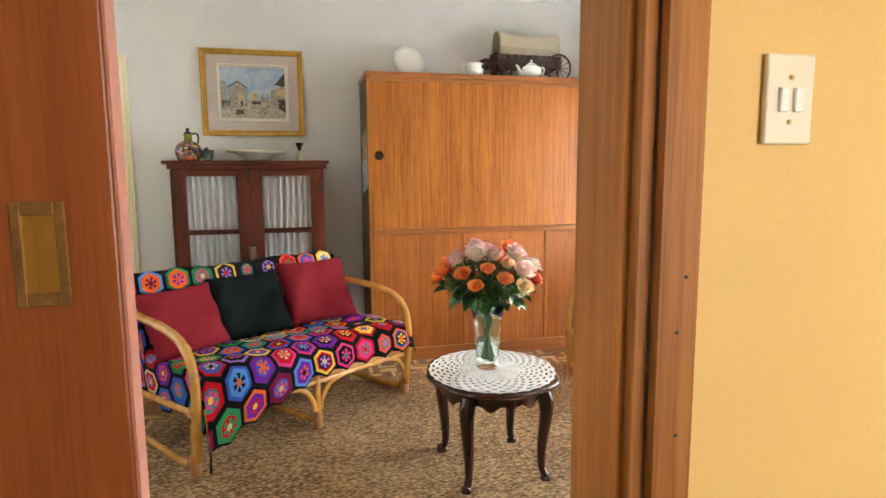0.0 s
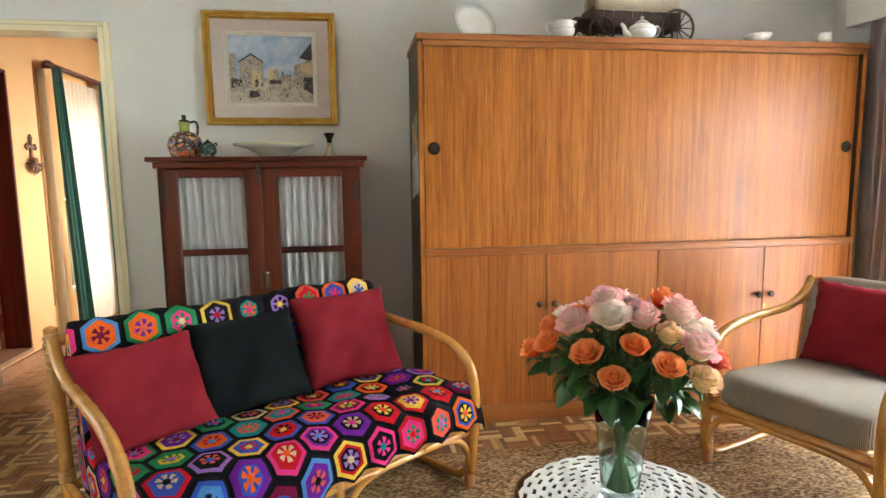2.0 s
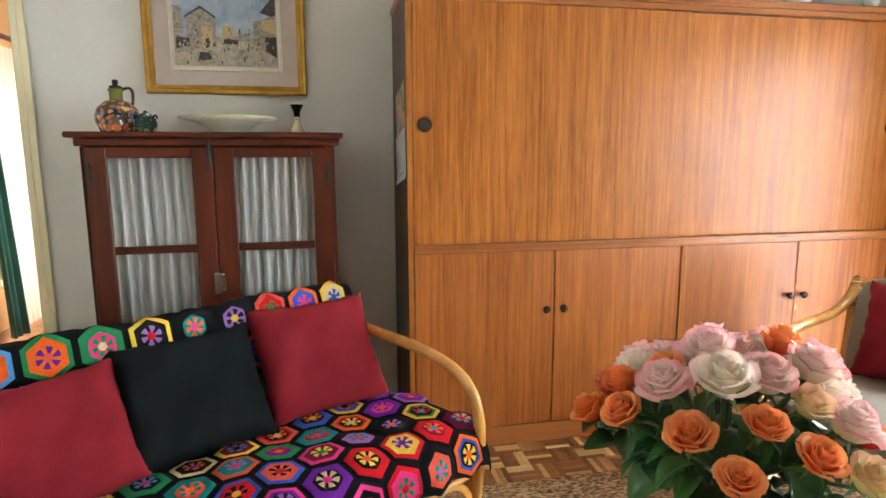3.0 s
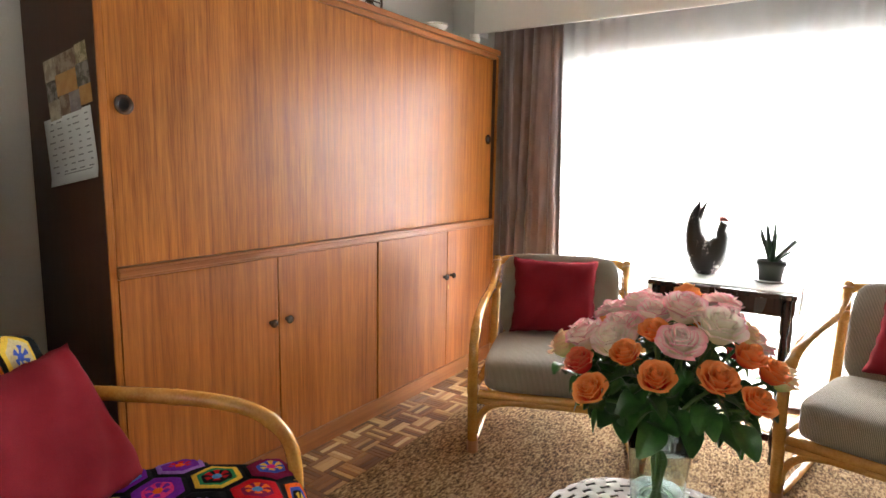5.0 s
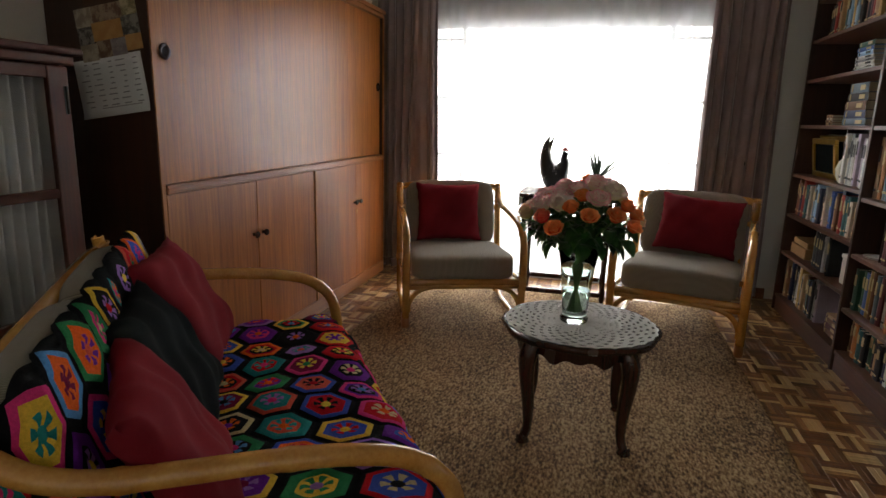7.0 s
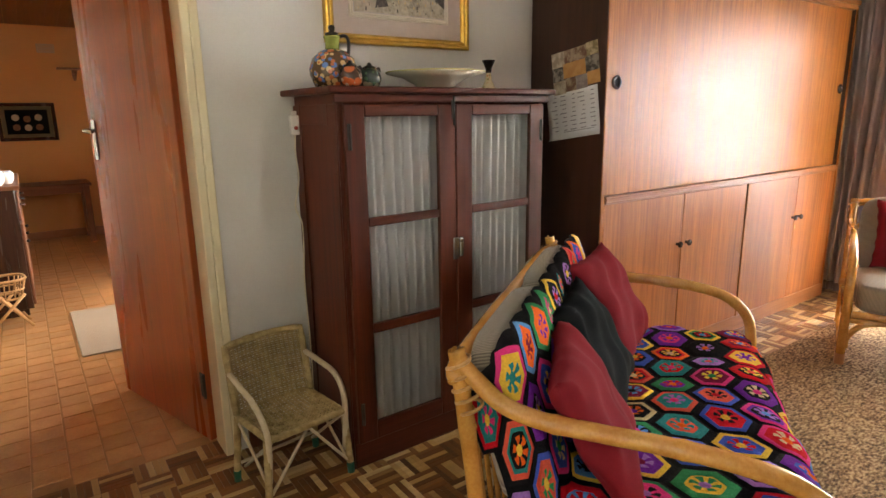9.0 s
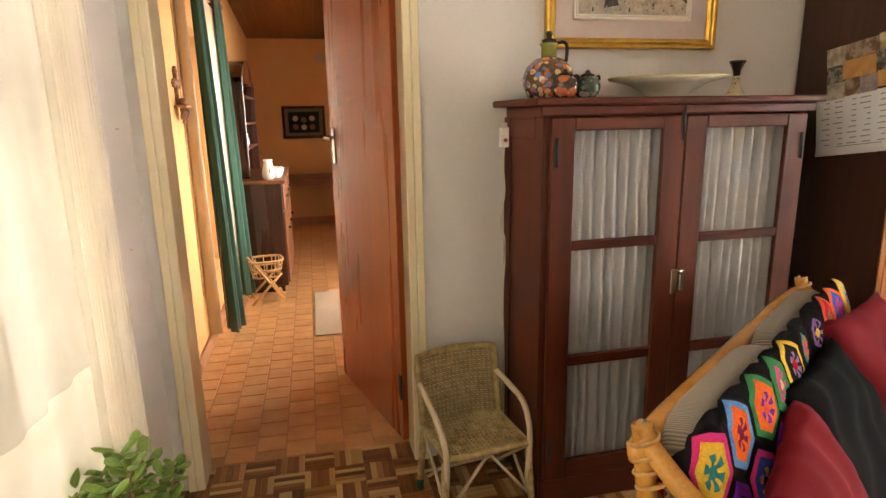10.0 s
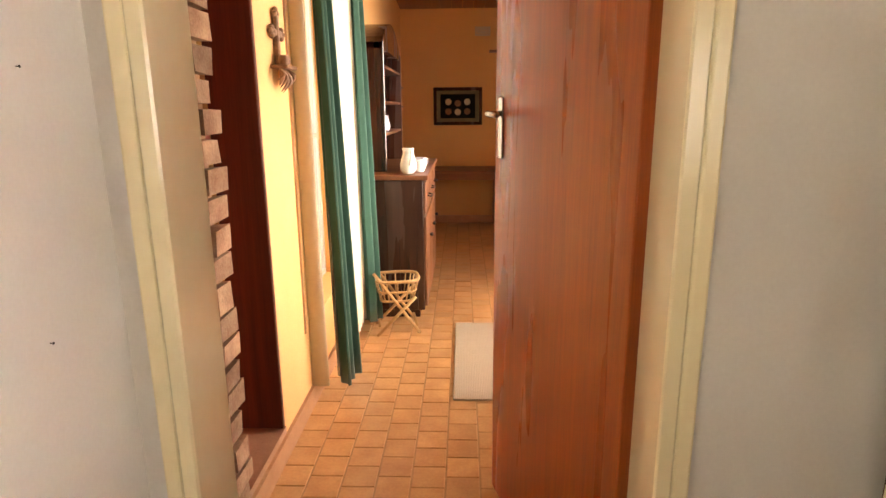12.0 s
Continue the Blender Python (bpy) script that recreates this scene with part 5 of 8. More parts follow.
bm = bmesh.new()
mitred(bm, PW, PH, 0.037, -0.032, -0.002)
bmesh.ops.recalc_face_normals(bm, faces=bm.faces)
part("frame", bm, M["gilt"], pc)
slab("mat", -PW + 0.03, PW - 0.03, -0.012, -0.004, -PH + 0.03, PH - 0.03, M["matboard"], pc)
bm = bmesh.new()
mitred(bm, 0.233, 0.190, 0.022, -0.020, -0.0125)
bmesh.ops.recalc_face_normals(bm, faces=bm.faces)
part("fillet", bm, M["fillet"], pc)
art = {}
for nm, c1, c2, sc in (("sky", (0.22, 0.36, 0.58), (0.60, 0.64, 0.68), 9), ("street", (0.36, 0.31, 0.24), (0.62, 0.56, 0.45), 40), ("house", (0.24, 0.20, 0.17), (0.52, 0.46, 0.38), 60), ("dark", (0.035, 0.03, 0.035), (0.14, 0.12, 0.11), 90), ("ochre", (0.56, 0.42, 0.22), (0.64, 0.50, 0.30), 70)):
    art[nm] = paint("watercolour_" + nm, c1, c2, sc, 0.9, 0.02, fine=sc * 3)
slab("art", -0.211, 0.211, -0.0135, -0.0125, -0.168, 0.168, art["sky"], pc, label="painted sky")
for nm, pts in (("street", ((-0.211, -0.168), (0.211, -0.168), (0.211, -0.06), (0.05, -0.045), (-0.03, -0.045), (-0.211, -0.09))),
                ("house", ((-0.16, -0.11), (-0.04, -0.075), (-0.04, 0.035), (-0.10, 0.075), (-0.16, 0.04))),
                ("ochre", ((-0.10, -0.10), (-0.055, -0.08), (-0.055, -0.01), (-0.10, 0.0))),
                ("dark", ((-0.085, -0.095), (-0.07, -0.088), (-0.07, -0.05), (-0.085, -0.055))),
                ("dark", ((-0.165, 0.038), (-0.10, 0.08), (-0.04, 0.038), (-0.04, 0.03), (-0.10, 0.07), (-0.165, 0.03))),
                ("ochre", ((-0.015, -0.055), (0.035, -0.055), (0.035, 0.0), (-0.015, 0.0))),
                ("dark", ((-0.01, -0.075), (0.05, -0.075), (0.05, -0.055), (-0.01, -0.055))),
                ("house", ((0.05, -0.06), (0.10, -0.06), (0.10, -0.03), (0.05, -0.025))),
                ("house", ((0.115, -0.075), (0.205, -0.11), (0.205, 0.05), (0.115, 0.02))),
                ("dark", ((0.145, 0.06), (0.211, 0.14), (0.211, 0.05), (0.19, 0.045))),
                ("ochre", ((0.15, -0.01), (0.211, -0.03), (0.211, 0.035), (0.15, 0.03))),
                ("dark", ((0.165, -0.10), (0.211, -0.13), (0.211, -0.04), (0.165, -0.04))),
                ("house", ((-0.211, -0.12), (-0.175, -0.11), (-0.175, 0.07), (-0.211, 0.08))),
                ("dark", ((-0.205, -0.10), (-0.15, -0.085), (-0.15, -0.055), (-0.205, -0.05))),
                ("dark", ((-0.12, -0.15), (-0.06, -0.14), (-0.07, -0.115), (-0.11, -0.11))),
                ("house", ((0.035, -0.14), (0.09, -0.135), (0.08, -0.095), (0.045, -0.10)))):
    bm = bmesh.new()
    k = 0.0140 + 0.0003 * len(pc.children)
    bm.faces.new([bm.verts.new((x, -k, z)) for x, z in pts])
    bm.normal_update()
    bmesh.ops.solidify(bm, geom=bm.faces[:], thickness=0.0002)
    bmesh.ops.recalc_face_normals(bm, faces=bm.faces)
    part("brushwork", bm, art[nm], pc)

ra = random.Random(31)
for nm, n in (("dark", 70), ("ochre", 40), ("house", 40)):
    bm = bmesh.new()
    for k in range(n):
        x, z = ra.uniform(-0.20, 0.20), -0.085 + 0.05 * ra.gauss(0, 1) * (1 if nm == "dark" else 0.8)
        z = min(0.03, max(-0.155, z))
        w, h = ra.uniform(0.002, 0.009), ra.uniform(0.004, 0.016)
        bm.faces.new([bm.verts.new((x + a * w, -0.0215 - 0.0001 * (k % 3), z + b * h)) for a, b in ((-0.5, -0.5), (0.5, -0.4), (0.3, 0.5), (-0.4, 0.4))])
    bm.normal_update()
    bmesh.ops.solidify(bm, geom=bm.faces[:], thickness=0.0002)
    tagged(part("brush_texture", bm, art[nm], pc), kind="stuff")

# ---- ornaments on the cupboard ----
CT = CHT + 0.0225


def glaze(name, c, spots):
    """Dark glaze with bright blotches."""
    mt = paint(name, c, c, 20, 0.16, 0.05, coat=0.6)
    nt = mt.node_tree
    b = nt.nodes["Principled BSDF"]
    src = b.inputs["Base Color"].links[0].from_socket
    co = nt.nodes.new("ShaderNodeTexCoord")
    for k, (col, sc, lo) in enumerate(spots):
        v = nt.nodes.new("ShaderNodeTexVoronoi")
        v.inputs["Scale"].default_value = sc
        mp = nt.nodes.new("ShaderNodeMapping")
        mp.inputs["Location"].default_value = (k * 3.1, k * 1.7, k)
        st = nt.nodes.new("ShaderNodeMapRange")
        st.inputs["From Min"].default_value, st.inputs["From Max"].default_value = lo + 0.04, lo
        mx = nt.nodes.new("ShaderNodeMixRGB")
        mx.inputs[2].default_value = (*col, 1)
        nt.links.new(co.outputs["Object"], mp.inputs["Vector"])
        nt.links.new(mp.outputs["Vector"], v.inputs["Vector"])
        nt.links.new(v.outputs["Distance"], st.inputs["Value"])
        nt.links.new(st.outputs[0], mx.inputs[0])
        nt.links.new(src, mx.inputs[1])
        src = mx.outputs[0]
    nt.links.new(src, b.inputs["Base Color"])
    return mt


M["glaze1"] = glaze("brown_painted_glaze", (0.10, 0.055, 0.025), [((0.62, 0.40, 0.18), 46, 0.40), ((0.10, 0.18, 0.42), 38, 0.34), ((0.5, 0.14, 0.05), 42, 0.30)])
M["glaze2"] = glaze("orange_painted_glaze", (0.06, 0.03, 0.02), [((0.62, 0.16, 0.05), 26, 0.45), ((0.60, 0.50, 0.40), 40, 0.24)])
M["glaze3"] = glaze("green_painted_glaze", (0.03, 0.06, 0.05), [((0.52, 0.50, 0.36), 34, 0.34), ((0.10, 0.22, 0.12), 44, 0.28)])
M["glaze4"] = glaze("flowered_glaze", (0.66, 0.58, 0.36), [((0.30, 0.26, 0.10), 60, 0.25), ((0.60, 0.24, 0.10), 70, 0.2)])
M["olive_glass"] = paint("olive_glaze_neck", (0.30, 0.32, 0.08), (0.22, 0.24, 0.05), 20, 0.15, 0.03)
M["black_glaze"] = paint("black_glaze", (0.015, 0.012, 0.010), (0.03, 0.022, 0.018), 20, 0.15, 0.03)
jg = tagged(empty("pottery_jug", Matrix.Translation((-0.62, 3.93, CT)) @ Matrix.Diagonal((1.1, 1.1, 1.04, 1))), "round painted pottery jug with a stopper and handle", "jug")
bm = bmesh.new()
lathe(bm, [(0.045, 0.0), (0.060, 0.008), (0.074, 0.04), (0.076, 0.062), (0.066, 0.095), (0.042, 0.118), (0.022, 0.126)], 32)
part("body", bm, M["glaze1"], jg)
bm = bmesh.new()
lathe(bm, [(0.022, 0.124), (0.0215, 0.155), (0.026, 0.160), (0.026, 0.166), (0.015, 0.168)], 20)
part("neck", bm, M["olive_glass"], jg, "olive green neck")
bm = bmesh.new()
lathe(bm, [(0.020, 0.1685), (0.022, 0.176), (0.008, 0.181), (0.011, 0.192), (0.009, 0.200), (0.002, 0.202)], 16)
part("stopper", bm, M["black_glaze"], jg)
bm = bmesh.new()
sweep(bm, spline([(0.022, 0, 0.166), (0.045, 0, 0.170), (0.056, 0, 0.155), (0.055, 0, 0.12), (0.052, 0, 0.108)], 5), 0.0055, 8)
part("handle", bm, M["black_glaze"], jg)
for x, y, s, mt, lab in ((-0.60, 3.845, 1.0, M["glaze2"], "small orange and black painted pot with two ears"), (-0.505, 3.885, 1.02, M["glaze3"], "small green painted pot with a knobbed lid")):
    pt = tagged(empty("pottery_pot", Matrix.Translation((x, y, CT))), lab, "pot", "painted pots")
    bm = bmesh.new()
    lathe(bm, [(0.024, 0.0), (0.036, 0.012), (0.042, 0.034), (0.036, 0.058), (0.022, 0.068)], 28)
    part("body", bm, mt, pt)
    bm = bmesh.new()
    lathe(bm, [(0.022, 0.0685), (0.024, 0.072), (0.010, 0.078), (0.007, 0.085), (0.003, 0.088)], 14)
    part("lid", bm, M["black_glaze"], pt)
    for sx in (-1, 1):
        bm = bmesh.new()
        sweep(bm, spline([(sx * 0.026, 0, 0.064), (sx * 0.038, 0, 0.070), (sx * 0.042, 0, 0.056)], 4), 0.004, 6)
        part("ear", bm, M["black_glaze"], pt)
M["bowl"] = paint("pale_yellow_bowl", (0.60, 0.58, 0.46), (0.66, 0.64, 0.53), 14, 0.25, 0.05)
M["bowl_rim"] = paint("yellow_green_rim", (0.62, 0.60, 0.24), (0.58, 0.55, 0.20), 20, 0.2, 0.03)
bo = tagged(empty("wide_bowl", Matrix.Translation((-0.198, 3.92, CT))), "wide shallow pale bowl with a yellow-green rim", "bowl")
bm = bmesh.new()
lathe(bm, [(0.062, 0.0), (0.066, 0.004), (0.085, 0.022), (0.13, 0.046), (0.190, 0.060), (0.190, 0.063), (0.12, 0.050), (0.07, 0.026), (0.02, 0.012)], 44)
part("body", bm, M["bowl"], bo)
bm = bmesh.new()
sweep(bm, [(0.191 * math.cos(a), 0.191 * math.sin(a), 0.0645) for a in [2 * math.pi * k / 48 for k in range(48)]], 0.0022, 6, True)
part("rim", bm, M["bowl_rim"], bo)
cs = tagged(empty("candlestick", Matrix.Translation((0.075, 3.93, CT))), "small flowered pottery candlestick with a dark collar", "candlestick")
bm = bmesh.new()
lathe(bm, [(0.032, 0.0), (0.034, 0.005), (0.026, 0.016), (0.015, 0.04), (0.011, 0.07)], 24)
part("base", bm, M["glaze4"], cs)
bm = bmesh.new()
lathe(bm, [(0.011, 0.0705), (0.014, 0.09), (0.024, 0.112), (0.027, 0.116), (0.027, 0.121), (0.016, 0.122)], 24)
part("collar", bm, M["black_glaze"], cs)

# ---- things on the wall unit ----
UT = 1.9255
M["gilt_line"] = paint("worn_gilt_line", (0.42, 0.36, 0.24), (0.5, 0.44, 0.3), 30, 0.4, 0.02)


def lip(bm, r, z, t=0.0012):
    sweep(bm, [(r * math.cos(a), r * math.sin(a), z) for a in [2 * math.pi * k / 36 for k in range(36)]], t, 5, True)


pl = tagged(empty("plate", pose(0.82, 3.93, UT + 0.012, 68, 14, 12)), "white porcelain plate with a fine scalloped line, on a wire stand", "plate")
bm = bmesh.new()
lathe(bm, [(0.05, 0.0), (0.055, 0.002), (0.085, 0.006), (0.118, 0.016), (0.119, 0.019), (0.084, 0.010), (0.05, 0.006)], 44)
bmesh.ops.transform(bm, matrix=Matrix.Translation((0, 0.115, 0)), verts=bm.verts)
part("dish", bm, M["porcelain"], pl)
bm = bmesh.new()
sweep(bm, [((0.098 + 0.003 * math.cos(20 * a)) * math.cos(a), 0.115 + (0.098 + 0.003 * math.cos(20 * a)) * math.sin(a), 0.0135) for a in [2 * math.pi * k / 120 for k in range(120)]], 0.001, 4, True)
part("scalloped_line", bm, M["gilt_line"], pl)
st = tagged(empty("plate_stand", pose(0.825, 3.945, UT, 0, 0, 12)), "thin wire plate stand", "stand")
for x in (-0.03, 0.03):
    bm = bmesh.new()
    sweep(bm, spline([(x, -0.05, 0.022), (x, -0.045, 0.004), (x, 0.0, 0.003), (x, 0.06, 0.003), (x, 0.035, 0.06), (x, 0.03, 0.09)], 5), 0.0018, 6)
    part("wire", bm, M["iron"], st)


def teapot(name, loc, rz, label, spout=True, s=1.0):
    t = tagged(empty(name, pose(loc[0], loc[1], UT, 0, 0, rz) @ Matrix.Diagonal((s, s, s, 1))), label, "teapot" if spout else "jug")
    bm = bmesh.new()
    if spout:
        lathe(bm, [(0.038, 0.0), (0.045, 0.005), (0.068, 0.035), (0.072, 0.055), (0.060, 0.078), (0.034, 0.090)], 32)
    else:
        lathe(bm, [(0.030, 0.0), (0.040, 0.005), (0.056, 0.03), (0.058, 0.048), (0.050, 0.07), (0.054, 0.086), (0.051, 0.086), (0.046, 0.07)], 32)
    part("body", bm, M["porcelain"], t)
    bm = bmesh.new()
    sweep(bm, spline([(0.060, 0, 0.070), (0.085, 0, 0.080), (0.098, 0, 0.062), (0.085, 0, 0.035), (0.066, 0, 0.028)] if spout else [(0.050, 0, 0.078), (0.075, 0, 0.080), (0.082, 0, 0.058), (0.070, 0, 0.034), (0.055, 0, 0.030)], 5), 0.006, 8)
    part("handle", bm, M["porcelain"], t)
    bm = bmesh.new()
    if spout:
        pts = spline([(-0.058, 0, 0.030), (-0.085, 0, 0.045), (-0.095, 0, 0.072), (-0.112, 0, 0.090)], 5)
        sweep(bm, pts, [0.019 - 0.0008 * i for i in range(len(pts))], 10)
        part("spout", bm, M["porcelain"], t)
        bm = bmesh.new()
        lathe(bm, [(0.034, 0.0905), (0.036, 0.094), (0.020, 0.106), (0.006, 0.110), (0.010, 0.118), (0.008, 0.126), (0.002, 0.128)], 24)
        part("lid", bm, M["porcelain"], t)
    else:
        sheet(bm, lambda u, v: (-0.050 - 0.020 * v * (1 - (2 * u - 1) ** 2), (2 * u - 1) * 0.022 * (1 - 0.4 * v), 0.072 + 0.018 * v), 6, 4, 0.003)
        part("lip", bm, M["porcelain"], t)
    bm = bmesh.new()
    lip(bm, 0.0725 if spout else 0.0585, 0.056 if spout else 0.05)
    part("pattern_line", bm, M["gilt_line"], t)
    return t


teapot("teapot", (1.665, 3.77), 0, "white porcelain teapot with a knobbed lid")
teapot("milk_jug", (1.245, 3.765), 180, "white porcelain milk jug with a fine patterned line", False, 1.02)
teapot("milk_jug", (2.655, 3.715), 180, "small white porcelain jug with a pouring lip", False, 0.62)
cb = tagged(empty("sugar_bowl", Matrix.Translation((2.29, 3.735, UT))), "low white porcelain bowl with a patterned line", "bowl")
bm = bmesh.new()
lathe(bm, [(0.035, 0.0), (0.040, 0.004), (0.060, 0.028), (0.068, 0.042), (0.065, 0.042), (0.054, 0.026), (0.02, 0.01)], 32)
part("body", bm, M["porcelain"], cb)
bm = bmesh.new()
lip(bm, 0.064, 0.034)
part("pattern_line", bm, M["gilt_line"], cb)
# model ox wagon
M["wagonwood"] = timber("wagon_wood", (0.045, 0.022, 0.014), (0.09, 0.045, 0.028), "x", 0.55, 1.4)
M["canvas"] = weave("wagon_canvas", (0.40, 0.33, 0.22), (0.56, 0.48, 0.34), 0.004)
wg = tagged(empty("model_ox_wagon", pose(1.70, 3.965, UT, 0, 0, 2)), "dark wooden model ox wagon with a beige canvas cover", "model wagon")
bed = slab("bed", -0.245, 0.235, -0.07, 0.07, 0.115, 0.130, M["wagonwood"], wg, 0.002, label="dark wagon bed")
for k in range(9):
    for y in (-0.078, 0.072):
        slab("side_plank", -0.245 + k * 0.054, -0.245 + k * 0.054 + 0.050, y, y + 0.006, 0.10, 0.185, M["wagonwood"], bed, 0.001)
for x in (-0.252, 0.241):
    slab("end_board", x, x + 0.006, -0.078, 0.078, 0.10, 0.20, M["wagonwood"], bed, 0.001)
bm = bmesh.new()
box(bm, -0.33, -0.253, -0.05, 0.05, 0.10, 0.145, 0.002)
box(bm, -0.34, -0.25, -0.055, 0.055, 0.146, 0.152, 0.001)
part("front_box", bm, M["wagonwood"], wg)
bm = bmesh.new()
sheet(bm, lambda u, v: (-0.235 + 0.47 * u, -0.080 * math.cos(math.pi * v), 0.185 + (0.155 + 0.012 * math.cos(2 * math.pi * u)) * math.sin(math.pi * v) ** 0.7 + 0.003 * math.sin(25 * u)), 24, 20, 0.003)
part("canvas_cover", bm, M["canvas"], wg, "stretched beige canvas cover")
for x, r in ((-0.215, 0.075), (0.215, 0.10)):
    for y in (-0.10, 0.10):
        w = empty("wheel", Matrix.Translation((x, y, r + 0.0005)))
        w.parent = wg
        bm = bmesh.new()
        sweep(bm, [((r - 0.007) * math.cos(a), 0, (r - 0.007) * math.sin(a)) for a in [2 * math.pi * k / 32 for k in range(32)]], 0.0068, 6, True)
        part("rim", bm, M["wagonwood"], w)
        for k in range(12):
            a = 2 * math.pi * k / 12
            bm = bmesh.new()
            sweep(bm, [(0.01 * math.cos(a), 0, 0.01 * math.sin(a)), ((r - 0.008) * math.cos(a), 0, (r - 0.008) * math.sin(a))], 0.0032, 6)
            part("spoke", bm, M["wagonwood"], w)
        bm = bmesh.new()
        sweep(bm, [(0, -0.016, 0), (0, 0.016, 0)], 0.014, 12)
        part("hub", bm, M["wagonwood"], w)
    bm = bmesh.new()
    sweep(bm, [(x, -0.095, r), (x, 0.095, r)], 0.006, 8)
    box(bm, x - 0.012, x + 0.012, -0.06, 0.06, r + 0.004, 0.114)
    part("axle", bm, M["wagonwood"], wg)

# ---- papers pinned to the unit's side ----
M["paper"] = paint("white_paper", (0.66, 0.67, 0.70), (0.70, 0.71, 0.73), 10, 0.8, 0.05)
M["ink"] = paint("grey_print", (0.22, 0.22, 0.24), (0.30, 0.30, 0.32), 80, 0.8, 0.02)
pp = tagged(empty("paper_sheet", pose(0.5045, 3.855, 1.262, 0, 0, 0) @ pose(0, 0, 0, -8)), "printed white sheet pinned to the cabinet side", "paper")
bm = bmesh.new()
sheet(bm, lambda u, v: (-0.0012 - 0.006 * (v < 0.15) * (0.15 - v) * 6, -0.15 + 0.30 * u, -0.105 + 0.21 * v), 8, 8, 0.0006)
part("sheet", bm, M["paper"], pp)
rk = random.Random(8)
bm = bmesh.new()
for r in range(9):
    for c in range(5):
        y0 = -0.13 + c * 0.055
        box(bm, -0.0028, -0.0022, y0, y0 + rk.uniform(0.012, 0.04), 0.085 - r * 0.019, 0.089 - r * 0.019)
part("print", bm, M["ink"], pp, "unreadable printed lines")
bm = bmesh.new()
box(bm, -0.0028, -0.0022, -0.12, 0.06, -0.075, -0.072)
part("rule", bm, M["ink"], pp)
ph = tagged(empty("photo_collage", pose(0.5045, 3.845, 1.462) @ pose(0, 0, 0, -8)), "collage of small faded photographs pinned on dark wood", "photographs")
tones = [((0.50, 0.44, 0.34), (0.30, 0.24, 0.18)), ((0.05, 0.045, 0.04), (0.28, 0.26, 0.24)), ((0.50, 0.24, 0.07), (0.56, 0.30, 0.10)), ((0.36, 0.28, 0.20), (0.16, 0.08, 0.05)), ((0.24, 0.20, 0.22), (0.34, 0.30, 0.30)), ((0.56, 0.48, 0.30), (0.24, 0.20, 0.10))]
tm = [paint("photo_tone", a, b, 30, 0.35, 0.02, spread=(0.45, 0.55)) for a, b in tones]
lay = [(-0.14, -0.065, 0.02, 0.085, 0), (-0.064, 0.0, 0.03, 0.085, 3), (0.001, 0.065, 0.03, 0.085, 3), (0.066, 0.13, 0.035, 0.09, 5), (-0.14, -0.075, -0.04, 0.019, 1), (-0.074, 0.055, -0.035, 0.029, 2), (0.056, 0.13, -0.03, 0.034, 1), (-0.14, -0.066, -0.10, -0.041, 0), (-0.065, -0.005, -0.095, -0.036, 3), (-0.004, 0.06, -0.095, -0.036, 4), (0.061, 0.13, -0.085, -0.031, 2)]
for y0, y1, z0, z1, k in lay:
    bm = bmesh.new()
    box(bm, -0.0022, -0.0010, -y1, -y0, z0, z1)
    part("photo", bm, tm[k], ph)

# ---- the window side of the living room ----
def hanging(name, fn, nu, nv, material, label, category, group="", kind="", thick=0.0):
    bm = bmesh.new()
    sheet(bm, fn, nu, nv, thick)
    return tagged(part(name, bm, material), label, category, group, kind)


def drape_fn(x, y0, y1, z0, z1, folds, depth, seed, flare=0.0):
    """Folds of uneven depth, gathered at the top; y runs along the wall."""
    rd = random.Random(seed)
    ph = [rd.uniform(0, 6.28) for _ in range(5)]

    def fn(u, v):
        w = u * folds * 2 * math.pi + 0.7 * math.sin(u * 5 + ph[0]) + 0.25 * math.sin(v * 3 + ph[1])
        d = depth * (0.55 + 0.45 * math.sin(u * 9 + ph[2])) * (0.55 + 0.45 * (1 - v))
        y = y0 + (y1 - y0) * u + flare * (u - 0.5) * (1 - v) + 0.012 * math.sin(v * 4 + u * 7 + ph[3])
        return (x + d * math.sin(w) + 0.2 * d * math.sin(2.3 * w + ph[4]), y, z0 + (z1 - z0) * v)
    return fn


pelmet = tagged(empty("pelmet", Matrix.Translation((0, 0, 0))), "cream painted boxed pelmet above the window drapes", "pelmet")
slab("front_board", 2.925, 2.945, 0.93, 3.88, 2.05, 2.27, M["white"], pelmet, 0.003)
slab("top_board", 2.9455, 3.078, 0.93, 3.88, 2.25, 2.27, M["white"], pelmet, 0.002)
for y in (0.93, 3.862):
    slab("end_board", 2.9455, 3.078, y, y + 0.018, 2.05, 2.249, M["white"], pelmet, 0.002)
slab("curtain_rail", 2.985, 3.0, 0.96, 3.85, 2.205, 2.225, M["white"], pelmet, label="white curtain rail inside")
for y0, y1, seed, where in ((3.29, 3.74, 3, "beside the window"), (1.00, 1.44, 8, "near the bookcase")):
    wd = tagged(empty("window_drape"), "mauve-grey satin drape hanging in folds " + where, "curtain", "window drapes")
    folds = drape_fn(2.968, y0, y1, 0.03, 2.2, 7, 0.044, seed, 0.03)
    for nm, v0, v1, n in (("cloth", 0.03, 0.955, 18), ("heading", 0.957, 1.0, 3), ("hem", 0.0, 0.028, 2)):
        bm = bmesh.new()
        sheet(bm, lambda u, v: folds(u, v0 + (v1 - v0) * v), 130, n, 0.003)
        part(nm, bm, M["drape"], wd)
hanging("sheer_curtain", drape_fn(3.012, 1.22, 3.52, 0.035, 2.2, 24, 0.013, 11), 300, 8, M["sheer_e"], "white sheer curtain across the large window", "curtain")
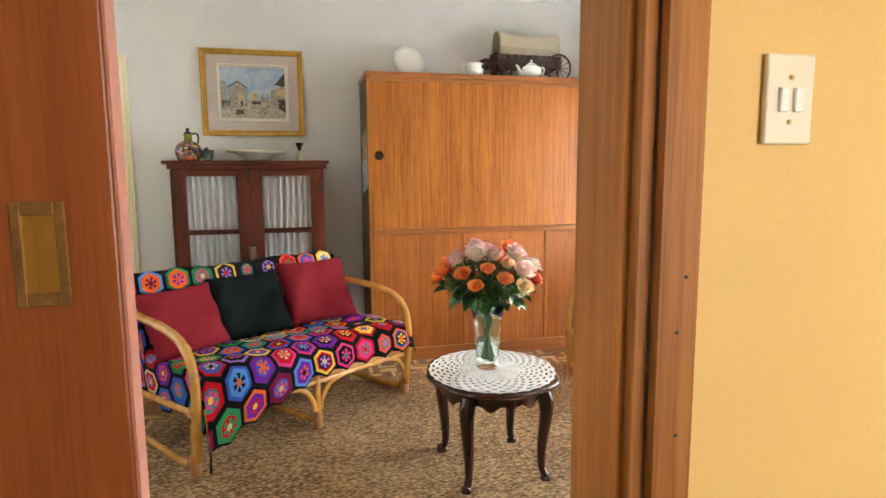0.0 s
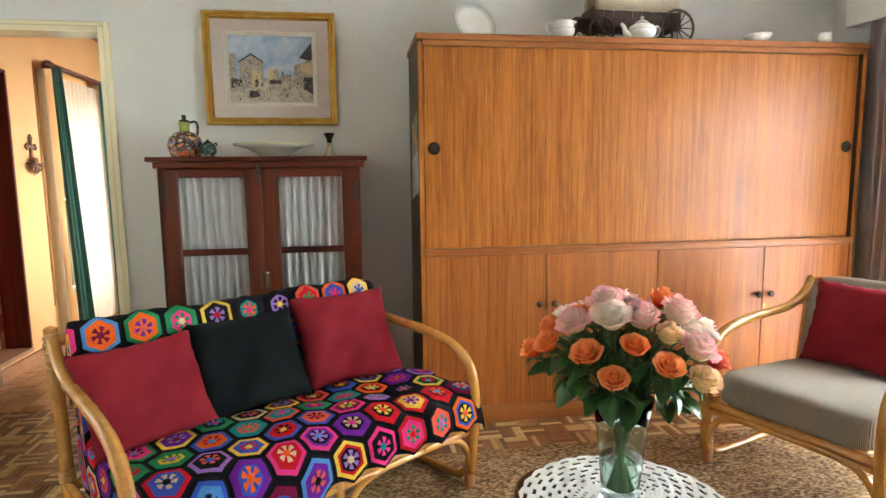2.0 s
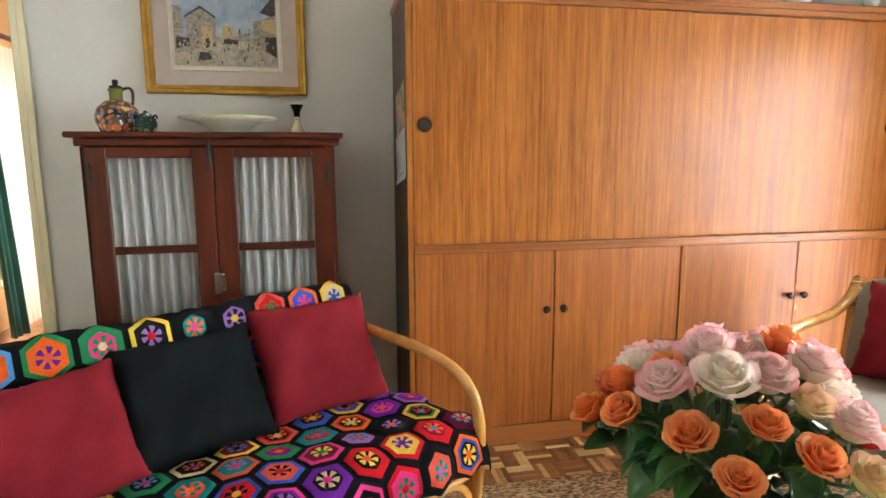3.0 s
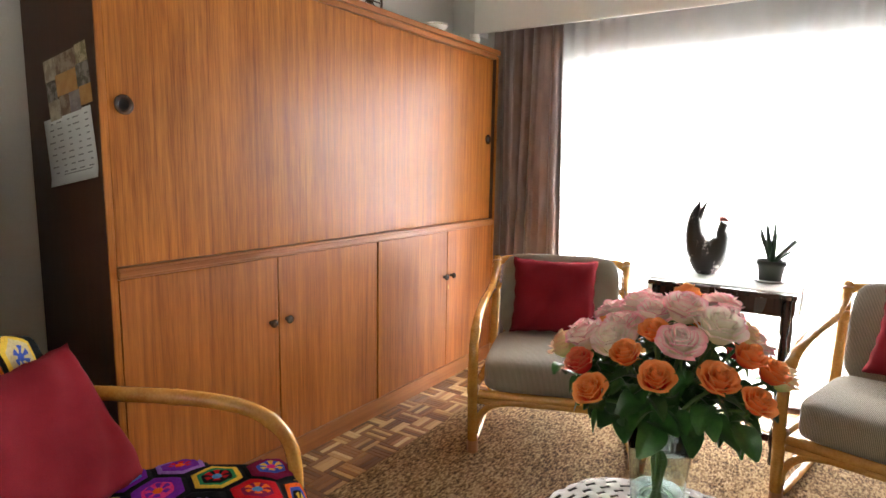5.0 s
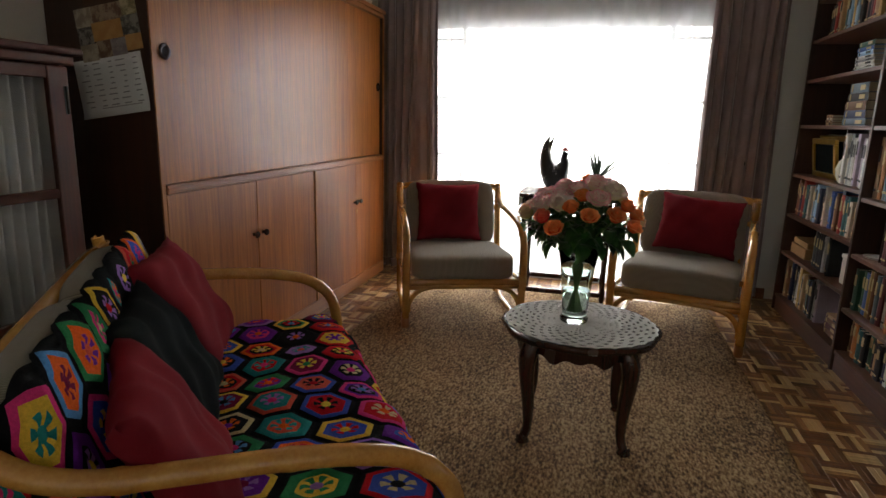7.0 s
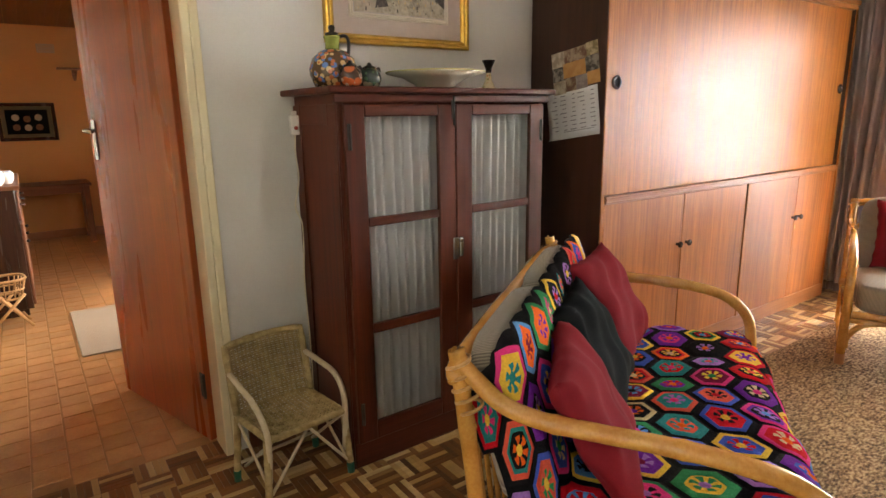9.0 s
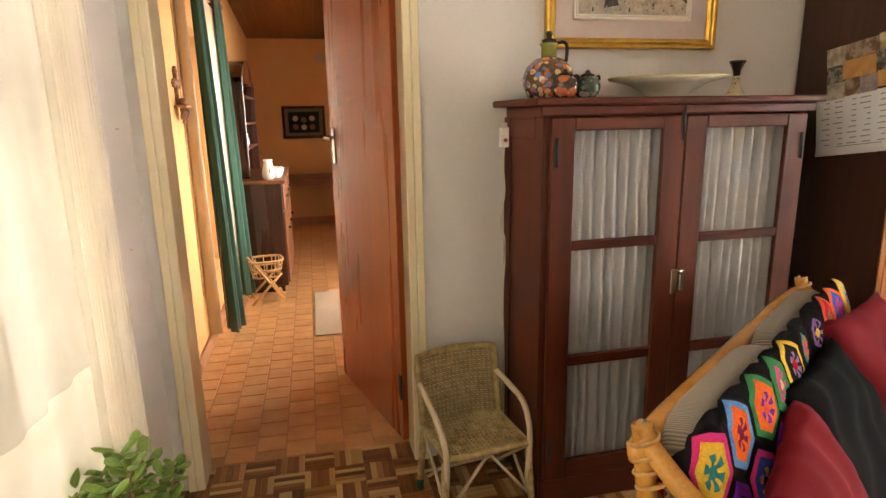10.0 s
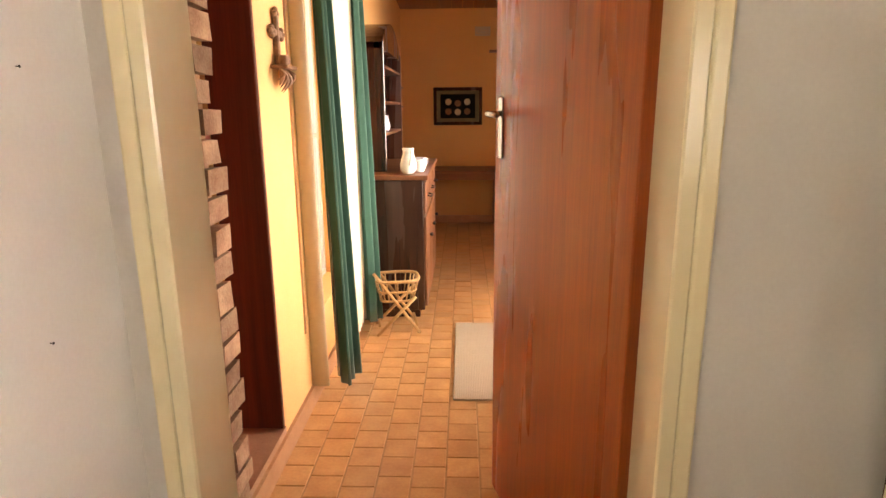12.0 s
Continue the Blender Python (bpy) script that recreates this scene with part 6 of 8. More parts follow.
for y in (1.16, 3.6):
    h = tagged(empty("tieback_hook"), "small dark iron tieback hook on the wall", "hook")
    bm = bmesh.new()
    sweep(bm, spline([(3.079, y, 0.92), (3.03, y, 0.92), (2.985, y, 0.915), (2.965, y, 0.935), (2.968, y, 0.955)], 4), 0.005, 6)
    part("hook", bm, M["iron"], h)
    bm = bmesh.new()
    lathe(bm, [(0.018, 0), (0.018, 0.003), (0.010, 0.005)], 12)
    bmesh.ops.transform(bm, matrix=pose(3.079, y, 0.92, 0, -90), verts=bm.verts)
    part("rose", bm, M["iron"], h)

# side table
st = tagged(empty("side_table", Matrix.Translation((2.51, 2.27, 0))), "dark wooden side table between the bamboo armchairs", "table")
bm = bmesh.new()
box(bm, -0.22, 0.22, -0.29, 0.29, 0.717, 0.74, 0.006, 2)
part("tabletop", bm, M["darkwood"], st)
for x0, x1, y0, y1 in ((-0.19, 0.19, -0.26, -0.245), (-0.19, 0.19, 0.245, 0.26), (-0.20, -0.185, -0.24, 0.24), (0.185, 0.20, -0.24, 0.24)):
    slab("apron", x0, x1, y0, y1, 0.645, 0.717, M["darkwood"], st)
for x in (-0.195, 0.195):
    for y in (-0.255, 0.255):
        bm = bmesh.new()
        lathe(bm, [(0.010, 0.0), (0.014, 0.02), (0.012, 0.08), (0.018, 0.10), (0.018, 0.15), (0.011, 0.17), (0.014, 0.35), (0.017, 0.50), (0.012, 0.56), (0.019, 0.58), (0.019, 0.716)], 10, (x, y, 0.001))
        part("leg", bm, M["darkwood"], st)
for x in (-0.195, 0.195):
    slab("stretcher", x - 0.009, x + 0.009, -0.237, 0.237, 0.11, 0.14, M["darkwood"], st, 0.003)
slab("stretcher", -0.186, 0.186, -0.009, 0.009, 0.112, 0.138, M["darkwood"], st, 0.003)
bm = bmesh.new()
sheet(bm, lambda u, v: (2.33 + 0.36 * u, 1.976 + 0.588 * v + 0.006 * math.sin(u * 60) * (1 if v > 0.5 else -1), 0.7425 + 0.0008 * math.sin(u * 23 + v * 17)), 30, 20, 0.0015)
tagged(part("table_runner", bm, M["cotton"]), "white crocheted runner on the dark side table", "runner")

for y, nm in ((1.9735, -1), (2.5665, 1)):
    bm = bmesh.new()
    sheet(bm, lambda u, v: (2.335 + 0.35 * u, y + nm * (0.003 + 0.002 * math.sin(u * 40)), 0.742 - (0.085 + 0.012 * abs(math.sin(u * 28))) * v), 40, 6, 0.0015)
    tagged(part("runner_end", bm, M["cotton"]), "scalloped crochet end of the runner hanging over the table edge", "runner")

# cockerel ornament, one plain mesh
M["cockerel"] = paint("black_white_cockerel", (0.02, 0.018, 0.018), (0.42, 0.40, 0.38), 7, 0.3, 0.1, spread=(0.52, 0.58))
M["comb"] = paint("red_comb", (0.38, 0.03, 0.02), (0.46, 0.05, 0.03), 20, 0.35)
bm = bmesh.new()
lathe(bm, [(0.062, 0.0), (0.066, 0.02), (0.060, 0.06), (0.03, 0.09)], 16)
body = spline([(0, 0.072, 0.335), (0, 0.098, 0.25), (0, 0.085, 0.15), (0, 0.02, 0.075), (0, -0.055, 0.10), (0, -0.088, 0.16), (0, -0.085, 0.20), (0, -0.098, 0.24)], 5)
fat = spline([(r, 0, 0) for r in (0.004, 0.046, 0.072, 0.090, 0.082, 0.056, 0.036, 0.028)], 5)
sweep(bm, body, [p.x for p in fat], 12)
tail = spline([(0, 0.09, 0.22), (0, 0.055, 0.285), (0, 0.018, 0.345)], 4)
sweep(bm, tail, [0.03, 0.028, 0.025, 0.021, 0.017, 0.013, 0.009, 0.005, 0.001], 8)
for k in range(4):
    f = [(0, -0.068 - 0.013 * k, 0.245), (0, -0.066 - 0.013 * k, 0.272 + 0.006 * (k in (1, 2)))]
    sweep(bm, f, [0.009, 0.003], 6, mat=1)
sweep(bm, [(0, -0.108, 0.238), (0, -0.107, 0.205)], [0.008, 0.004], 6, mat=1)
sweep(bm, [(0, -0.11, 0.25), (0, -0.128, 0.246)], [0.008, 0.001], 6, mat=1)
tagged(part("cockerel_figurine", bm, [M["cockerel"], M["comb"]], m=pose(2.62, 2.375, 0.745) @ Matrix.Diagonal((1.1, 0.66, 1.02, 1))), "black and white cockerel ornament with a red comb", "ornament")

# spiky succulent
al = tagged(empty("succulent_plant", Matrix.Translation((2.56, 2.10, 0.745))), "small spiky succulent in a dark pot on the side table", "plant")
bm = bmesh.new()
lathe(bm, [(0.045, 0.004), (0.055, 0.07), (0.06, 0.075), (0.06, 0.095), (0.052, 0.095), (0.05, 0.085)], 18)
part("pot", bm, M["iron"], al, "dark glazed pot")
bm = bmesh.new()
lathe(bm, [(0.05, 0.0), (0.07, 0.008), (0.072, 0.012), (0.05, 0.004)], 18)
part("saucer", bm, M["porcelain"], al, "white saucer")
M["darkleaf"] = paint("dark_succulent_leaf", (0.016, 0.040, 0.020), (0.035, 0.070, 0.035), 40, 0.4, 0.1)
rd = random.Random(5)
for k in range(11):
    a = k * 2.4
    sp = 0.03 + 0.17 * ((k * 37) % 11) / 11
    h = 0.30 - 0.62 * sp + rd.uniform(-0.01, 0.01)
    bm = bmesh.new()
    f = spline([(0, 0, 0.08), (sp * 0.45 * math.cos(a), sp * 0.45 * math.sin(a), 0.08 + (h - 0.08) * 0.45), (sp * math.cos(a), sp * math.sin(a), h)], 5)
    sweep(bm, f, [0.011 * (1 - (i / (len(f) - 1)) ** 2) + 0.0008 for i in range(len(f))], 6, squash=0.6)
    part("leaf", bm, M["darkleaf"], al)

# ---- bookcase ----
BX0, BX1, BYF, BYB, BH = 1.13, 2.87, 0.90, 0.625, 2.16
BAYS = {"a": (1.832, 2.845), "b": (1.155, 1.804)}
LEVELS = {"a": (0.11, 0.40, 0.645, 0.90, 1.20, 1.47, 1.70, 1.93), "b": (0.11, 0.33, 0.60, 0.87, 1.20, 1.47, 1.77)}
bc = tagged(empty("bookcase", Matrix.Translation((0, 0, 0))), "tall dark wooden bookcase crowded with books along the wall", "bookcase")
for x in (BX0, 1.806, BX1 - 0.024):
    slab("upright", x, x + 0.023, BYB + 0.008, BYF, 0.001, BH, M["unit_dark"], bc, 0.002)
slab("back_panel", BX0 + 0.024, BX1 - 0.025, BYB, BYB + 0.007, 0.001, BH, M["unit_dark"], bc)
slab("top_board", BX0 - 0.01, BX1 + 0.01, BYB, BYF + 0.012, BH + 0.001, BH + 0.025, M["shelfwood"], bc, 0.003)
for bay, (x0, x1) in BAYS.items():
    for z in LEVELS[bay]:
        slab("shelf", x0, x1, BYB + 0.008, BYF - 0.004, z - 0.02, z, M["shelfwood"], bc, 0.002)
    slab("plinth", x0, x1, BYF - 0.03, BYF - 0.012, 0.001, 0.089, M["shelfwood"], bc)

SPINES = {
    "navy": (0.02, 0.03, 0.09), "slate": (0.12, 0.17, 0.22), "red": (0.33, 0.03, 0.02), "maroon": (0.10, 0.02, 0.03), "brown": (0.17, 0.08, 0.04),
    "tan": (0.45, 0.29, 0.15), "cream": (0.62, 0.57, 0.46), "white": (0.72, 0.71, 0.68), "lilac": (0.50, 0.42, 0.52), "green": (0.04, 0.12, 0.07),
    "blue": (0.06, 0.14, 0.48), "sky": (0.30, 0.48, 0.66), "teal": (0.04, 0.16, 0.18), "black": (0.018, 0.018, 0.022), "orange": (0.50, 0.20, 0.06), "grey": (0.33, 0.34, 0.35), "ochre": (0.40, 0.25, 0.07),
}
SP = {k: paint("book_" + k, c, tuple(min(1, x * 1.25 + 0.01) for x in c), 18, 0.5, 0.1, vary=0.18) for k, c in SPINES.items()}
M["pages"] = paint("page_block", (0.60, 0.52, 0.38), (0.70, 0.63, 0.48), 300, 0.85, 0.3, stretch=(1, 1, 0.05))
BOOKS = {}


def book_meshes(w, d, h):
    """Cover with a rounded spine at +y, page block and title bars; shared between alike books."""
    key = (round(w, 3), round(d, 2), round(h, 2))
    if key not in BOOKS:
        w, d, h = key
        c = 0.0022
        bm = bmesh.new()
        box(bm, -w / 2, -w / 2 + c, -d, -0.004, 0, h)
        box(bm, w / 2 - c, w / 2, -d, -0.004, 0, h)
        arc = [(-w / 2 + w * i / 6, 0.0035 * math.sin(math.pi * i / 6)) for i in range(7)]
        lo = [[bm.verts.new((x, y - o, z)) for x, y in arc] for o, z in ((0.004, 0), (0.004, h), (0.0025, h), (0.0025, 0))]
        for p, q in ((0, 1), (1, 2), (2, 3), (3, 0)):
            for i in range(6):
                bm.faces.new((lo[p][i], lo[q][i], lo[q][i + 1], lo[p][i + 1]))
        me = bpy.data.meshes.new("cover")
        bm.to_mesh(me)
        bm.free()
        bm = bmesh.new()
        box(bm, -w / 2 + c, w / 2 - c, -d + 0.004, -0.006, 0.004, h - 0.004)
        mp = bpy.data.meshes.new("pages")
        bm.to_mesh(mp)
        bm.free()
        mp.materials.append(M["pages"])
        bm = bmesh.new()
        for z0, z1, k in ((0.60, 0.86, 0.26), (0.12, 0.16, 0.36)):
            box(bm, -w * k, w * k, 0.0012, 0.0034, h * z0, h * z1)
        mt = bpy.data.meshes.new("title")
        bm.to_mesh(mt)
        bm.free()
        BOOKS[key] = (me, mp, mt, {})
    return BOOKS[key]


M["gold_title"] = paint("gilt_lettering", (0.55, 0.42, 0.18), (0.62, 0.50, 0.25), 40, 0.4)


def book(m, w, d, h, colour, where, flat=False):
    me, mp, mt, tint = book_meshes(w, d, h)
    if colour not in tint:
        a, t = me.copy(), mt.copy()
        a.materials.append(SP[colour])
        t.materials.append(SP["black"] if colour in ("white", "cream", "lilac", "grey", "sky", "tan") else M["gold_title"])
        tint[colour] = (a, t)
    cov, title = tint[colour]
    b = tagged(empty("book", m), f"{colour} book {'lying flat in a stack' if flat else 'standing upright'} {where}", "book", "books in the bookcase")
    for n, x in (("cover", cov), ("pages", mp), ("title", title)):
        o = new(n, x)
        o.parent = b
        if n == "title":
            o["label"] = "lettering bars on the spine"
    return b


BR = random.Random(21)


def book_row(x0, x1, z, cols, h, dh, w0=0.014, w1=0.034, gap=0.0):
    """An upright row from x1 down to x0; the spines face +y."""
    x, i = x1, 0
    while True:
        w = round(BR.uniform(w0, w1) / 0.004) * 0.004
        if x - w < x0:
            break
        hh = round((h + BR.uniform(-dh, dh)) / 0.02) * 0.02
        d = 0.14 if hh < 0.19 else 0.18
        tip = BR.choice((0, 0, 0, 0, 1.5, -1.0)) if gap else 0
        book(pose(x - w / 2, BYF - 0.035 - BR.uniform(0, 0.025), z + 0.0005, 0, tip, 0), w, d, hh, cols[i % len(cols)] if isinstance(cols, list) else cols, "on a dark bookcase shelf")
        x -= w + 0.0012 + (gap * BR.random())
        i += 1


def book_stack(x, z, n, cols, length, turn=90, t0=0.02, t1=0.035):
    """Books lying flat, spines outward; x is the middle."""
    for i in range(n):
        w = round(BR.uniform(t0, t1) / 0.004) * 0.004
        ln = round((length - 0.012 * i + BR.uniform(-0.015, 0.01)) / 0.02) * 0.02
        m = Matrix.Translation((x + ln / 2 + BR.uniform(-0.01, 0.01), BYF - 0.05, z + w / 2 + 0.0006)) @ pose(0, 0, 0, 0, -90, BR.uniform(-2, 2))
        book(m, w, 0.16, ln, cols[i % len(cols)], "on a dark bookcase shelf", True)
        z += w + 0.001


A0, A1 = BAYS["a"]
B0, B1 = BAYS["b"]
# bay beside the window
book_row(A0 + 0.02, A1 - 0.03, 1.93, ["brown", "black", "maroon", "navy", "brown", "tan", "teal"], 0.18, 0.02)
book_row(A0 + 0.01, A1 - 0.10, 1.70, ["black", "brown", "black", "maroon", "red", "brown", "tan", "ochre", "teal", "navy", "sky", "ochre", "slate", "sky", "slate"], 0.19, 0.02, 0.018, 0.036)
book_stack(2.18, 1.47, 8, ["sky", "white", "white", "grey", "white", "sky", "blue", "green"], 0.26, 90, 0.012, 0.024)
book_stack(2.18, 1.20, 5, ["slate", "navy", "brown", "black", "slate"], 0.28, 90, 0.036, 0.05)
book_stack(2.52, 1.20, 4, ["tan", "brown", "cream", "brown"], 0.12, 90, 0.012, 0.02)
book_row(A0 + 0.005, A0 + 0.40, 0.90, ["white", "white", "cream", "white", "grey", "white", "white", "lilac", "lilac", "grey", "lilac", "white", "lilac"], 0.24, 0.02, 0.014, 0.03, 0.004)
book_row(A0 + 0.01, A1 - 0.03, 0.645, ["brown", "brown", "navy", "red", "slate", "teal", "teal", "cream", "orange", "black", "slate", "sky", "navy", "navy", "green", "cream", "blue", "blue", "tan"], 0.20, 0.02, 0.018, 0.044)
book_row(A0 + 0.30, A0 + 0.62, 0.40, ["black", "black", "white", "black", "black"], 0.20, 0.005, 0.022, 0.03)
book_row(A0 + 0.40, A1 - 0.04, 0.11, ["tan", "brown", "teal", "black", "navy", "grey", "black", "grey", "lilac", "tan", "ochre", "slate"], 0.22, 0.02, 0.018, 0.036)
book_stack(2.0, 0.11, 4, ["brown", "maroon", "brown", "tan"], 0.22, 90, 0.02, 0.03)
# bay further along
book_row(B0 + 0.02, B1 - 0.01, 1.77, ["navy", "brown", "red", "tan", "green", "maroon", "black"], 0.22, 0.03)
book_row(B0 + 0.02, B1 - 0.005, 1.47, ["navy", "black", "sky", "black", "sky", "sky", "white", "sky", "red", "slate", "cream"], 0.25, 0.01, 0.018, 0.044)
book_stack(1.62, 1.20, 3, ["green", "cream", "tan"], 0.20, 90, 0.016, 0.024)
book_row(B0 + 0.02, 1.45, 1.20, ["brown", "green", "tan", "navy", "red", "cream"], 0.21, 0.02)
book_row(B0 + 0.02, B1 - 0.005, 0.87, ["tan", "orange", "slate", "slate", "slate", "slate", "lilac", "maroon", "maroon", "slate", "slate", "navy", "black", "red"], 0.27, 0.02, 0.022, 0.044)
book_row(B0 + 0.02, B1 - 0.19, 0.60, ["maroon"], 0.18, 0.005, 0.022, 0.026)
book_row(B0 + 0.02, B1 - 0.005, 0.33, ["green", "green", "blue", "ochre", "brown", "tan", "slate", "maroon", "grey", "red", "orange", "white", "teal", "green"], 0.21, 0.02, 0.022, 0.044)
book_row(B0 + 0.02, B1 - 0.005, 0.11, ["ochre", "brown", "orange", "slate", "teal", "black", "green", "black", "tan", "black", "navy", "white", "black"], 0.17, 0.01, 0.022, 0.044)

# other things on the shelves
M["slip"] = paint("slipcase", (0.05, 0.03, 0.03), (0.08, 0.05, 0.045), 12, 0.5)
bm = bmesh.new()
box(bm, B1 - 0.187, B1 - 0.182, BYF - 0.22, BYF - 0.045, 0.6005, 0.80)
tagged(part("book_end", bm, M["slip"]), "dark end board of a boxed book set", "bookend")
bm = bmesh.new()
box(bm, A0 + 0.03, A0 + 0.21, BYF - 0.21, BYF - 0.06, 0.4005, 0.53, 0.004, 2)
box(bm, A0 + 0.025, A0 + 0.215, BYF - 0.214, BYF - 0.056, 0.532, 0.555, 0.004, 2)
tagged(part("storage_box", bm, M["white"]), "white lidded box on a bookcase shelf", "box")
M["card"] = paint("brown_card", (0.36, 0.20, 0.08), (0.45, 0.27, 0.12), 8, 0.8, 0.1)
for z0, z1, s in ((0.4005, 0.465, 0.0), (0.466, 0.50, 0.012)):
    bm = bmesh.new()
    box(bm, A1 - 0.29 + s, A1 - 0.02, BYF - 0.22, BYF - 0.05 - s, z0, z1, 0.003)
    tagged(part("cardboard_box", bm, M["card"]), "flat brown cardboard box on a bookcase shelf", "box", "cardboard boxes")
for k, (w, h, mat, lab) in enumerate(((0.42, 0.25, "white", "white"), (0.40, 0.245, "gilt", "gilded"), (0.37, 0.225, "gilt", "gilded"))):
    m = pose(A1 - 0.235 - 0.012 * k, BYF - 0.20 + 0.05 * k, 0.9005, -8)
    f = tagged(empty("picture_frame", m), f"{lab} picture frame leaning on a bookcase shelf", "picture frame", "stacked frames")
    bm = bmesh.new()
    for a, b, c, d in ((-w / 2, w / 2, 0, 0.03), (-w / 2, w / 2, h - 0.03, h), (-w / 2, -w / 2 + 0.03, 0.03, h - 0.03), (w / 2 - 0.03, w / 2, 0.03, h - 0.03)):
        box(bm, a, b, -0.008, 0.012, c, d, 0.003)
    part("frame", bm, M[mat], f)
    slab("picture", -w / 2 + 0.03, w / 2 - 0.03, -0.006, 0.002, 0.03, h - 0.03, M["charcoal"], f, label="dark picture")
bm = bmesh.new()
lathe(bm, [(0.02, 0), (0.035, 0.03), (0.042, 0.07), (0.03, 0.11), (0.014, 0.13), (0.018, 0.15)], 16)
tagged(part("small_vase", bm, M["bowl"], m=pose(A0 + 0.44, BYF - 0.08, 0.9005)), "small patterned vase beside the white books", "vase")
mg = tagged(empty("mug", pose(1.68, BYF - 0.1, 1.272)), "white china mug standing on stacked books", "mug")
bm = bmesh.new()
lathe(bm, [(0.032, 0), (0.038, 0.01), (0.040, 0.09), (0.036, 0.09), (0.034, 0.012)], 20)
part("cup", bm, M["porcelain"], mg)
bm = bmesh.new()
sweep(bm, spline([(0.038, 0, 0.02), (0.062, 0, 0.03), (0.064, 0, 0.06), (0.039, 0, 0.075)], 5), 0.005, 6)
part("handle", bm, M["porcelain"], mg)
bm = bmesh.new()
lathe(bm, [(0.03, 0), (0.055, 0.008), (0.058, 0.014), (0.03, 0.006)], 20)
tagged(part("saucer", bm, M["porcelain"], m=pose(B1 - 0.11, BYF - 0.07, 0.6005)), "small white saucer on a bookcase shelf", "saucer")

# ---- the lace window, the little chair and the kitchen ----
# lace curtain with an embroidered hem
def lace_fn(y0, y1, z0, z1, seed):
    rd = random.Random(seed)
    ph = [rd.uniform(0, 6.28) for _ in range(4)]

    def fn(u, v):
        w = u * 13 * 2 * math.pi + 1.1 * math.sin(u * 7 + ph[0])
        d = 0.017 * (0.6 + 0.4 * math.sin(u * 11 + ph[1])) * (1 - 0.4 * v)
        return (-1.858 + d * math.sin(w) + 0.006 * math.sin(2.1 * w + v * 3), y0 + (y1 - y0) * u + (0.09 * u) * (1 - v) - 0.02, z0 + (z1 - z0) * v)
    return fn


M["lace_hem"] = sheer("embroidered_lace", (0.88, 0.84, 0.74), 0.28)
lc = tagged(empty("lace_curtain"), "long cream lace curtain with an embroidered hem over the window", "curtain")
fn = lace_fn(0.64, 3.47, 0.03, 2.32, 4)
bm = bmesh.new()
sheet(bm, lambda u, v: fn(u, 0.35 + 0.65 * v), 340, 12)
part("panel", bm, M["lace"], lc)
bm = bmesh.new()
sheet(bm, lambda u, v: fn(u, 0.35 * v), 340, 10)
part("hem", bm, M["lace_hem"], lc, "denser embroidered lace hem")
for k in range(5):
    bm = bmesh.new()
    vv = (0.33, 0.27, 0.20, 0.14, 0.055)[k]
    sheet(bm, lambda u, v: (Vector(fn(u, vv + 0.012 * v)) + Vector((0.0025, 0, 0))), 260, 1)
    part("ribbon", bm, M["lace_hem"], lc, "stitched ribbon band")
fn2 = lace_fn(3.32, 3.49, 0.04, 2.32, 9)
bm = bmesh.new()
sheet(bm, lambda u, v: Vector(fn2(u, v)) + Vector((0.03, 0, 0)), 160, 12)
part("overlapping_panel", bm, M["lace"], lc)
bm = bmesh.new()
sweep(bm, [(-1.885, 0.62, 2.33), (-1.885, 3.52, 2.33)], 0.007, 8)
part("curtain_wire", bm, M["white"], lc)

# jade plant on a white stand
jp = tagged(empty("jade_plant", Matrix.Translation((-1.79, 3.185, 0.095))), "green jade plant in a pale grey pot by the lace", "plant")
bm = bmesh.new()
lathe(bm, [(0.075, 0.262), (0.085, 0.27), (0.115, 0.42), (0.125, 0.425), (0.125, 0.45), (0.112, 0.45), (0.108, 0.43)], 24)
part("pot", bm, M["porcelain"], jp, "pale glazed pot")
bm = bmesh.new()
lathe(bm, [(0.10, 0.425), (0.104, 0.436), (0.0, 0.44)], 18)
part("soil", bm, M["subfloor"], jp)
M["jade"] = paint("jade_leaf", (0.10, 0.22, 0.03), (0.22, 0.36, 0.07), 25, 0.28, 0.05, vary=0.25)
M["jadestem"] = paint("jade_stem", (0.20, 0.15, 0.07), (0.28, 0.21, 0.10), 40, 0.7, 0.4)
bm = bmesh.new()
bmesh.ops.create_uvsphere(bm, u_segments=8, v_segments=6, radius=1.0)
for v in bm.verts:
    x = v.co.x
    v.co = ((x + 1) * 0.018, v.co.y * 0.0115 * (0.75 + 0.35 * x), v.co.z * 0.004 + 0.006 * ((x + 1) / 2) ** 2)
for f in bm.faces:
    f.smooth = True
jme = bpy.data.meshes.new("leaf")
bm.to_mesh(jme)
bm.free()
jme.materials.append(M["jade"])
rd = random.Random(9)
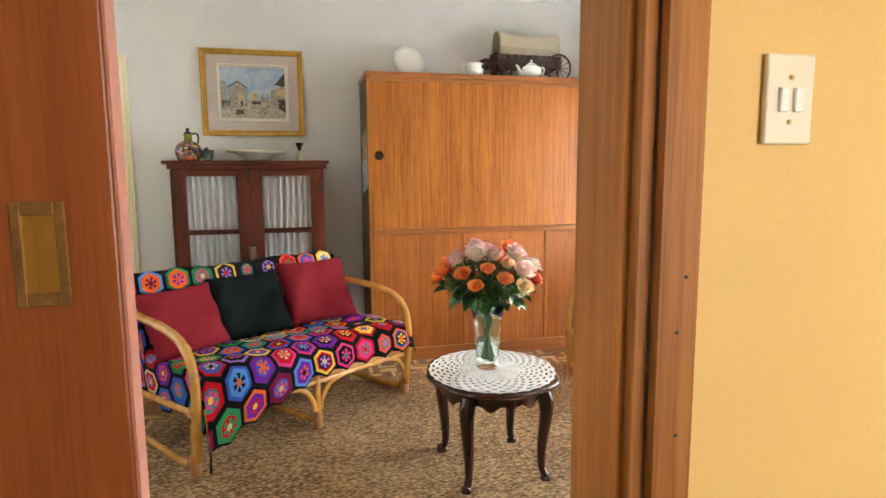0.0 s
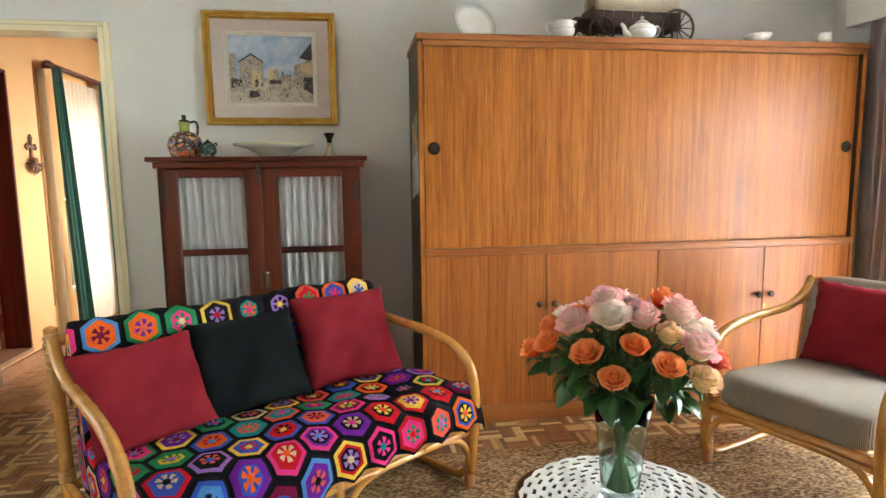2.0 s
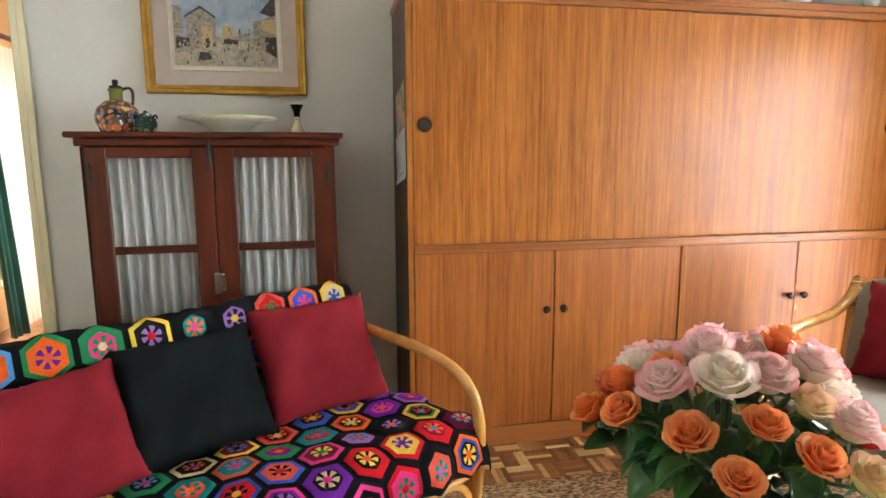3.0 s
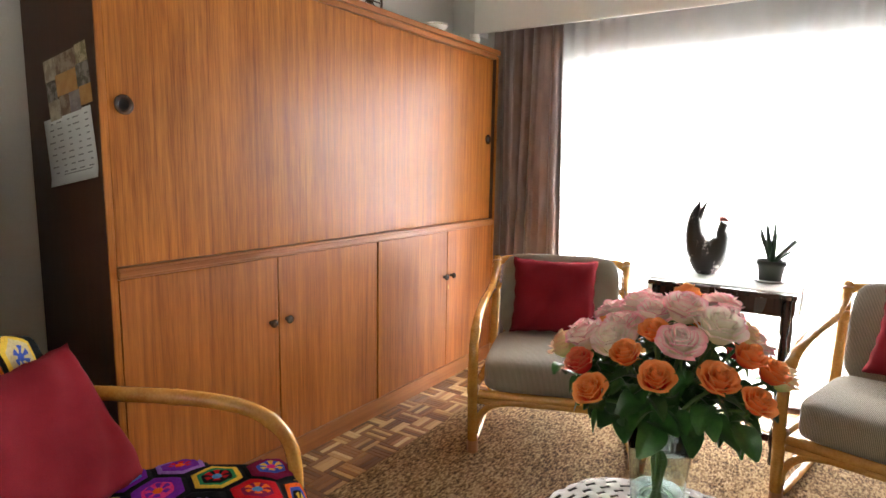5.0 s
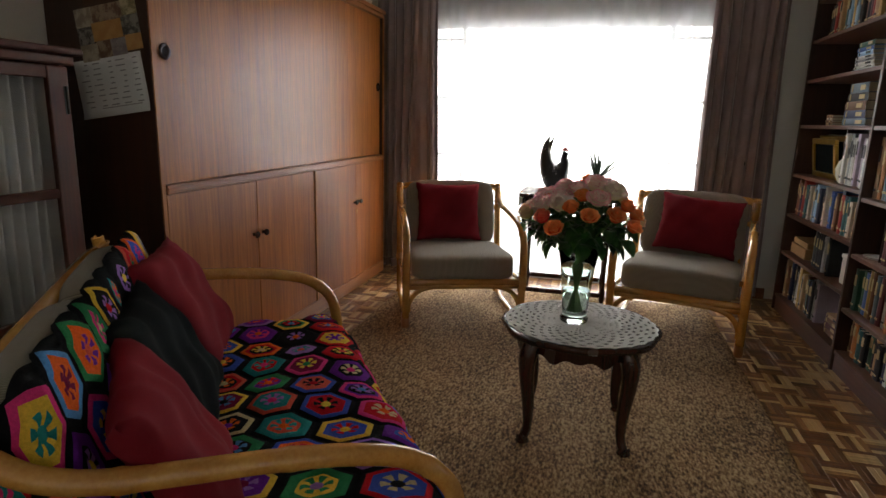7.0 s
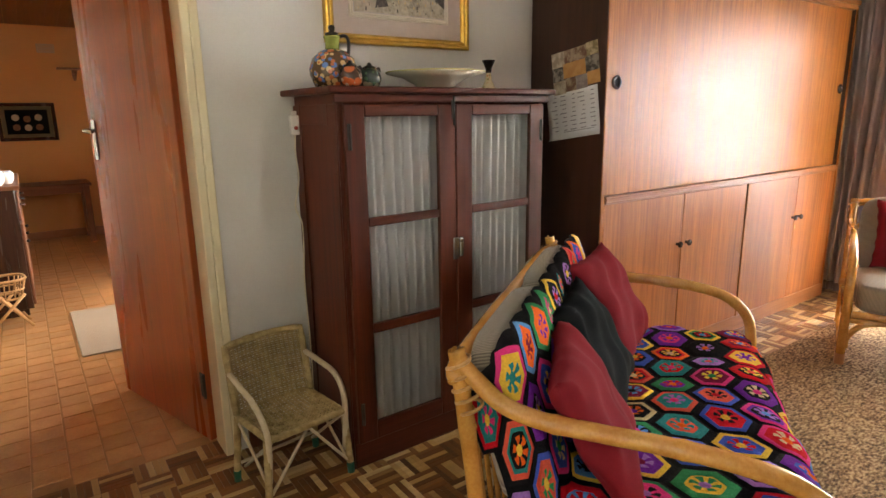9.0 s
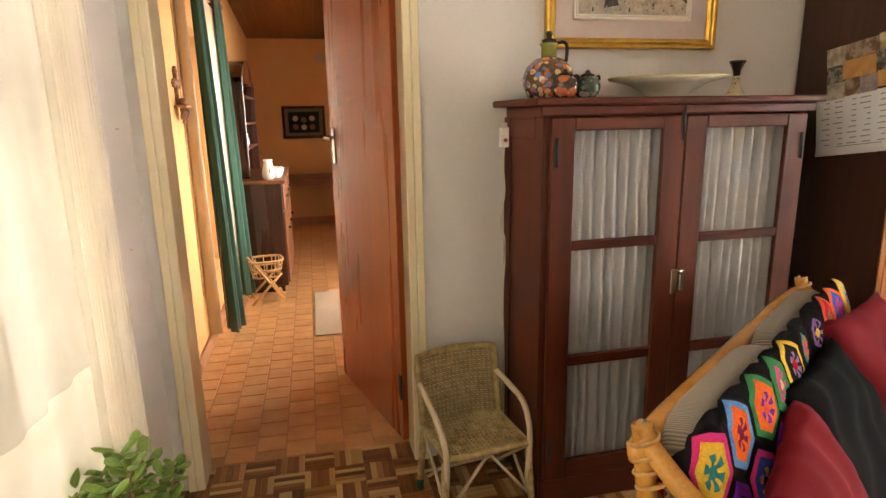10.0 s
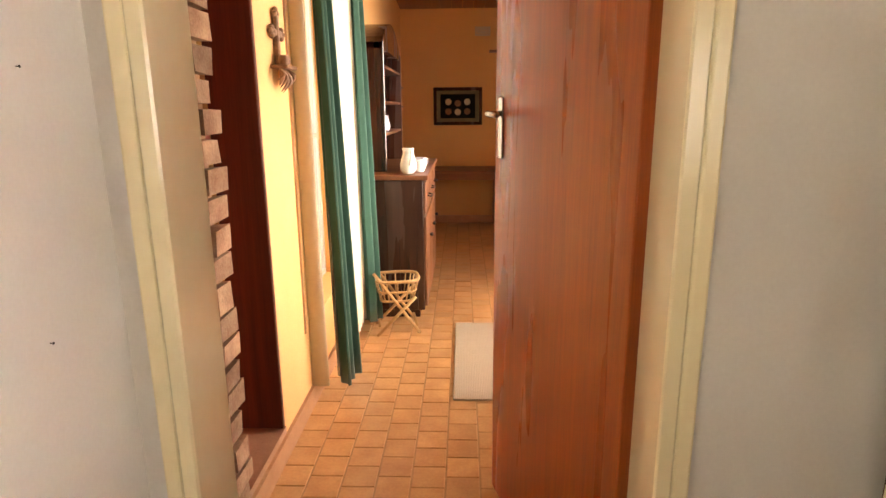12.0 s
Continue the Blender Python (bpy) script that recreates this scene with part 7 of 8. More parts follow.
for k in range(22):
    a = k * 2.4
    rr = 0.03 + 0.12 * ((k * 7) % 22) / 22
    tip = Vector((rr * math.cos(a) * 0.8, rr * math.sin(a) * 1.35, 0.60 - 0.75 * rr + rd.uniform(-0.02, 0.025)))
    base = Vector((0.25 * tip.x, 0.25 * tip.y, 0.43))
    mid = base.lerp(tip, 0.55) + Vector((0.3 * tip.x, 0.3 * tip.y, -0.01))
    bm = bmesh.new()
    pts = spline([base, mid, tip], 5)
    sweep(bm, pts, [0.006 * (1 - 0.55 * i / 10) for i in range(11)], 6)
    part("stem", bm, M["jadestem"], jp)
    for q in range(10):
        p = pts[min(10, 4 + q * 7 // 10)] + Vector((0, 0, 0.001 * q))
        ob = new("leaf", jme)
        ob.parent = jp
        s = rd.uniform(0.95, 1.4)
        ob.matrix_basis = Matrix.Translation(p) @ pose(0, 0, 0, 0, 0, q * 137 + k * 40) @ pose(0, 0, 0, rd.uniform(-15, 15), -rd.uniform(-5, 38), 0) @ Matrix.Diagonal((s, s, s, 1))
ps = tagged(empty("plant_stand", Matrix.Translation((-1.79, 3.185, 0.095))), "small white wooden stand under the jade plant", "plant stand")
bm = bmesh.new()
lathe(bm, [(0.13, 0.24), (0.135, 0.245), (0.135, 0.256), (0.13, 0.26)], 24)
part("top", bm, M["white"], ps)
for k in range(3):
    a = 2.094 * k + 0.4
    bm = bmesh.new()
    sweep(bm, [(0.075 * math.cos(a), 0.075 * math.sin(a), 0.239), (0.12 * math.cos(a), 0.12 * math.sin(a), -0.094)], [0.013, 0.009], 8)
    part("leg", bm, M["white"], ps)
for x, y, z in ((-1.9285, 3.967, 0.94), (-1.9285, 3.99, 1.295)):
    bm = bmesh.new()
    lathe(bm, [(0.0008, 0), (0.0008, 0.004), (0.002, 0.0045), (0.002, 0.005)], 8)
    tagged(part("wall_nail", bm, M["iron"], m=pose(x - 0.001, y, z, 0, 90)), "small dark nail in the pale wall", "nail")

# child's wicker armchair
M["wicker"] = paint("weathered_wicker", (0.30, 0.21, 0.085), (0.58, 0.45, 0.22), 40, 0.7, 0.5, fine=300)
M["pole_cane"] = paint("pale_cane", (0.58, 0.47, 0.29), (0.70, 0.60, 0.42), 20, 0.35, 0.1)
M["greentip"] = paint("green_painted_tip", (0.01, 0.10, 0.06), (0.02, 0.14, 0.09), 20, 0.5)
wc = tagged(empty("wicker_chair", pose(-1.026, 3.705, 0.0, 0, 0, 8) @ Matrix.Diagonal((1, 1, 0.96, 1))), "small straw-coloured wicker child's armchair with green feet", "chair")
W, D = 0.295, 0.225


def woven(bm, fn, nu, nv, r=0.0034):
    """Over-and-under strands on a surface, with uprights between."""
    for j in range(nv + 1):
        v = j / nv
        pts = []
        for i in range(nu * 2 + 1):
            u = i / (nu * 2)
            p, nr = fn(u, v)
            pts.append(Vector(p) + Vector(nr) * (0.0034 * math.cos(math.pi * (i + j))))
        sweep(bm, pts, r, 4)
    for i in range(nu + 1):
        u = (i + 0.0) / nu
        sweep(bm, [fn(u, v / 5)[0] for v in range(6)], r * 0.9, 4)


def backfn(u, v):
    b = 0.03 * math.sin(math.pi * u)
    return (0.0 + W * u, D + 0.02 + b - 0.015 + 0.05 * v, 0.27 + 0.245 * v), (0, -1, 0.15)


def seatfn(u, v):
    return (0.005 + (W - 0.01) * u, 0.0 + (D + 0.03) * v, 0.268 - 0.012 * math.sin(math.pi * u) * math.sin(math.pi * v)), (0, 0, 1)


bm = bmesh.new()
woven(bm, backfn, 18, 30)
tagged(part("backrest", bm, M["wicker"], wc), "woven straw-coloured wicker back", kind="stuff")
bm = bmesh.new()
woven(bm, seatfn, 18, 30)
tagged(part("seat", bm, M["wicker"], wc), "woven straw-coloured wicker seat", kind="stuff")
bm = bmesh.new()
rim = [backfn(0, k / 6)[0] for k in range(7)] + [backfn(k / 10, 1.0)[0] for k in range(1, 11)] + [backfn(1, 1 - k / 6)[0] for k in range(1, 7)]
sweep(bm, rim, [0.012 + 0.0015 * (i % 2) for i in range(len(rim))], 8)
part("rim", bm, M["wicker"], wc, "braided rim")
bm = bmesh.new()
seat_rim = [seatfn(k / 8, 0)[0] for k in range(9)] + [seatfn(1, k / 6)[0] for k in range(1, 7)]
sweep(bm, [(0.0, D, 0.262)] + [(p[0], p[1], 0.262) for p in seat_rim], 0.011, 8)
part("seat_rim", bm, M["wicker"], wc, "wrapped seat edge")
for x in (0.0, W):
    s = -1 if x == 0 else 1
    bm = bmesh.new()
    sweep(bm, spline([(x, 0.015, 0.10), (x, 0.0, 0.26), (x + s * 0.006, 0.02, 0.335), (x + s * 0.01, 0.075, 0.385), (x + s * 0.006, 0.17, 0.405), (x, D + 0.035, 0.42)], 6), 0.0105, 8)
    part("arm", bm, M["pole_cane"], wc, "pale bent cane arm")
    for y, k in ((0.012, 0), (D + 0.0, 1)):
        bm = bmesh.new()
        pts = [(x + s * 0.012 * (1 - j / 14), y + (0.02 if k else -0.008) * (1 - j / 14), 0.04 + 0.22 * j / 14) for j in range(15)]
        sweep(bm, pts, [0.0125 + 0.001 * (j % 2) for j in range(15)], 8)
        part("leg", bm, M["wicker"], wc, "cane-wrapped leg")
        bm = bmesh.new()
        sweep(bm, [(x + s * 0.013, y + (0.021 if k else -0.009), 0.001), (x + s * 0.012, y + (0.02 if k else -0.008), 0.045)], [0.013, 0.0145], 8)
        part("foot", bm, M["greentip"], wc, "green painted foot")
    bm = bmesh.new()
    sweep(bm, [(x, 0.005, 0.06), (x, D, 0.25)], 0.006, 6)
    part("brace", bm, M["pole_cane"], wc)
    bm = bmesh.new()
    sweep(bm, [(x - s * 0.012, D, 0.06), (x - s * 0.012, 0.005, 0.25)], 0.006, 6)
    part("brace", bm, M["pole_cane"], wc)
for p, q in (((0, 0.004, 0.06), (W / 2, 0.004, 0.255)), ((W, 0.004, 0.06), (W / 2, 0.004, 0.255)), ((0, D + 0.01, 0.075), (W, D + 0.01, 0.075))):
    bm = bmesh.new()
    sweep(bm, [p, q], 0.006, 6)
    part("brace", bm, M["pole_cane"], wc)

# bell push with a cord beside the cupboard
bp_ = tagged(empty("bell_push", Matrix.Translation((-0.724, 4.06, 1.24))), "white bell push with a red button hung beside the cupboard", "switch")
slab("case", -0.017, 0.017, -0.012, 0.012, -0.035, 0.035, M["porcelain"], bp_, 0.005, 2)
bm = bmesh.new()
lathe(bm, [(0.007, 0), (0.007, 0.004), (0.004, 0.006)], 12)
bmesh.ops.transform(bm, matrix=pose(0, -0.0122, -0.01, 90), verts=bm.verts)
part("button", bm, M["comb"], bp_, "red push button")
bm = bmesh.new()
sweep(bm, spline([(0, 0, -0.034), (-0.002, 0.004, -0.10), (0.006, 0.01, -0.20), (-0.012, 0.015, -0.30), (0.012, 0.018, -0.38), (0.004, 0.018, -0.6), (0.012, 0.02, -0.9), (0.008, 0.02, -1.231)], 6), 0.0028, 6)
part("cord", bm, M["plastic"], bp_, "thin ivory cord")
bm = bmesh.new()
box(bm, -0.006, 0.034, 0.006, 0.013, 0.034, 0.05, 0.002)
part("bracket", bm, M["porcelain"], bp_)

# kitchen window: pole, drapes, net
M["pole"] = timber("dark_turned_pole", (0.09, 0.022, 0.012), (0.17, 0.05, 0.025), "y", 0.35)
pl = tagged(empty("curtain_pole"), "dark turned wooden curtain pole with finials", "curtain pole")
bm = bmesh.new()
sweep(bm, [(-1.955, 5.62, 2.09), (-1.955, 6.72, 2.09)], 0.018, 12)
part("pole", bm, M["pole"], pl)
for y, s in ((5.62, -1), (6.72, 1)):
    bm = bmesh.new()
    lathe(bm, [(0.018, 0), (0.026, 0.01), (0.018, 0.02), (0.030, 0.045), (0.027, 0.07), (0.012, 0.085), (0.018, 0.10), (0.004, 0.12)], 14)
    bmesh.ops.transform(bm, matrix=pose(-1.955, y, 2.09, -90 * s), verts=bm.verts)
    part("finial", bm, M["pole"], pl)
for y in (5.64, 6.69):
    slab("bracket", -2.029, -1.974, y - 0.01, y + 0.01, 2.075, 2.105, M["pole"], pl, 0.003)


def kdrape(y0, y1, folds, seed, gather):
    rd = random.Random(seed)
    ph = [rd.uniform(0, 6.28) for _ in range(3)]

    def fn(u, v):
        w = u * folds * 2 * math.pi + 0.5 * math.sin(u * 5 + ph[0])
        d = 0.055 * (0.7 + 0.3 * math.sin(u * 8 + ph[1])) * (0.5 + 0.5 * (1 - v) ** 0.7)
        return (-1.922 + d * math.sin(w) + 0.03 * (1 - v), y0 + (y1 - y0) * u + gather * (1 - v) * (0.3 + 0.7 * u), 0.075 + 2.0 * v)
    return fn


for y0, y1, seed, g in ((5.54, 5.68, 3, 0.12), (6.34, 6.54, 6, 0.04)):
    dr = tagged(empty("kitchen_drape"), "dark green lined drape hanging in folds from a pole", "curtain", "kitchen drapes")
    fn = kdrape(y0, y1, 4, seed, g)
    bm = bmesh.new()
    sheet(bm, fn, 90, 12, 0.002)
    part("cloth", bm, M["green"], dr)
    bm = bmesh.new()
    sheet(bm, lambda u, v: (-2.02 + 0.055 * u + 0.02 * (1 - v) * u, y0 - 0.012 - 0.01 * math.sin(3 * u), 0.10 + 1.95 * v), 8, 8, 0.002)
    part("lining", bm, M["lining"], dr, "beige turned-back lining")
M["net_k"] = sheer("cream_net", (0.95, 0.90, 0.78), 0.25)
bm = bmesh.new()
rdk = kdrape(5.64, 6.42, 12, 14, 0.0)
sheet(bm, lambda u, v: (0.4 * rdk(u, v)[0] - 1.18, rdk(u, v)[1], 0.09 + 1.93 * v), 160, 8)
tagged(part("net_curtain", bm, M["net_k"]), "cream net curtain glowing with daylight", "curtain")
# thin brown upright strip just before the near drape
slab("reveal_board", KX - 0.02, KX + 0.003, 5.500, 5.518, 0.34, 2.1, M["jamb"], wk, 0.002)

# carved wall cross with a little shelf
M["carved"] = paint("carved_dark_wood", (0.13, 0.055, 0.025), (0.30, 0.16, 0.08), 45, 0.6, 0.6)
cr = tagged(empty("carved_wall_cross", Matrix.Translation((KX + 0.001, 5.36, 1.44))), "carved brown wooden cross with a leafy bracket shelf", "wall ornament")
bm = bmesh.new()
box(bm, 0.0, 0.02, -0.011, 0.011, -0.05, 0.115, 0.004)
part("upright", bm, M["carved"], cr)
bm = bmesh.new()
box(bm, 0.0, 0.019, -0.05, -0.0115, 0.045, 0.067, 0.004)
box(bm, 0.0, 0.019, 0.0115, 0.05, 0.045, 0.067, 0.004)
part("crossbar", bm, M["carved"], cr)
for y, z in ((-0.052, 0.056), (0.052, 0.056), (0, 0.118)):
    bm = bmesh.new()
    for dy, dz in ((-0.012, 0), (0.012, 0), (0, 0.013), (0, -0.013)):
        bmesh.ops.create_uvsphere(bm, u_segments=8, v_segments=6, radius=0.011, matrix=Matrix.Translation((0.011, y + dy, z + dz)))
    part("knob", bm, M["carved"], cr, smooth=True)
slab("shelf", 0.0, 0.06, -0.06, 0.06, -0.064, -0.051, M["carved"], cr, 0.003)
rd = random.Random(3)
for k in range(9):
    y = -0.055 + 0.0135 * k
    bm = bmesh.new()
    ln = 0.035 + 0.035 * math.sin(math.pi * k / 8) + rd.uniform(0, 0.012)
    sweep(bm, spline([(0.03, y, -0.064), (0.045 + rd.uniform(-0.01, 0.01), y + rd.uniform(-0.01, 0.01), -0.064 - ln * 0.5), (0.02, y + rd.uniform(-0.012, 0.012), -0.064 - ln)], 4), [0.006, 0.009, 0.011, 0.011, 0.010, 0.009, 0.007, 0.004, 0.001], 6, squash=0.5)
    part("carved_leaf", bm, M["carved"], cr)
bm = bmesh.new()
lathe(bm, [(0.016, 0), (0.022, 0.012), (0.018, 0.03), (0.012, 0.034)], 12, (0.035, -0.012, -0.051))
part("cup", bm, M["carved"], cr)

# outer door in its recess, rough brick pier
M["stable"] = timber("red_stained_door", (0.32, 0.04, 0.012), (0.50, 0.09, 0.03), "z", 0.35, 1.0, 0.2)
od = tagged(empty("outer_door", Matrix.Translation((-2.24, 4.72, 0.13))), "dark red boarded door closed in its recess", "door")
for k in range(5):
    slab("board", 0.0, 0.03, 0.002 + 0.0866 * k, 0.084 + 0.0866 * k, 0.002, 1.90, M["stable"], od, 0.003)
slab("ledge", 0.0305, 0.05, 0.004, 0.426, 0.12, 0.24, M["stable"], od, 0.003)
slab("ledge", 0.0305, 0.05, 0.004, 0.426, 0.95, 1.07, M["stable"], od, 0.003)
bm = bmesh.new()
box(bm, 0.0305, 0.048, -0.05, 0.05, -0.39, 0.39, 0.003)
bmesh.ops.transform(bm, matrix=pose(0, 0.215, 0.595, 22), verts=bm.verts)
bmesh.ops.bisect_plane(bm, geom=bm.verts[:] + bm.edges[:] + bm.faces[:], plane_co=(0, 0, 0.942), plane_no=(0, 0, 1), clear_outer=True)
bmesh.ops.bisect_plane(bm, geom=bm.verts[:] + bm.edges[:] + bm.faces[:], plane_co=(0, 0, 0.248), plane_no=(0, 0, -1), clear_outer=True)
part("brace", bm, M["stable"], od)
bm = bmesh.new()
box(bm, -2.182, KX + 0.008, 5.125, 5.1485, 0.131, 1.978, 0.003)
box(bm, -2.182, KX + 0.008, 4.7215, 5.124, 1.955, 1.978, 0.003)
tagged(part("outer_door_frame", bm, M["mahogany"]), "dark red-brown frame of the outer door", "door frame", kind="structure")
M["sill"] = paint("clay_sill", (0.30, 0.15, 0.08), (0.40, 0.21, 0.12), 12, 0.5, 0.2)
setting("sill_outer_door", -2.25, KX + 0.012, 4.722, 5.148, 0.102, 0.129, M["sill"], "worn clay tile sill of the outer door", "sill")
M["rough_brick"] = paint("rough_clay_brick", (0.30, 0.16, 0.09), (0.50, 0.33, 0.20), 14, 0.9, 1.0, vary=0.3)
pier = tagged(slab("brick_pier", KX + 0.0005, KX + 0.012, 4.30, 4.715, 0.0, 2.23, M["grout"]), "rough exposed brick edge of the pier", "brickwork", kind="structure")
rd = random.Random(17)
z, k = 0.004, 0
while z < 2.15:
    h = 0.072 + rd.uniform(-0.006, 0.006)
    for y0, y1 in (((4.31, 4.50), (4.51, 4.72)) if k % 2 else ((4.31, 4.40), (4.41, 4.61), (4.62, 4.72))):
        y1 += rd.uniform(-0.02, 0.018) if y1 > 4.7 else 0
        bm = bmesh.new()
        box(bm, 0.0, 0.03 + rd.uniform(-0.006, 0.010), y0, y1, 0, h - 0.010)
        for v in bm.verts:
            v.co += Vector((rd.uniform(-0.003, 0.003), rd.uniform(-0.006, 0.006), rd.uniform(-0.003, 0.003)))
        part("brick", bm, M["rough_brick"], pier, m=Matrix.Translation((KX + 0.0125, 0, z)))
    z += h + 0.003
    k += 1

# dresser with a hutch
ds = tagged(empty("kitchen_dresser", Matrix.Translation((-2.012, 6.60, 0.0))), "dark wooden dresser with an arched plate rack of crockery", "dresser")
DY0, DY1 = 0.02, 1.20
DXF = 0.42
slab("cabinet_body", 0.0, DXF - 0.02, DY0 + 0.01, DY1 - 0.01, 0.05, 0.84, M["darkwood"], ds, 0.004)
slab("worktop", 0.0, DXF + 0.01, DY0 - 0.01, DY1 + 0.01, 0.841, 0.868, M["skirt"], ds, 0.005, 2, "brown polished worktop")
slab("plinth", 0.02, DXF - 0.05, DY0 + 0.03, DY1 - 0.03, 0.001, 0.049, M["darkwood"], ds)
for k in range(3):
    y = DY0 + 0.03 + 0.375 * k
    d = slab("drawer", DXF - 0.019, DXF - 0.003, y, y + 0.36, 0.64, 0.82, M["skirt"], ds, 0.004)
    bm = bmesh.new()
    sweep(bm, spline([(DXF - 0.003, y + 0.13, 0.73), (DXF + 0.02, y + 0.14, 0.725), (DXF + 0.02, y + 0.22, 0.725), (DXF - 0.003, y + 0.23, 0.73)], 4), 0.005, 6)
    part("handle", bm, M["iron"], d)
    d = slab("door", DXF - 0.019, DXF - 0.003, y, y + 0.36, 0.07, 0.62, M["skirt"], ds, 0.004)
    bm = bmesh.new()
    lathe(bm, [(0.006, 0), (0.012, 0.01), (0.012, 0.018), (0.004, 0.022)], 10)
    bmesh.ops.transform(bm, matrix=pose(DXF - 0.003, y + 0.32, 0.45, 0, 90), verts=bm.verts)
    part("knob", bm, M["iron"], d)
slab("hutch_back", 0.0, 0.012, DY0 + 0.2, DY1 - 0.02, 0.869, 1.62, M["darkwood"], ds)
for y in (DY0 + 0.2, DY1 - 0.04):
    bm = bmesh.new()
    box(bm, 0.013, 0.17, y, y + 0.022, 0.869, 1.62, 0.003)
    part("hutch_side", bm, M["darkwood"], ds)
for z in (1.08, 1.27, 1.48):
    slab("hutch_shelf", 0.013, 0.165, DY0 + 0.223, DY1 - 0.041, z, z + 0.016, M["skirt"], ds, 0.002)
bm = bmesh.new()
n = 20
pts = [(DY0 + 0.2 + (DY1 - 0.22 - DY0) * i / n, 1.62 + 0.15 * math.sin(math.pi * i / n) ** 0.8) for i in range(n + 1)]
vs = [[bm.verts.new((x, y, zz)) for y, zz in pts] + [bm.verts.new((x, y, 1.585)) for y, _ in reversed(pts)] for x in (0.013, 0.165)]
bm.faces.new(vs[0])
bm.faces.new(list(reversed(vs[1])))
m2 = len(vs[0])
for i in range(m2):
    bm.faces.new((vs[0][i], vs[1][i], vs[1][(i + 1) % m2], vs[0][(i + 1) % m2]))
bmesh.ops.recalc_face_normals(bm, faces=bm.faces)
part("arched_cornice", bm, M["darkwood"], ds, "arched dark cornice")
M["bluewhite"] = paint("blue_white_china", (0.70, 0.71, 0.74), (0.10, 0.16, 0.42), 45, 0.2, 0.02, spread=(0.5, 0.62))


def jug(m, s, mat, label):
    j = tagged(empty("jug", m @ Matrix.Diagonal((s, s, s, 1))), label, "jug", "crockery")
    bm = bmesh.new()
    lathe(bm, [(0.04, 0), (0.058, 0.03), (0.062, 0.07), (0.045, 0.13), (0.038, 0.16), (0.046, 0.185), (0.042, 0.185), (0.034, 0.16)], 20)
    part("body", bm, mat, j)
    bm = bmesh.new()
    sweep(bm, spline([(0.0, 0.042, 0.165), (0, 0.085, 0.16), (0, 0.09, 0.09), (0, 0.056, 0.05)], 5), 0.006, 6)
    part("handle", bm, mat, j)
    bm = bmesh.new()
    sweep(bm, spline([(0, -0.05, 0.07), (0, -0.085, 0.12), (0, -0.10, 0.18)], 5), [0.014 - 0.0008 * i for i in range(11)], 8)
    part("spout", bm, mat, j)
    return j


def cup(m, mat, label):
    j = tagged(empty("cup", m), label, "cup", "crockery")
    bm = bmesh.new()
    lathe(bm, [(0.022, 0), (0.034, 0.02), (0.038, 0.07), (0.035, 0.07), (0.03, 0.02)], 16)
    part("bowl", bm, mat, j)
    bm = bmesh.new()
    sweep(bm, spline([(0, 0.036, 0.06), (0, 0.06, 0.055), (0, 0.056, 0.03), (0, 0.034, 0.022)], 4), 0.004, 6)
    part("handle", bm, mat, j)
    return j


jug(pose(-1.70, 6.70, 0.869, 0, 0, 20), 0.8, M["porcelain"], "tall white china coffee pot on the dresser")
for x, y in ((-1.64, 6.80), (-1.66, 6.92), (-1.70, 6.84), (-1.65, 7.02)):
    cup(pose(x, y, 0.869, 0, 0, x * 900), M["bluewhite"] if y > 6.9 else M["porcelain"], "small china cup on the dresser worktop")
for y in (6.90, 7.0, 7.12, 7.26):
    jug(pose(-1.90, y, 1.097, 0, 0, y * 200), 0.55, M["bluewhite"], "small blue and white jug on the plate rack")
for k, y in enumerate((6.95, 7.12, 7.30, 7.48)):
    for z in (1.287, 1.497) if k < 3 else (1.287,):
        bm = bmesh.new()
        lathe(bm, [(0.03, 0), (0.045, 0.006), (0.068, 0.012), (0.067, 0.015), (0.044, 0.009), (0.0, 0.006)], 20)
        tagged(part("plate", bm, M["bluewhite"], m=pose(-1.955, y, z + 0.066, 0, 78)), "blue and white plate upright on the rack", "plate", "crockery")

# small spindle stick chair
M["pine"] = timber("pale_pine", (0.45, 0.24, 0.09), (0.62, 0.37, 0.16), "z", 0.45)
sc = tagged(empty("magazine_basket", pose(-1.76, 6.46, 0.0, 0, 0, 10)), "small pale cane spindle basket on crossed legs", "basket")
for y in (-0.10, 0.10):
    for s in (-1, 1):
        bm = bmesh.new()
        sweep(bm, [(s * 0.12, y + s * 0.006, 0.001), (-s * 0.13, y + s * 0.006, 0.36)] if s > 0 else [(s * 0.12, y + s * 0.008, 0.001), (-s * 0.10, y + s * 0.008, 0.22)], 0.009, 8)
        part("leg", bm, M["pine"], sc)
for x in (-0.105, 0.105):
    bm = bmesh.new()
    sweep(bm, [(x, -0.10, 0.05 if x > 0 else 0.055), (x, 0.10, 0.05)], 0.007, 8)
    part("stretcher", bm, M["pine"], sc)
for z, k, r in ((0.19, 0.8, 0.007), (0.245, 0.92, 0.006), (0.31, 1.05, 0.009)):
    bm = bmesh.new()
    sweep(bm, [(0.12 * k * math.copysign(abs(math.cos(a)) ** 0.6, math.cos(a)), 0.105 * k * math.copysign(abs(math.sin(a)) ** 0.6, math.sin(a)), z) for a in [2 * math.pi * i / 24 for i in range(24)]], r, 6, True)
    part("hoop", bm, M["pine"], sc)
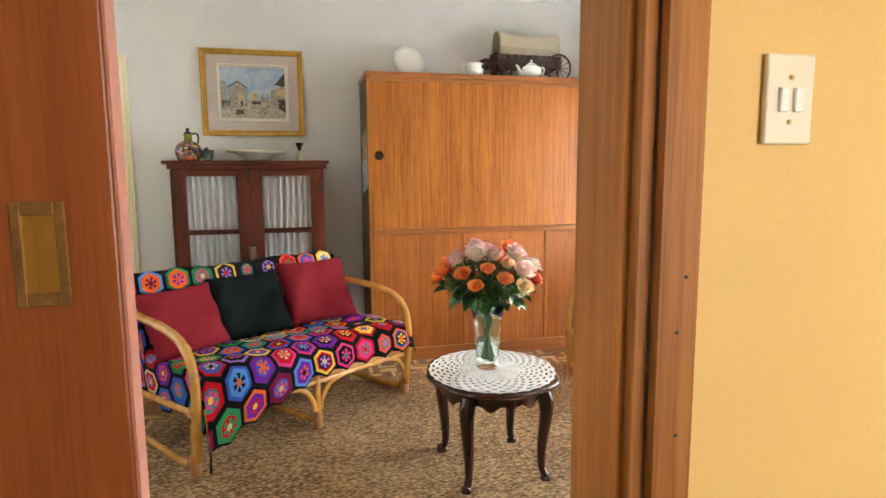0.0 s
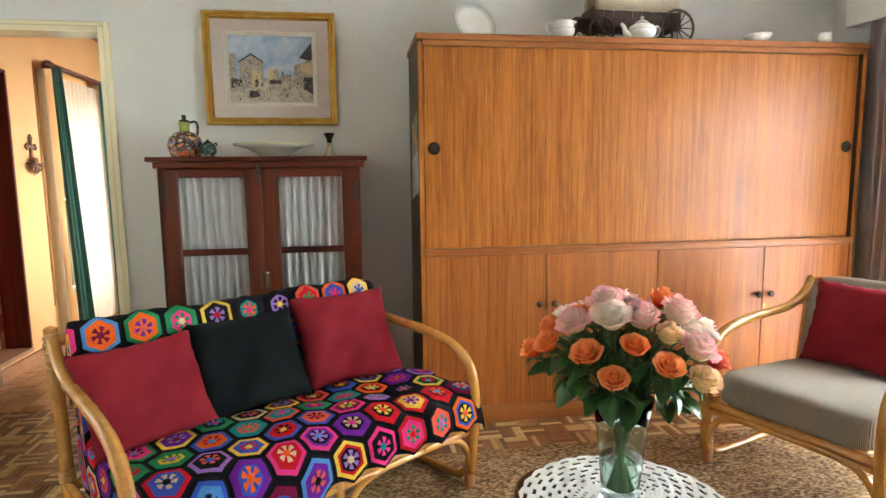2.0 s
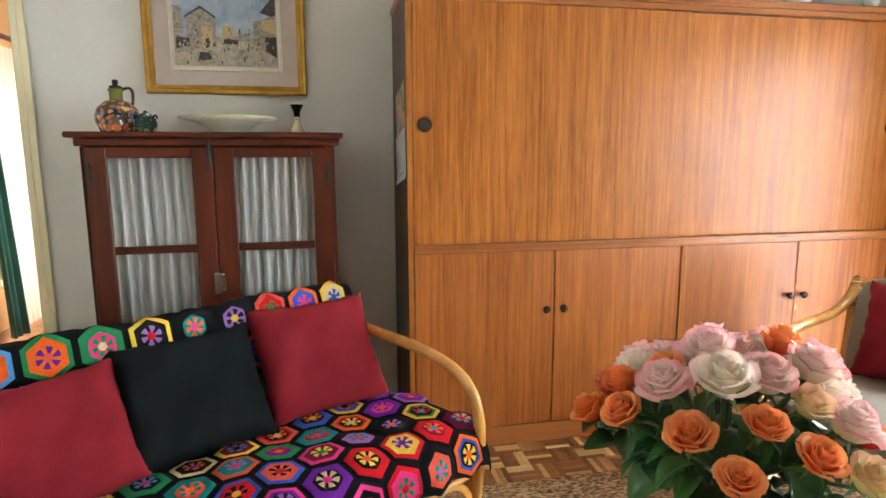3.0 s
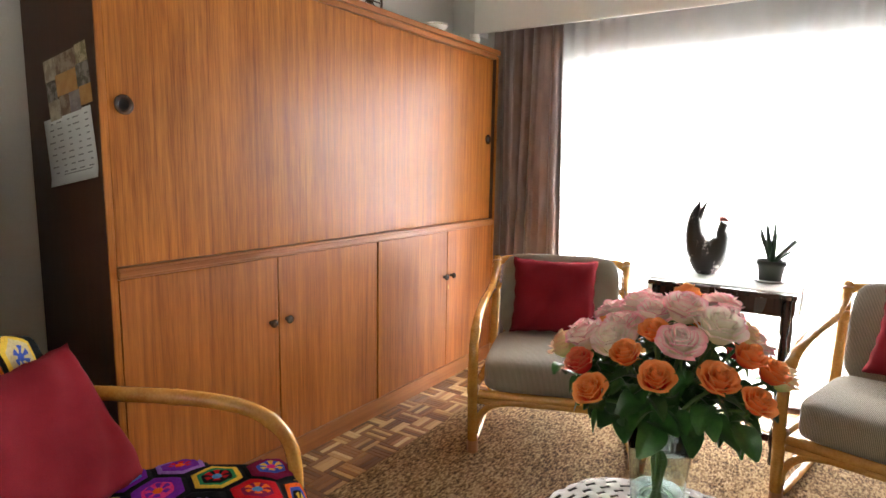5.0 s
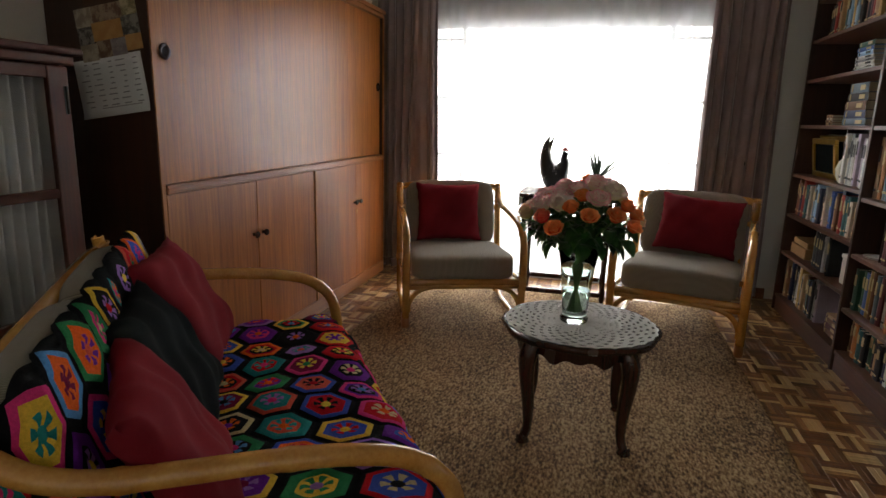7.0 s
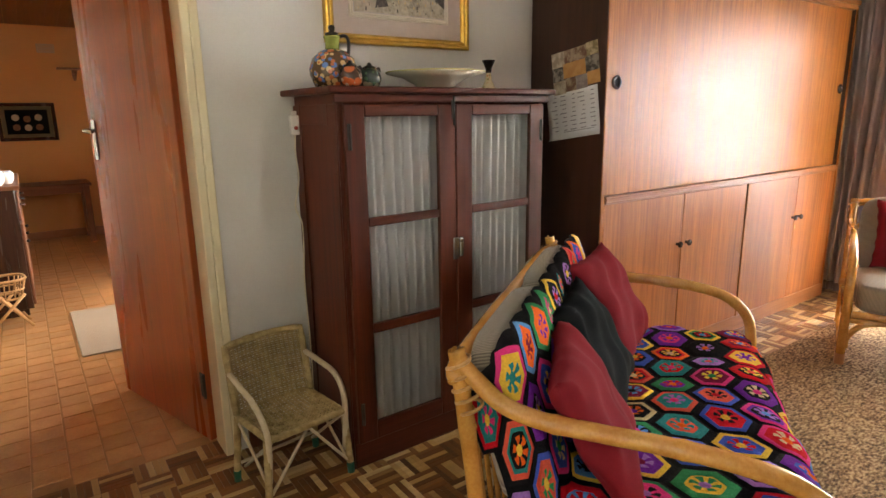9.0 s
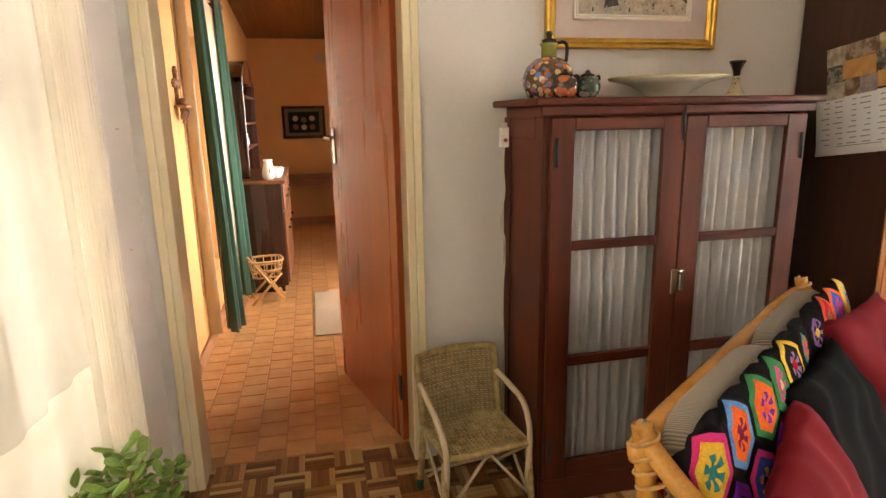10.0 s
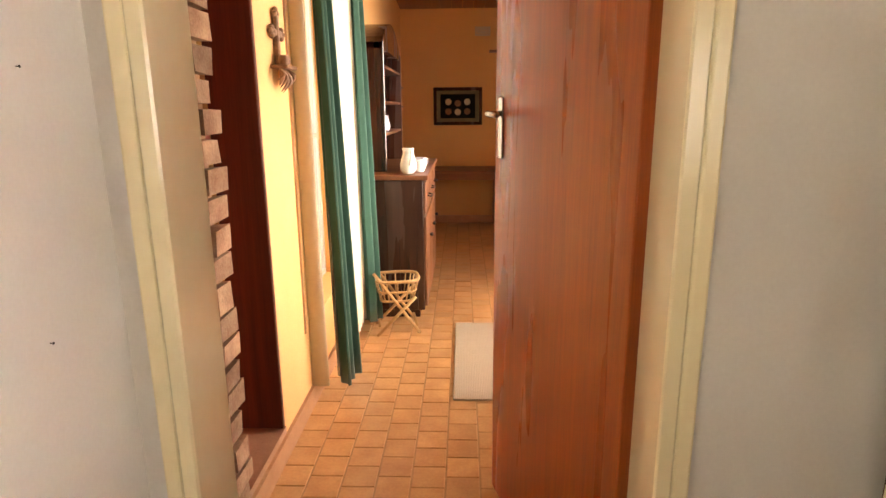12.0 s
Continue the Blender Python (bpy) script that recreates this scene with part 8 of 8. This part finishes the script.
for i in range(20):
    a = 2 * math.pi * i / 20
    c, s = math.copysign(abs(math.cos(a)) ** 0.6, math.cos(a)), math.copysign(abs(math.sin(a)) ** 0.6, math.sin(a))
    bm = bmesh.new()
    sweep(bm, [(0.096 * c, 0.084 * s, 0.19), (0.126 * c, 0.11 * s, 0.31)], 0.004, 5)
    part("spindle", bm, M["pine"], sc)

# hanging wall shelf beyond the dresser
hs_ = tagged(empty("wall_shelf", Matrix.Translation((KX + 0.001, 8.35, 1.25))), "small dark carved hanging shelf with figures", "shelf")
for z in (0.0, 0.16):
    slab("board", 0.0, 0.13, -0.16, 0.16, z, z + 0.014, M["carved"], hs_, 0.003)
for y in (-0.16, 0.148):
    bm = bmesh.new()
    f = spline([(0.06, y + 0.006, -0.14), (0.03, y + 0.006, -0.06), (0.10, y + 0.006, -0.002)], 4)
    sweep(bm, f, 0.012, 8)
    part("bracket", bm, M["carved"], hs_)
    slab("side", 0.0, 0.10, y, y + 0.012, 0.0145, 0.1595, M["carved"], hs_, 0.002)
for y, mat in ((-0.09, "porcelain"), (0.0, "carved"), (0.08, "bluewhite")):
    bm = bmesh.new()
    lathe(bm, [(0.02, 0), (0.03, 0.03), (0.022, 0.07), (0.012, 0.09), (0.018, 0.11), (0.008, 0.125)], 12)
    tagged(part("small_ornament", bm, M[mat], m=pose(KX + 0.07, 8.35 + y, 1.4245)), "small ornament on the hanging shelf", "ornament", "shelf ornaments")

# end wall: picture, vent, bracket shelf, table
pk = tagged(empty("kitchen_picture", Matrix.Translation((-1.4365, KB - 0.003, 1.2615))), "dark-framed picture of fruit on the orange wall", "picture")
bm = bmesh.new()
mitred_w, mitred_h, fr = 0.2585, 0.1955, 0.035
for a, b, c, d in ((-mitred_w, mitred_w, -mitred_h, -mitred_h + fr), (-mitred_w, mitred_w, mitred_h - fr, mitred_h), (-mitred_w, -mitred_w + fr, -mitred_h + fr, mitred_h - fr), (mitred_w - fr, mitred_w, -mitred_h + fr, mitred_h - fr)):
    box(bm, a, b, -0.025, 0.0, c, d, 0.006, 2)
part("frame", bm, M["darkwood"], pk)
M["mount"] = paint("olive_mount", (0.12, 0.10, 0.045), (0.17, 0.14, 0.07), 12, 0.7)
slab("mount", -0.222, 0.222, -0.012, -0.002, -0.16, 0.16, M["mount"], pk, label="olive mount")
slab("canvas", -0.185, 0.185, -0.014, -0.0125, -0.125, 0.125, M["charcoal"], pk, label="dark painted ground")
for k, (x, z) in enumerate(((-0.10, 0.045), (0.0, 0.03), (0.10, 0.045), (-0.10, -0.055), (0.0, -0.06), (0.10, -0.055))):
    bm = bmesh.new()
    lathe(bm, [(0.034, 0), (0.03, 0.0016), (0.012, 0.0022)], 12)
    bmesh.ops.transform(bm, matrix=pose(x, -0.0141, z, 90), verts=bm.verts)
    part("fruit", bm, [M["lining"], M["carved"]][k % 2], pk, "painted round fruit")
vt = tagged(empty("air_vent", Matrix.Translation((-1.1775, KB - 0.001, 2.013))), "small painted louvre vent high on the end wall", "vent")
bm = bmesh.new()
for a, b, c, d in ((-0.08, 0.08, -0.045, -0.035), (-0.08, 0.08, 0.035, 0.045), (-0.08, -0.07, -0.035, 0.035), (0.07, 0.08, -0.035, 0.035)):
    box(bm, a, b, -0.008, 0, c, d, 0.001)
part("frame", bm, M["lining"], vt)
for k in range(5):
    bm = bmesh.new()
    box(bm, -0.0695, 0.0695, -0.006, 0.0, -0.0325 + 0.0135 * k, -0.0225 + 0.0135 * k)
    part("slat", bm, M["lining"], vt)
bsf = tagged(empty("bracket_shelf", Matrix.Translation((-0.95, KB - 0.001, 1.80))), "small dark wooden bracket shelf on the end wall", "shelf")
slab("board", -0.16, 0.16, -0.12, 0, 0.0, 0.018, M["carved"], bsf, 0.003)
bm = bmesh.new()
sweep(bm, spline([(0, -0.01, -0.11), (0, -0.02, -0.05), (0, -0.09, -0.005)], 4), [0.012, 0.014, 0.017, 0.02, 0.022, 0.024, 0.026, 0.028, 0.028], 8)
part("bracket", bm, M["carved"], bsf)
lt = tagged(empty("low_table", Matrix.Translation((-1.40, 9.42, 0.0))), "low brown wooden table against the orange wall", "table")
slab("tabletop", -0.50, 0.42, -0.25, 0.25, 0.60, 0.63, M["skirt"], lt, 0.005)
for y in (-0.2, 0.2):
    slab("apron", -0.42, 0.34, y - 0.01, y + 0.01, 0.53, 0.599, M["skirt"], lt)
for x in (-0.45, 0.37):
    for y in (-0.2, 0.2):
        slab("leg", x - 0.028, x + 0.028, y - 0.028, y + 0.028, 0.001, 0.599, M["skirt"], lt, 0.004)
M["mat"] = weave("beige_mat", (0.36, 0.27, 0.17), (0.50, 0.40, 0.27), 0.008)
bm = bmesh.new()
box(bm, -1.425, -0.80, 5.59, 6.53, 0.0015, 0.0095, 0.003)
tagged(part("floor_mat", bm, M["mat"]), "flat beige woven mat on the terracotta tiles", "mat")

# ---- garden close to the lace window ----
M["gleaf"] = paint("garden_leaf", (0.16, 0.30, 0.04), (0.36, 0.48, 0.10), 20, 0.5, 0.1, vary=0.3)
M["gbrick"] = paint("pink_garden_wall", (0.55, 0.30, 0.20), (0.66, 0.40, 0.28), 6, 0.9, 0.3)
tagged(slab("garden_wall", -4.6, -4.4, 3.5, 9.0, -0.14, 0.75, M["gbrick"]), "low sunlit pink plastered garden wall", "wall", kind="structure")
bm = bmesh.new()
sheet(bm, lambda u, v: ((2 * u - 1) * 0.03 * math.sin(math.pi * (0.03 + 0.94 * v)), 0.10 * v, 0.02 * v - 0.04 * v * v), 3, 4)
gme = bpy.data.meshes.new("leaf")
bm.to_mesh(gme)
bm.free()
gme.materials.append(M["gleaf"])
for cx, cy, h, n, seed in ((-2.85, 4.1, 1.75, 170, 1), (-2.6, 3.2, 0.75, 100, 2), (-3.3, 5.2, 2.0, 190, 3), (-2.75, 2.4, 0.8, 60, 4), (-3.7, 6.6, 2.1, 190, 5)):
    rd = random.Random(seed)
    sh = tagged(empty("garden_shrub", Matrix.Translation((cx, cy, -0.14))), "leafy green garden shrub outside the lace window", "shrub", "garden shrubs")
    tips = []
    for k in range(7):
        a = k * 0.9 + rd.uniform(-0.3, 0.3)
        r = rd.uniform(0.1, 0.35)
        tip = Vector((1.5 * r * math.cos(a), 1.5 * r * math.sin(a), h * rd.uniform(0.6, 1.0)))
        bm = bmesh.new()
        pts = spline([(0, 0, 0), (tip.x * 0.35, tip.y * 0.35, tip.z * 0.5), tip], 5)
        sweep(bm, pts, [0.014 - 0.001 * i for i in range(11)], 6)
        part("branch", bm, M["jadestem"], sh)
        tips.append(pts)
    for q in range(n):
        p = rd.choice(rd.choice(tips)[2:]) + Vector((rd.uniform(-0.13, 0.13), rd.uniform(-0.13, 0.13), rd.uniform(-0.10, 0.12)))
        ob = new("leaf", gme)
        ob.parent = sh
        s = rd.uniform(0.7, 1.3)
        ob.matrix_basis = Matrix.Translation(p) @ pose(0, 0, 0, rd.uniform(-50, 40), rd.uniform(-40, 40), rd.uniform(0, 360)) @ Matrix.Diagonal((s, s, s, 1))

# ---- parquet and tiles, piece by piece ----
def parquet(name, joined):
    """Slats of dark, mid and pale timber, picked slat by slat, with a fine grain."""
    mt = timber(name, (0.62, 0.62, 0.62), (1.0, 1.0, 1.0), "x", 0.30, 0.9, 0.06, coat=0.12, mix=(0.3, 0.4, 0.3))
    nt = mt.node_tree
    b = nt.nodes["Principled BSDF"]
    grain = b.inputs["Base Color"].links[0].from_socket
    if joined:
        pick = nt.nodes.new("ShaderNodeNewGeometry").outputs["Random Per Island"]
    else:
        pick = nt.nodes.new("ShaderNodeObjectInfo").outputs["Random"]
    ramp = nt.nodes.new("ShaderNodeValToRGB")
    e = ramp.color_ramp.elements
    e[0].position, e[1].position = 0.0, 1.0
    e[0].color, e[1].color = (0.13, 0.045, 0.011, 1), (0.72, 0.52, 0.26, 1)
    for p, c in ((0.30, (0.22, 0.080, 0.018)), (0.60, (0.32, 0.130, 0.034)), (0.72, (0.58, 0.36, 0.14))):
        e.new(p).color = (*c, 1)
    mul = nt.nodes.new("ShaderNodeMixRGB")
    mul.blend_type = "MULTIPLY"
    mul.inputs[0].default_value = 1.0
    nt.links.new(pick, ramp.inputs["Fac"])
    nt.links.new(ramp.outputs["Color"], mul.inputs[1])
    nt.links.new(grain, mul.inputs[2])
    nt.links.new(mul.outputs[0], b.inputs["Base Color"])
    return mt


M["finger"] = parquet("parquet_finger", False)
M["finger_j"] = parquet("parquet_joined", True)
M["tile"] = paint("terracotta_tile", (0.52, 0.25, 0.095), (0.66, 0.37, 0.16), 9, 0.3, 0.12, fine=90, vary=0.10, coat=0.15)


def island_shift(mt, amount):
    """Random value per piece for pieces that are joined in one mesh."""
    nt = mt.node_tree
    b = nt.nodes["Principled BSDF"]
    src = b.inputs["Base Color"].links[0].from_socket
    g, mr, hs = nt.nodes.new("ShaderNodeNewGeometry"), nt.nodes.new("ShaderNodeMapRange"), nt.nodes.new("ShaderNodeHueSaturation")
    mr.inputs["To Min"].default_value, mr.inputs["To Max"].default_value = 1 - amount, 1 + amount
    nt.links.new(g.outputs["Random Per Island"], mr.inputs["Value"])
    nt.links.new(mr.outputs[0], hs.inputs["Value"])
    nt.links.new(src, hs.inputs["Color"])
    nt.links.new(hs.outputs["Color"], b.inputs["Base Color"])




def piece(w, d, h, c=0.0012):
    """A bevelled slab as plain lists: its top a little smaller than its foot."""
    v = [(-w / 2, -d / 2, 0), (w / 2, -d / 2, 0), (w / 2, d / 2, 0), (-w / 2, d / 2, 0)]
    v += [(x, y, h - c) for x, y, _ in v[:4]] + [(x - math.copysign(c, x), y - math.copysign(c, y), h) for x, y, _ in v[:4]]
    f = [(8, 9, 10, 11)]
    for k in range(4):
        j = (k + 1) % 4
        f += [(k, j, 4 + j, 4 + k), (4 + k, 4 + j, 8 + j, 8 + k)]
    return v, f


floor_ob, kfloor = bpy.data.objects["floor"], bpy.data.objects["floor_kitchen"]
BL = 0.112
FW = BL / 5
fv, ff = piece(BL - 0.0012, FW - 0.0011, 0.006)
fme = bpy.data.meshes.new("parquet_finger")
fme.from_pydata(fv, [], ff)
fme.materials.append(M["finger"])
JV, JF, near = [], [], 0
rp = random.Random(5)
for i in range(int((3.08 + 1.93) / BL) + 1):
    for j in range(int((4.27 - 0.3) / BL) + 1):
        cx, cy = -1.93 + (i + 0.5) * BL, 4.27 - (j + 0.5) * BL
        if (RX0 + 0.1 < cx < RX1 - 0.1 and RY0 + 0.1 < cy < RY1 - 0.1) or cx > 3.06 or cy < 0.25:
            continue
        turn = (i + j) % 2
        for k in range(5):
            o = (k - 2) * FW
            px, py = (cx, cy + o) if not turn else (cx + o, cy)
            dz = -0.0062 + rp.uniform(0, 0.0006)
            if cx < -0.95 and cy > 3.25 and near < 300:
                ob = new("parquet_finger", fme)
                ob.parent = floor_ob
                ob.matrix_basis = pose(px, py, dz, 0, 0, 90 * turn)
                near += 1
            else:
                b0 = len(JV)
                for x, y, z in fv:
                    JV.append((px + (-y if turn else x), py + (x if turn else y), z + dz))
                JF += [tuple(b0 + q for q in f) for f in ff]
me = bpy.data.meshes.new("parquet_rest")
me.from_pydata(JV, [], JF)
me.materials.append(M["finger_j"])
ob = tagged(new("parquet_rest", me), kind="stuff")
ob.parent = floor_ob

TW, TL = 0.118, 0.118
tv, tf = piece(TW - 0.005, TL - 0.005, 0.009, 0.002)
tme = bpy.data.meshes.new("tile")
tme.from_pydata(tv, [], tf)
tme.materials.append(M["tile"])
M["tile_j"] = paint("terracotta_tile_joined", (0.52, 0.25, 0.095), (0.66, 0.37, 0.16), 9, 0.3, 0.12, fine=90, coat=0.15)
island_shift(M["tile_j"], 0.10)
JV, JF, near = [], [], 0
for i in range(int(2.3 / TW)):
    for j in range(int(5.5 / TL) + 1):
        px, py = -2.03 + (i + 0.5) * TW, 4.277 + (j + 0.5) * TL - (0.5 * TL if i % 2 else 0)
        if py - TL / 2 < 4.265:
            continue
        dz = -0.009 + rp.uniform(-0.0006, 0.0008)
        if px < -0.95 and py < 8.2 and near < 300:
            ob = new("tile", tme)
            ob.parent = kfloor
            ob.matrix_basis = pose(px, py, dz)
            near += 1
        else:
            b0 = len(JV)
            JV += [(px + x, py + y, dz + z) for x, y, z in tv]
            JF += [tuple(b0 + q for q in f) for f in tf]
me = bpy.data.meshes.new("tiles_rest")
me.from_pydata(JV, [], JF)
me.materials.append(M["tile_j"])
ob = tagged(new("tiles_rest", me), kind="stuff")
ob.parent = kfloor
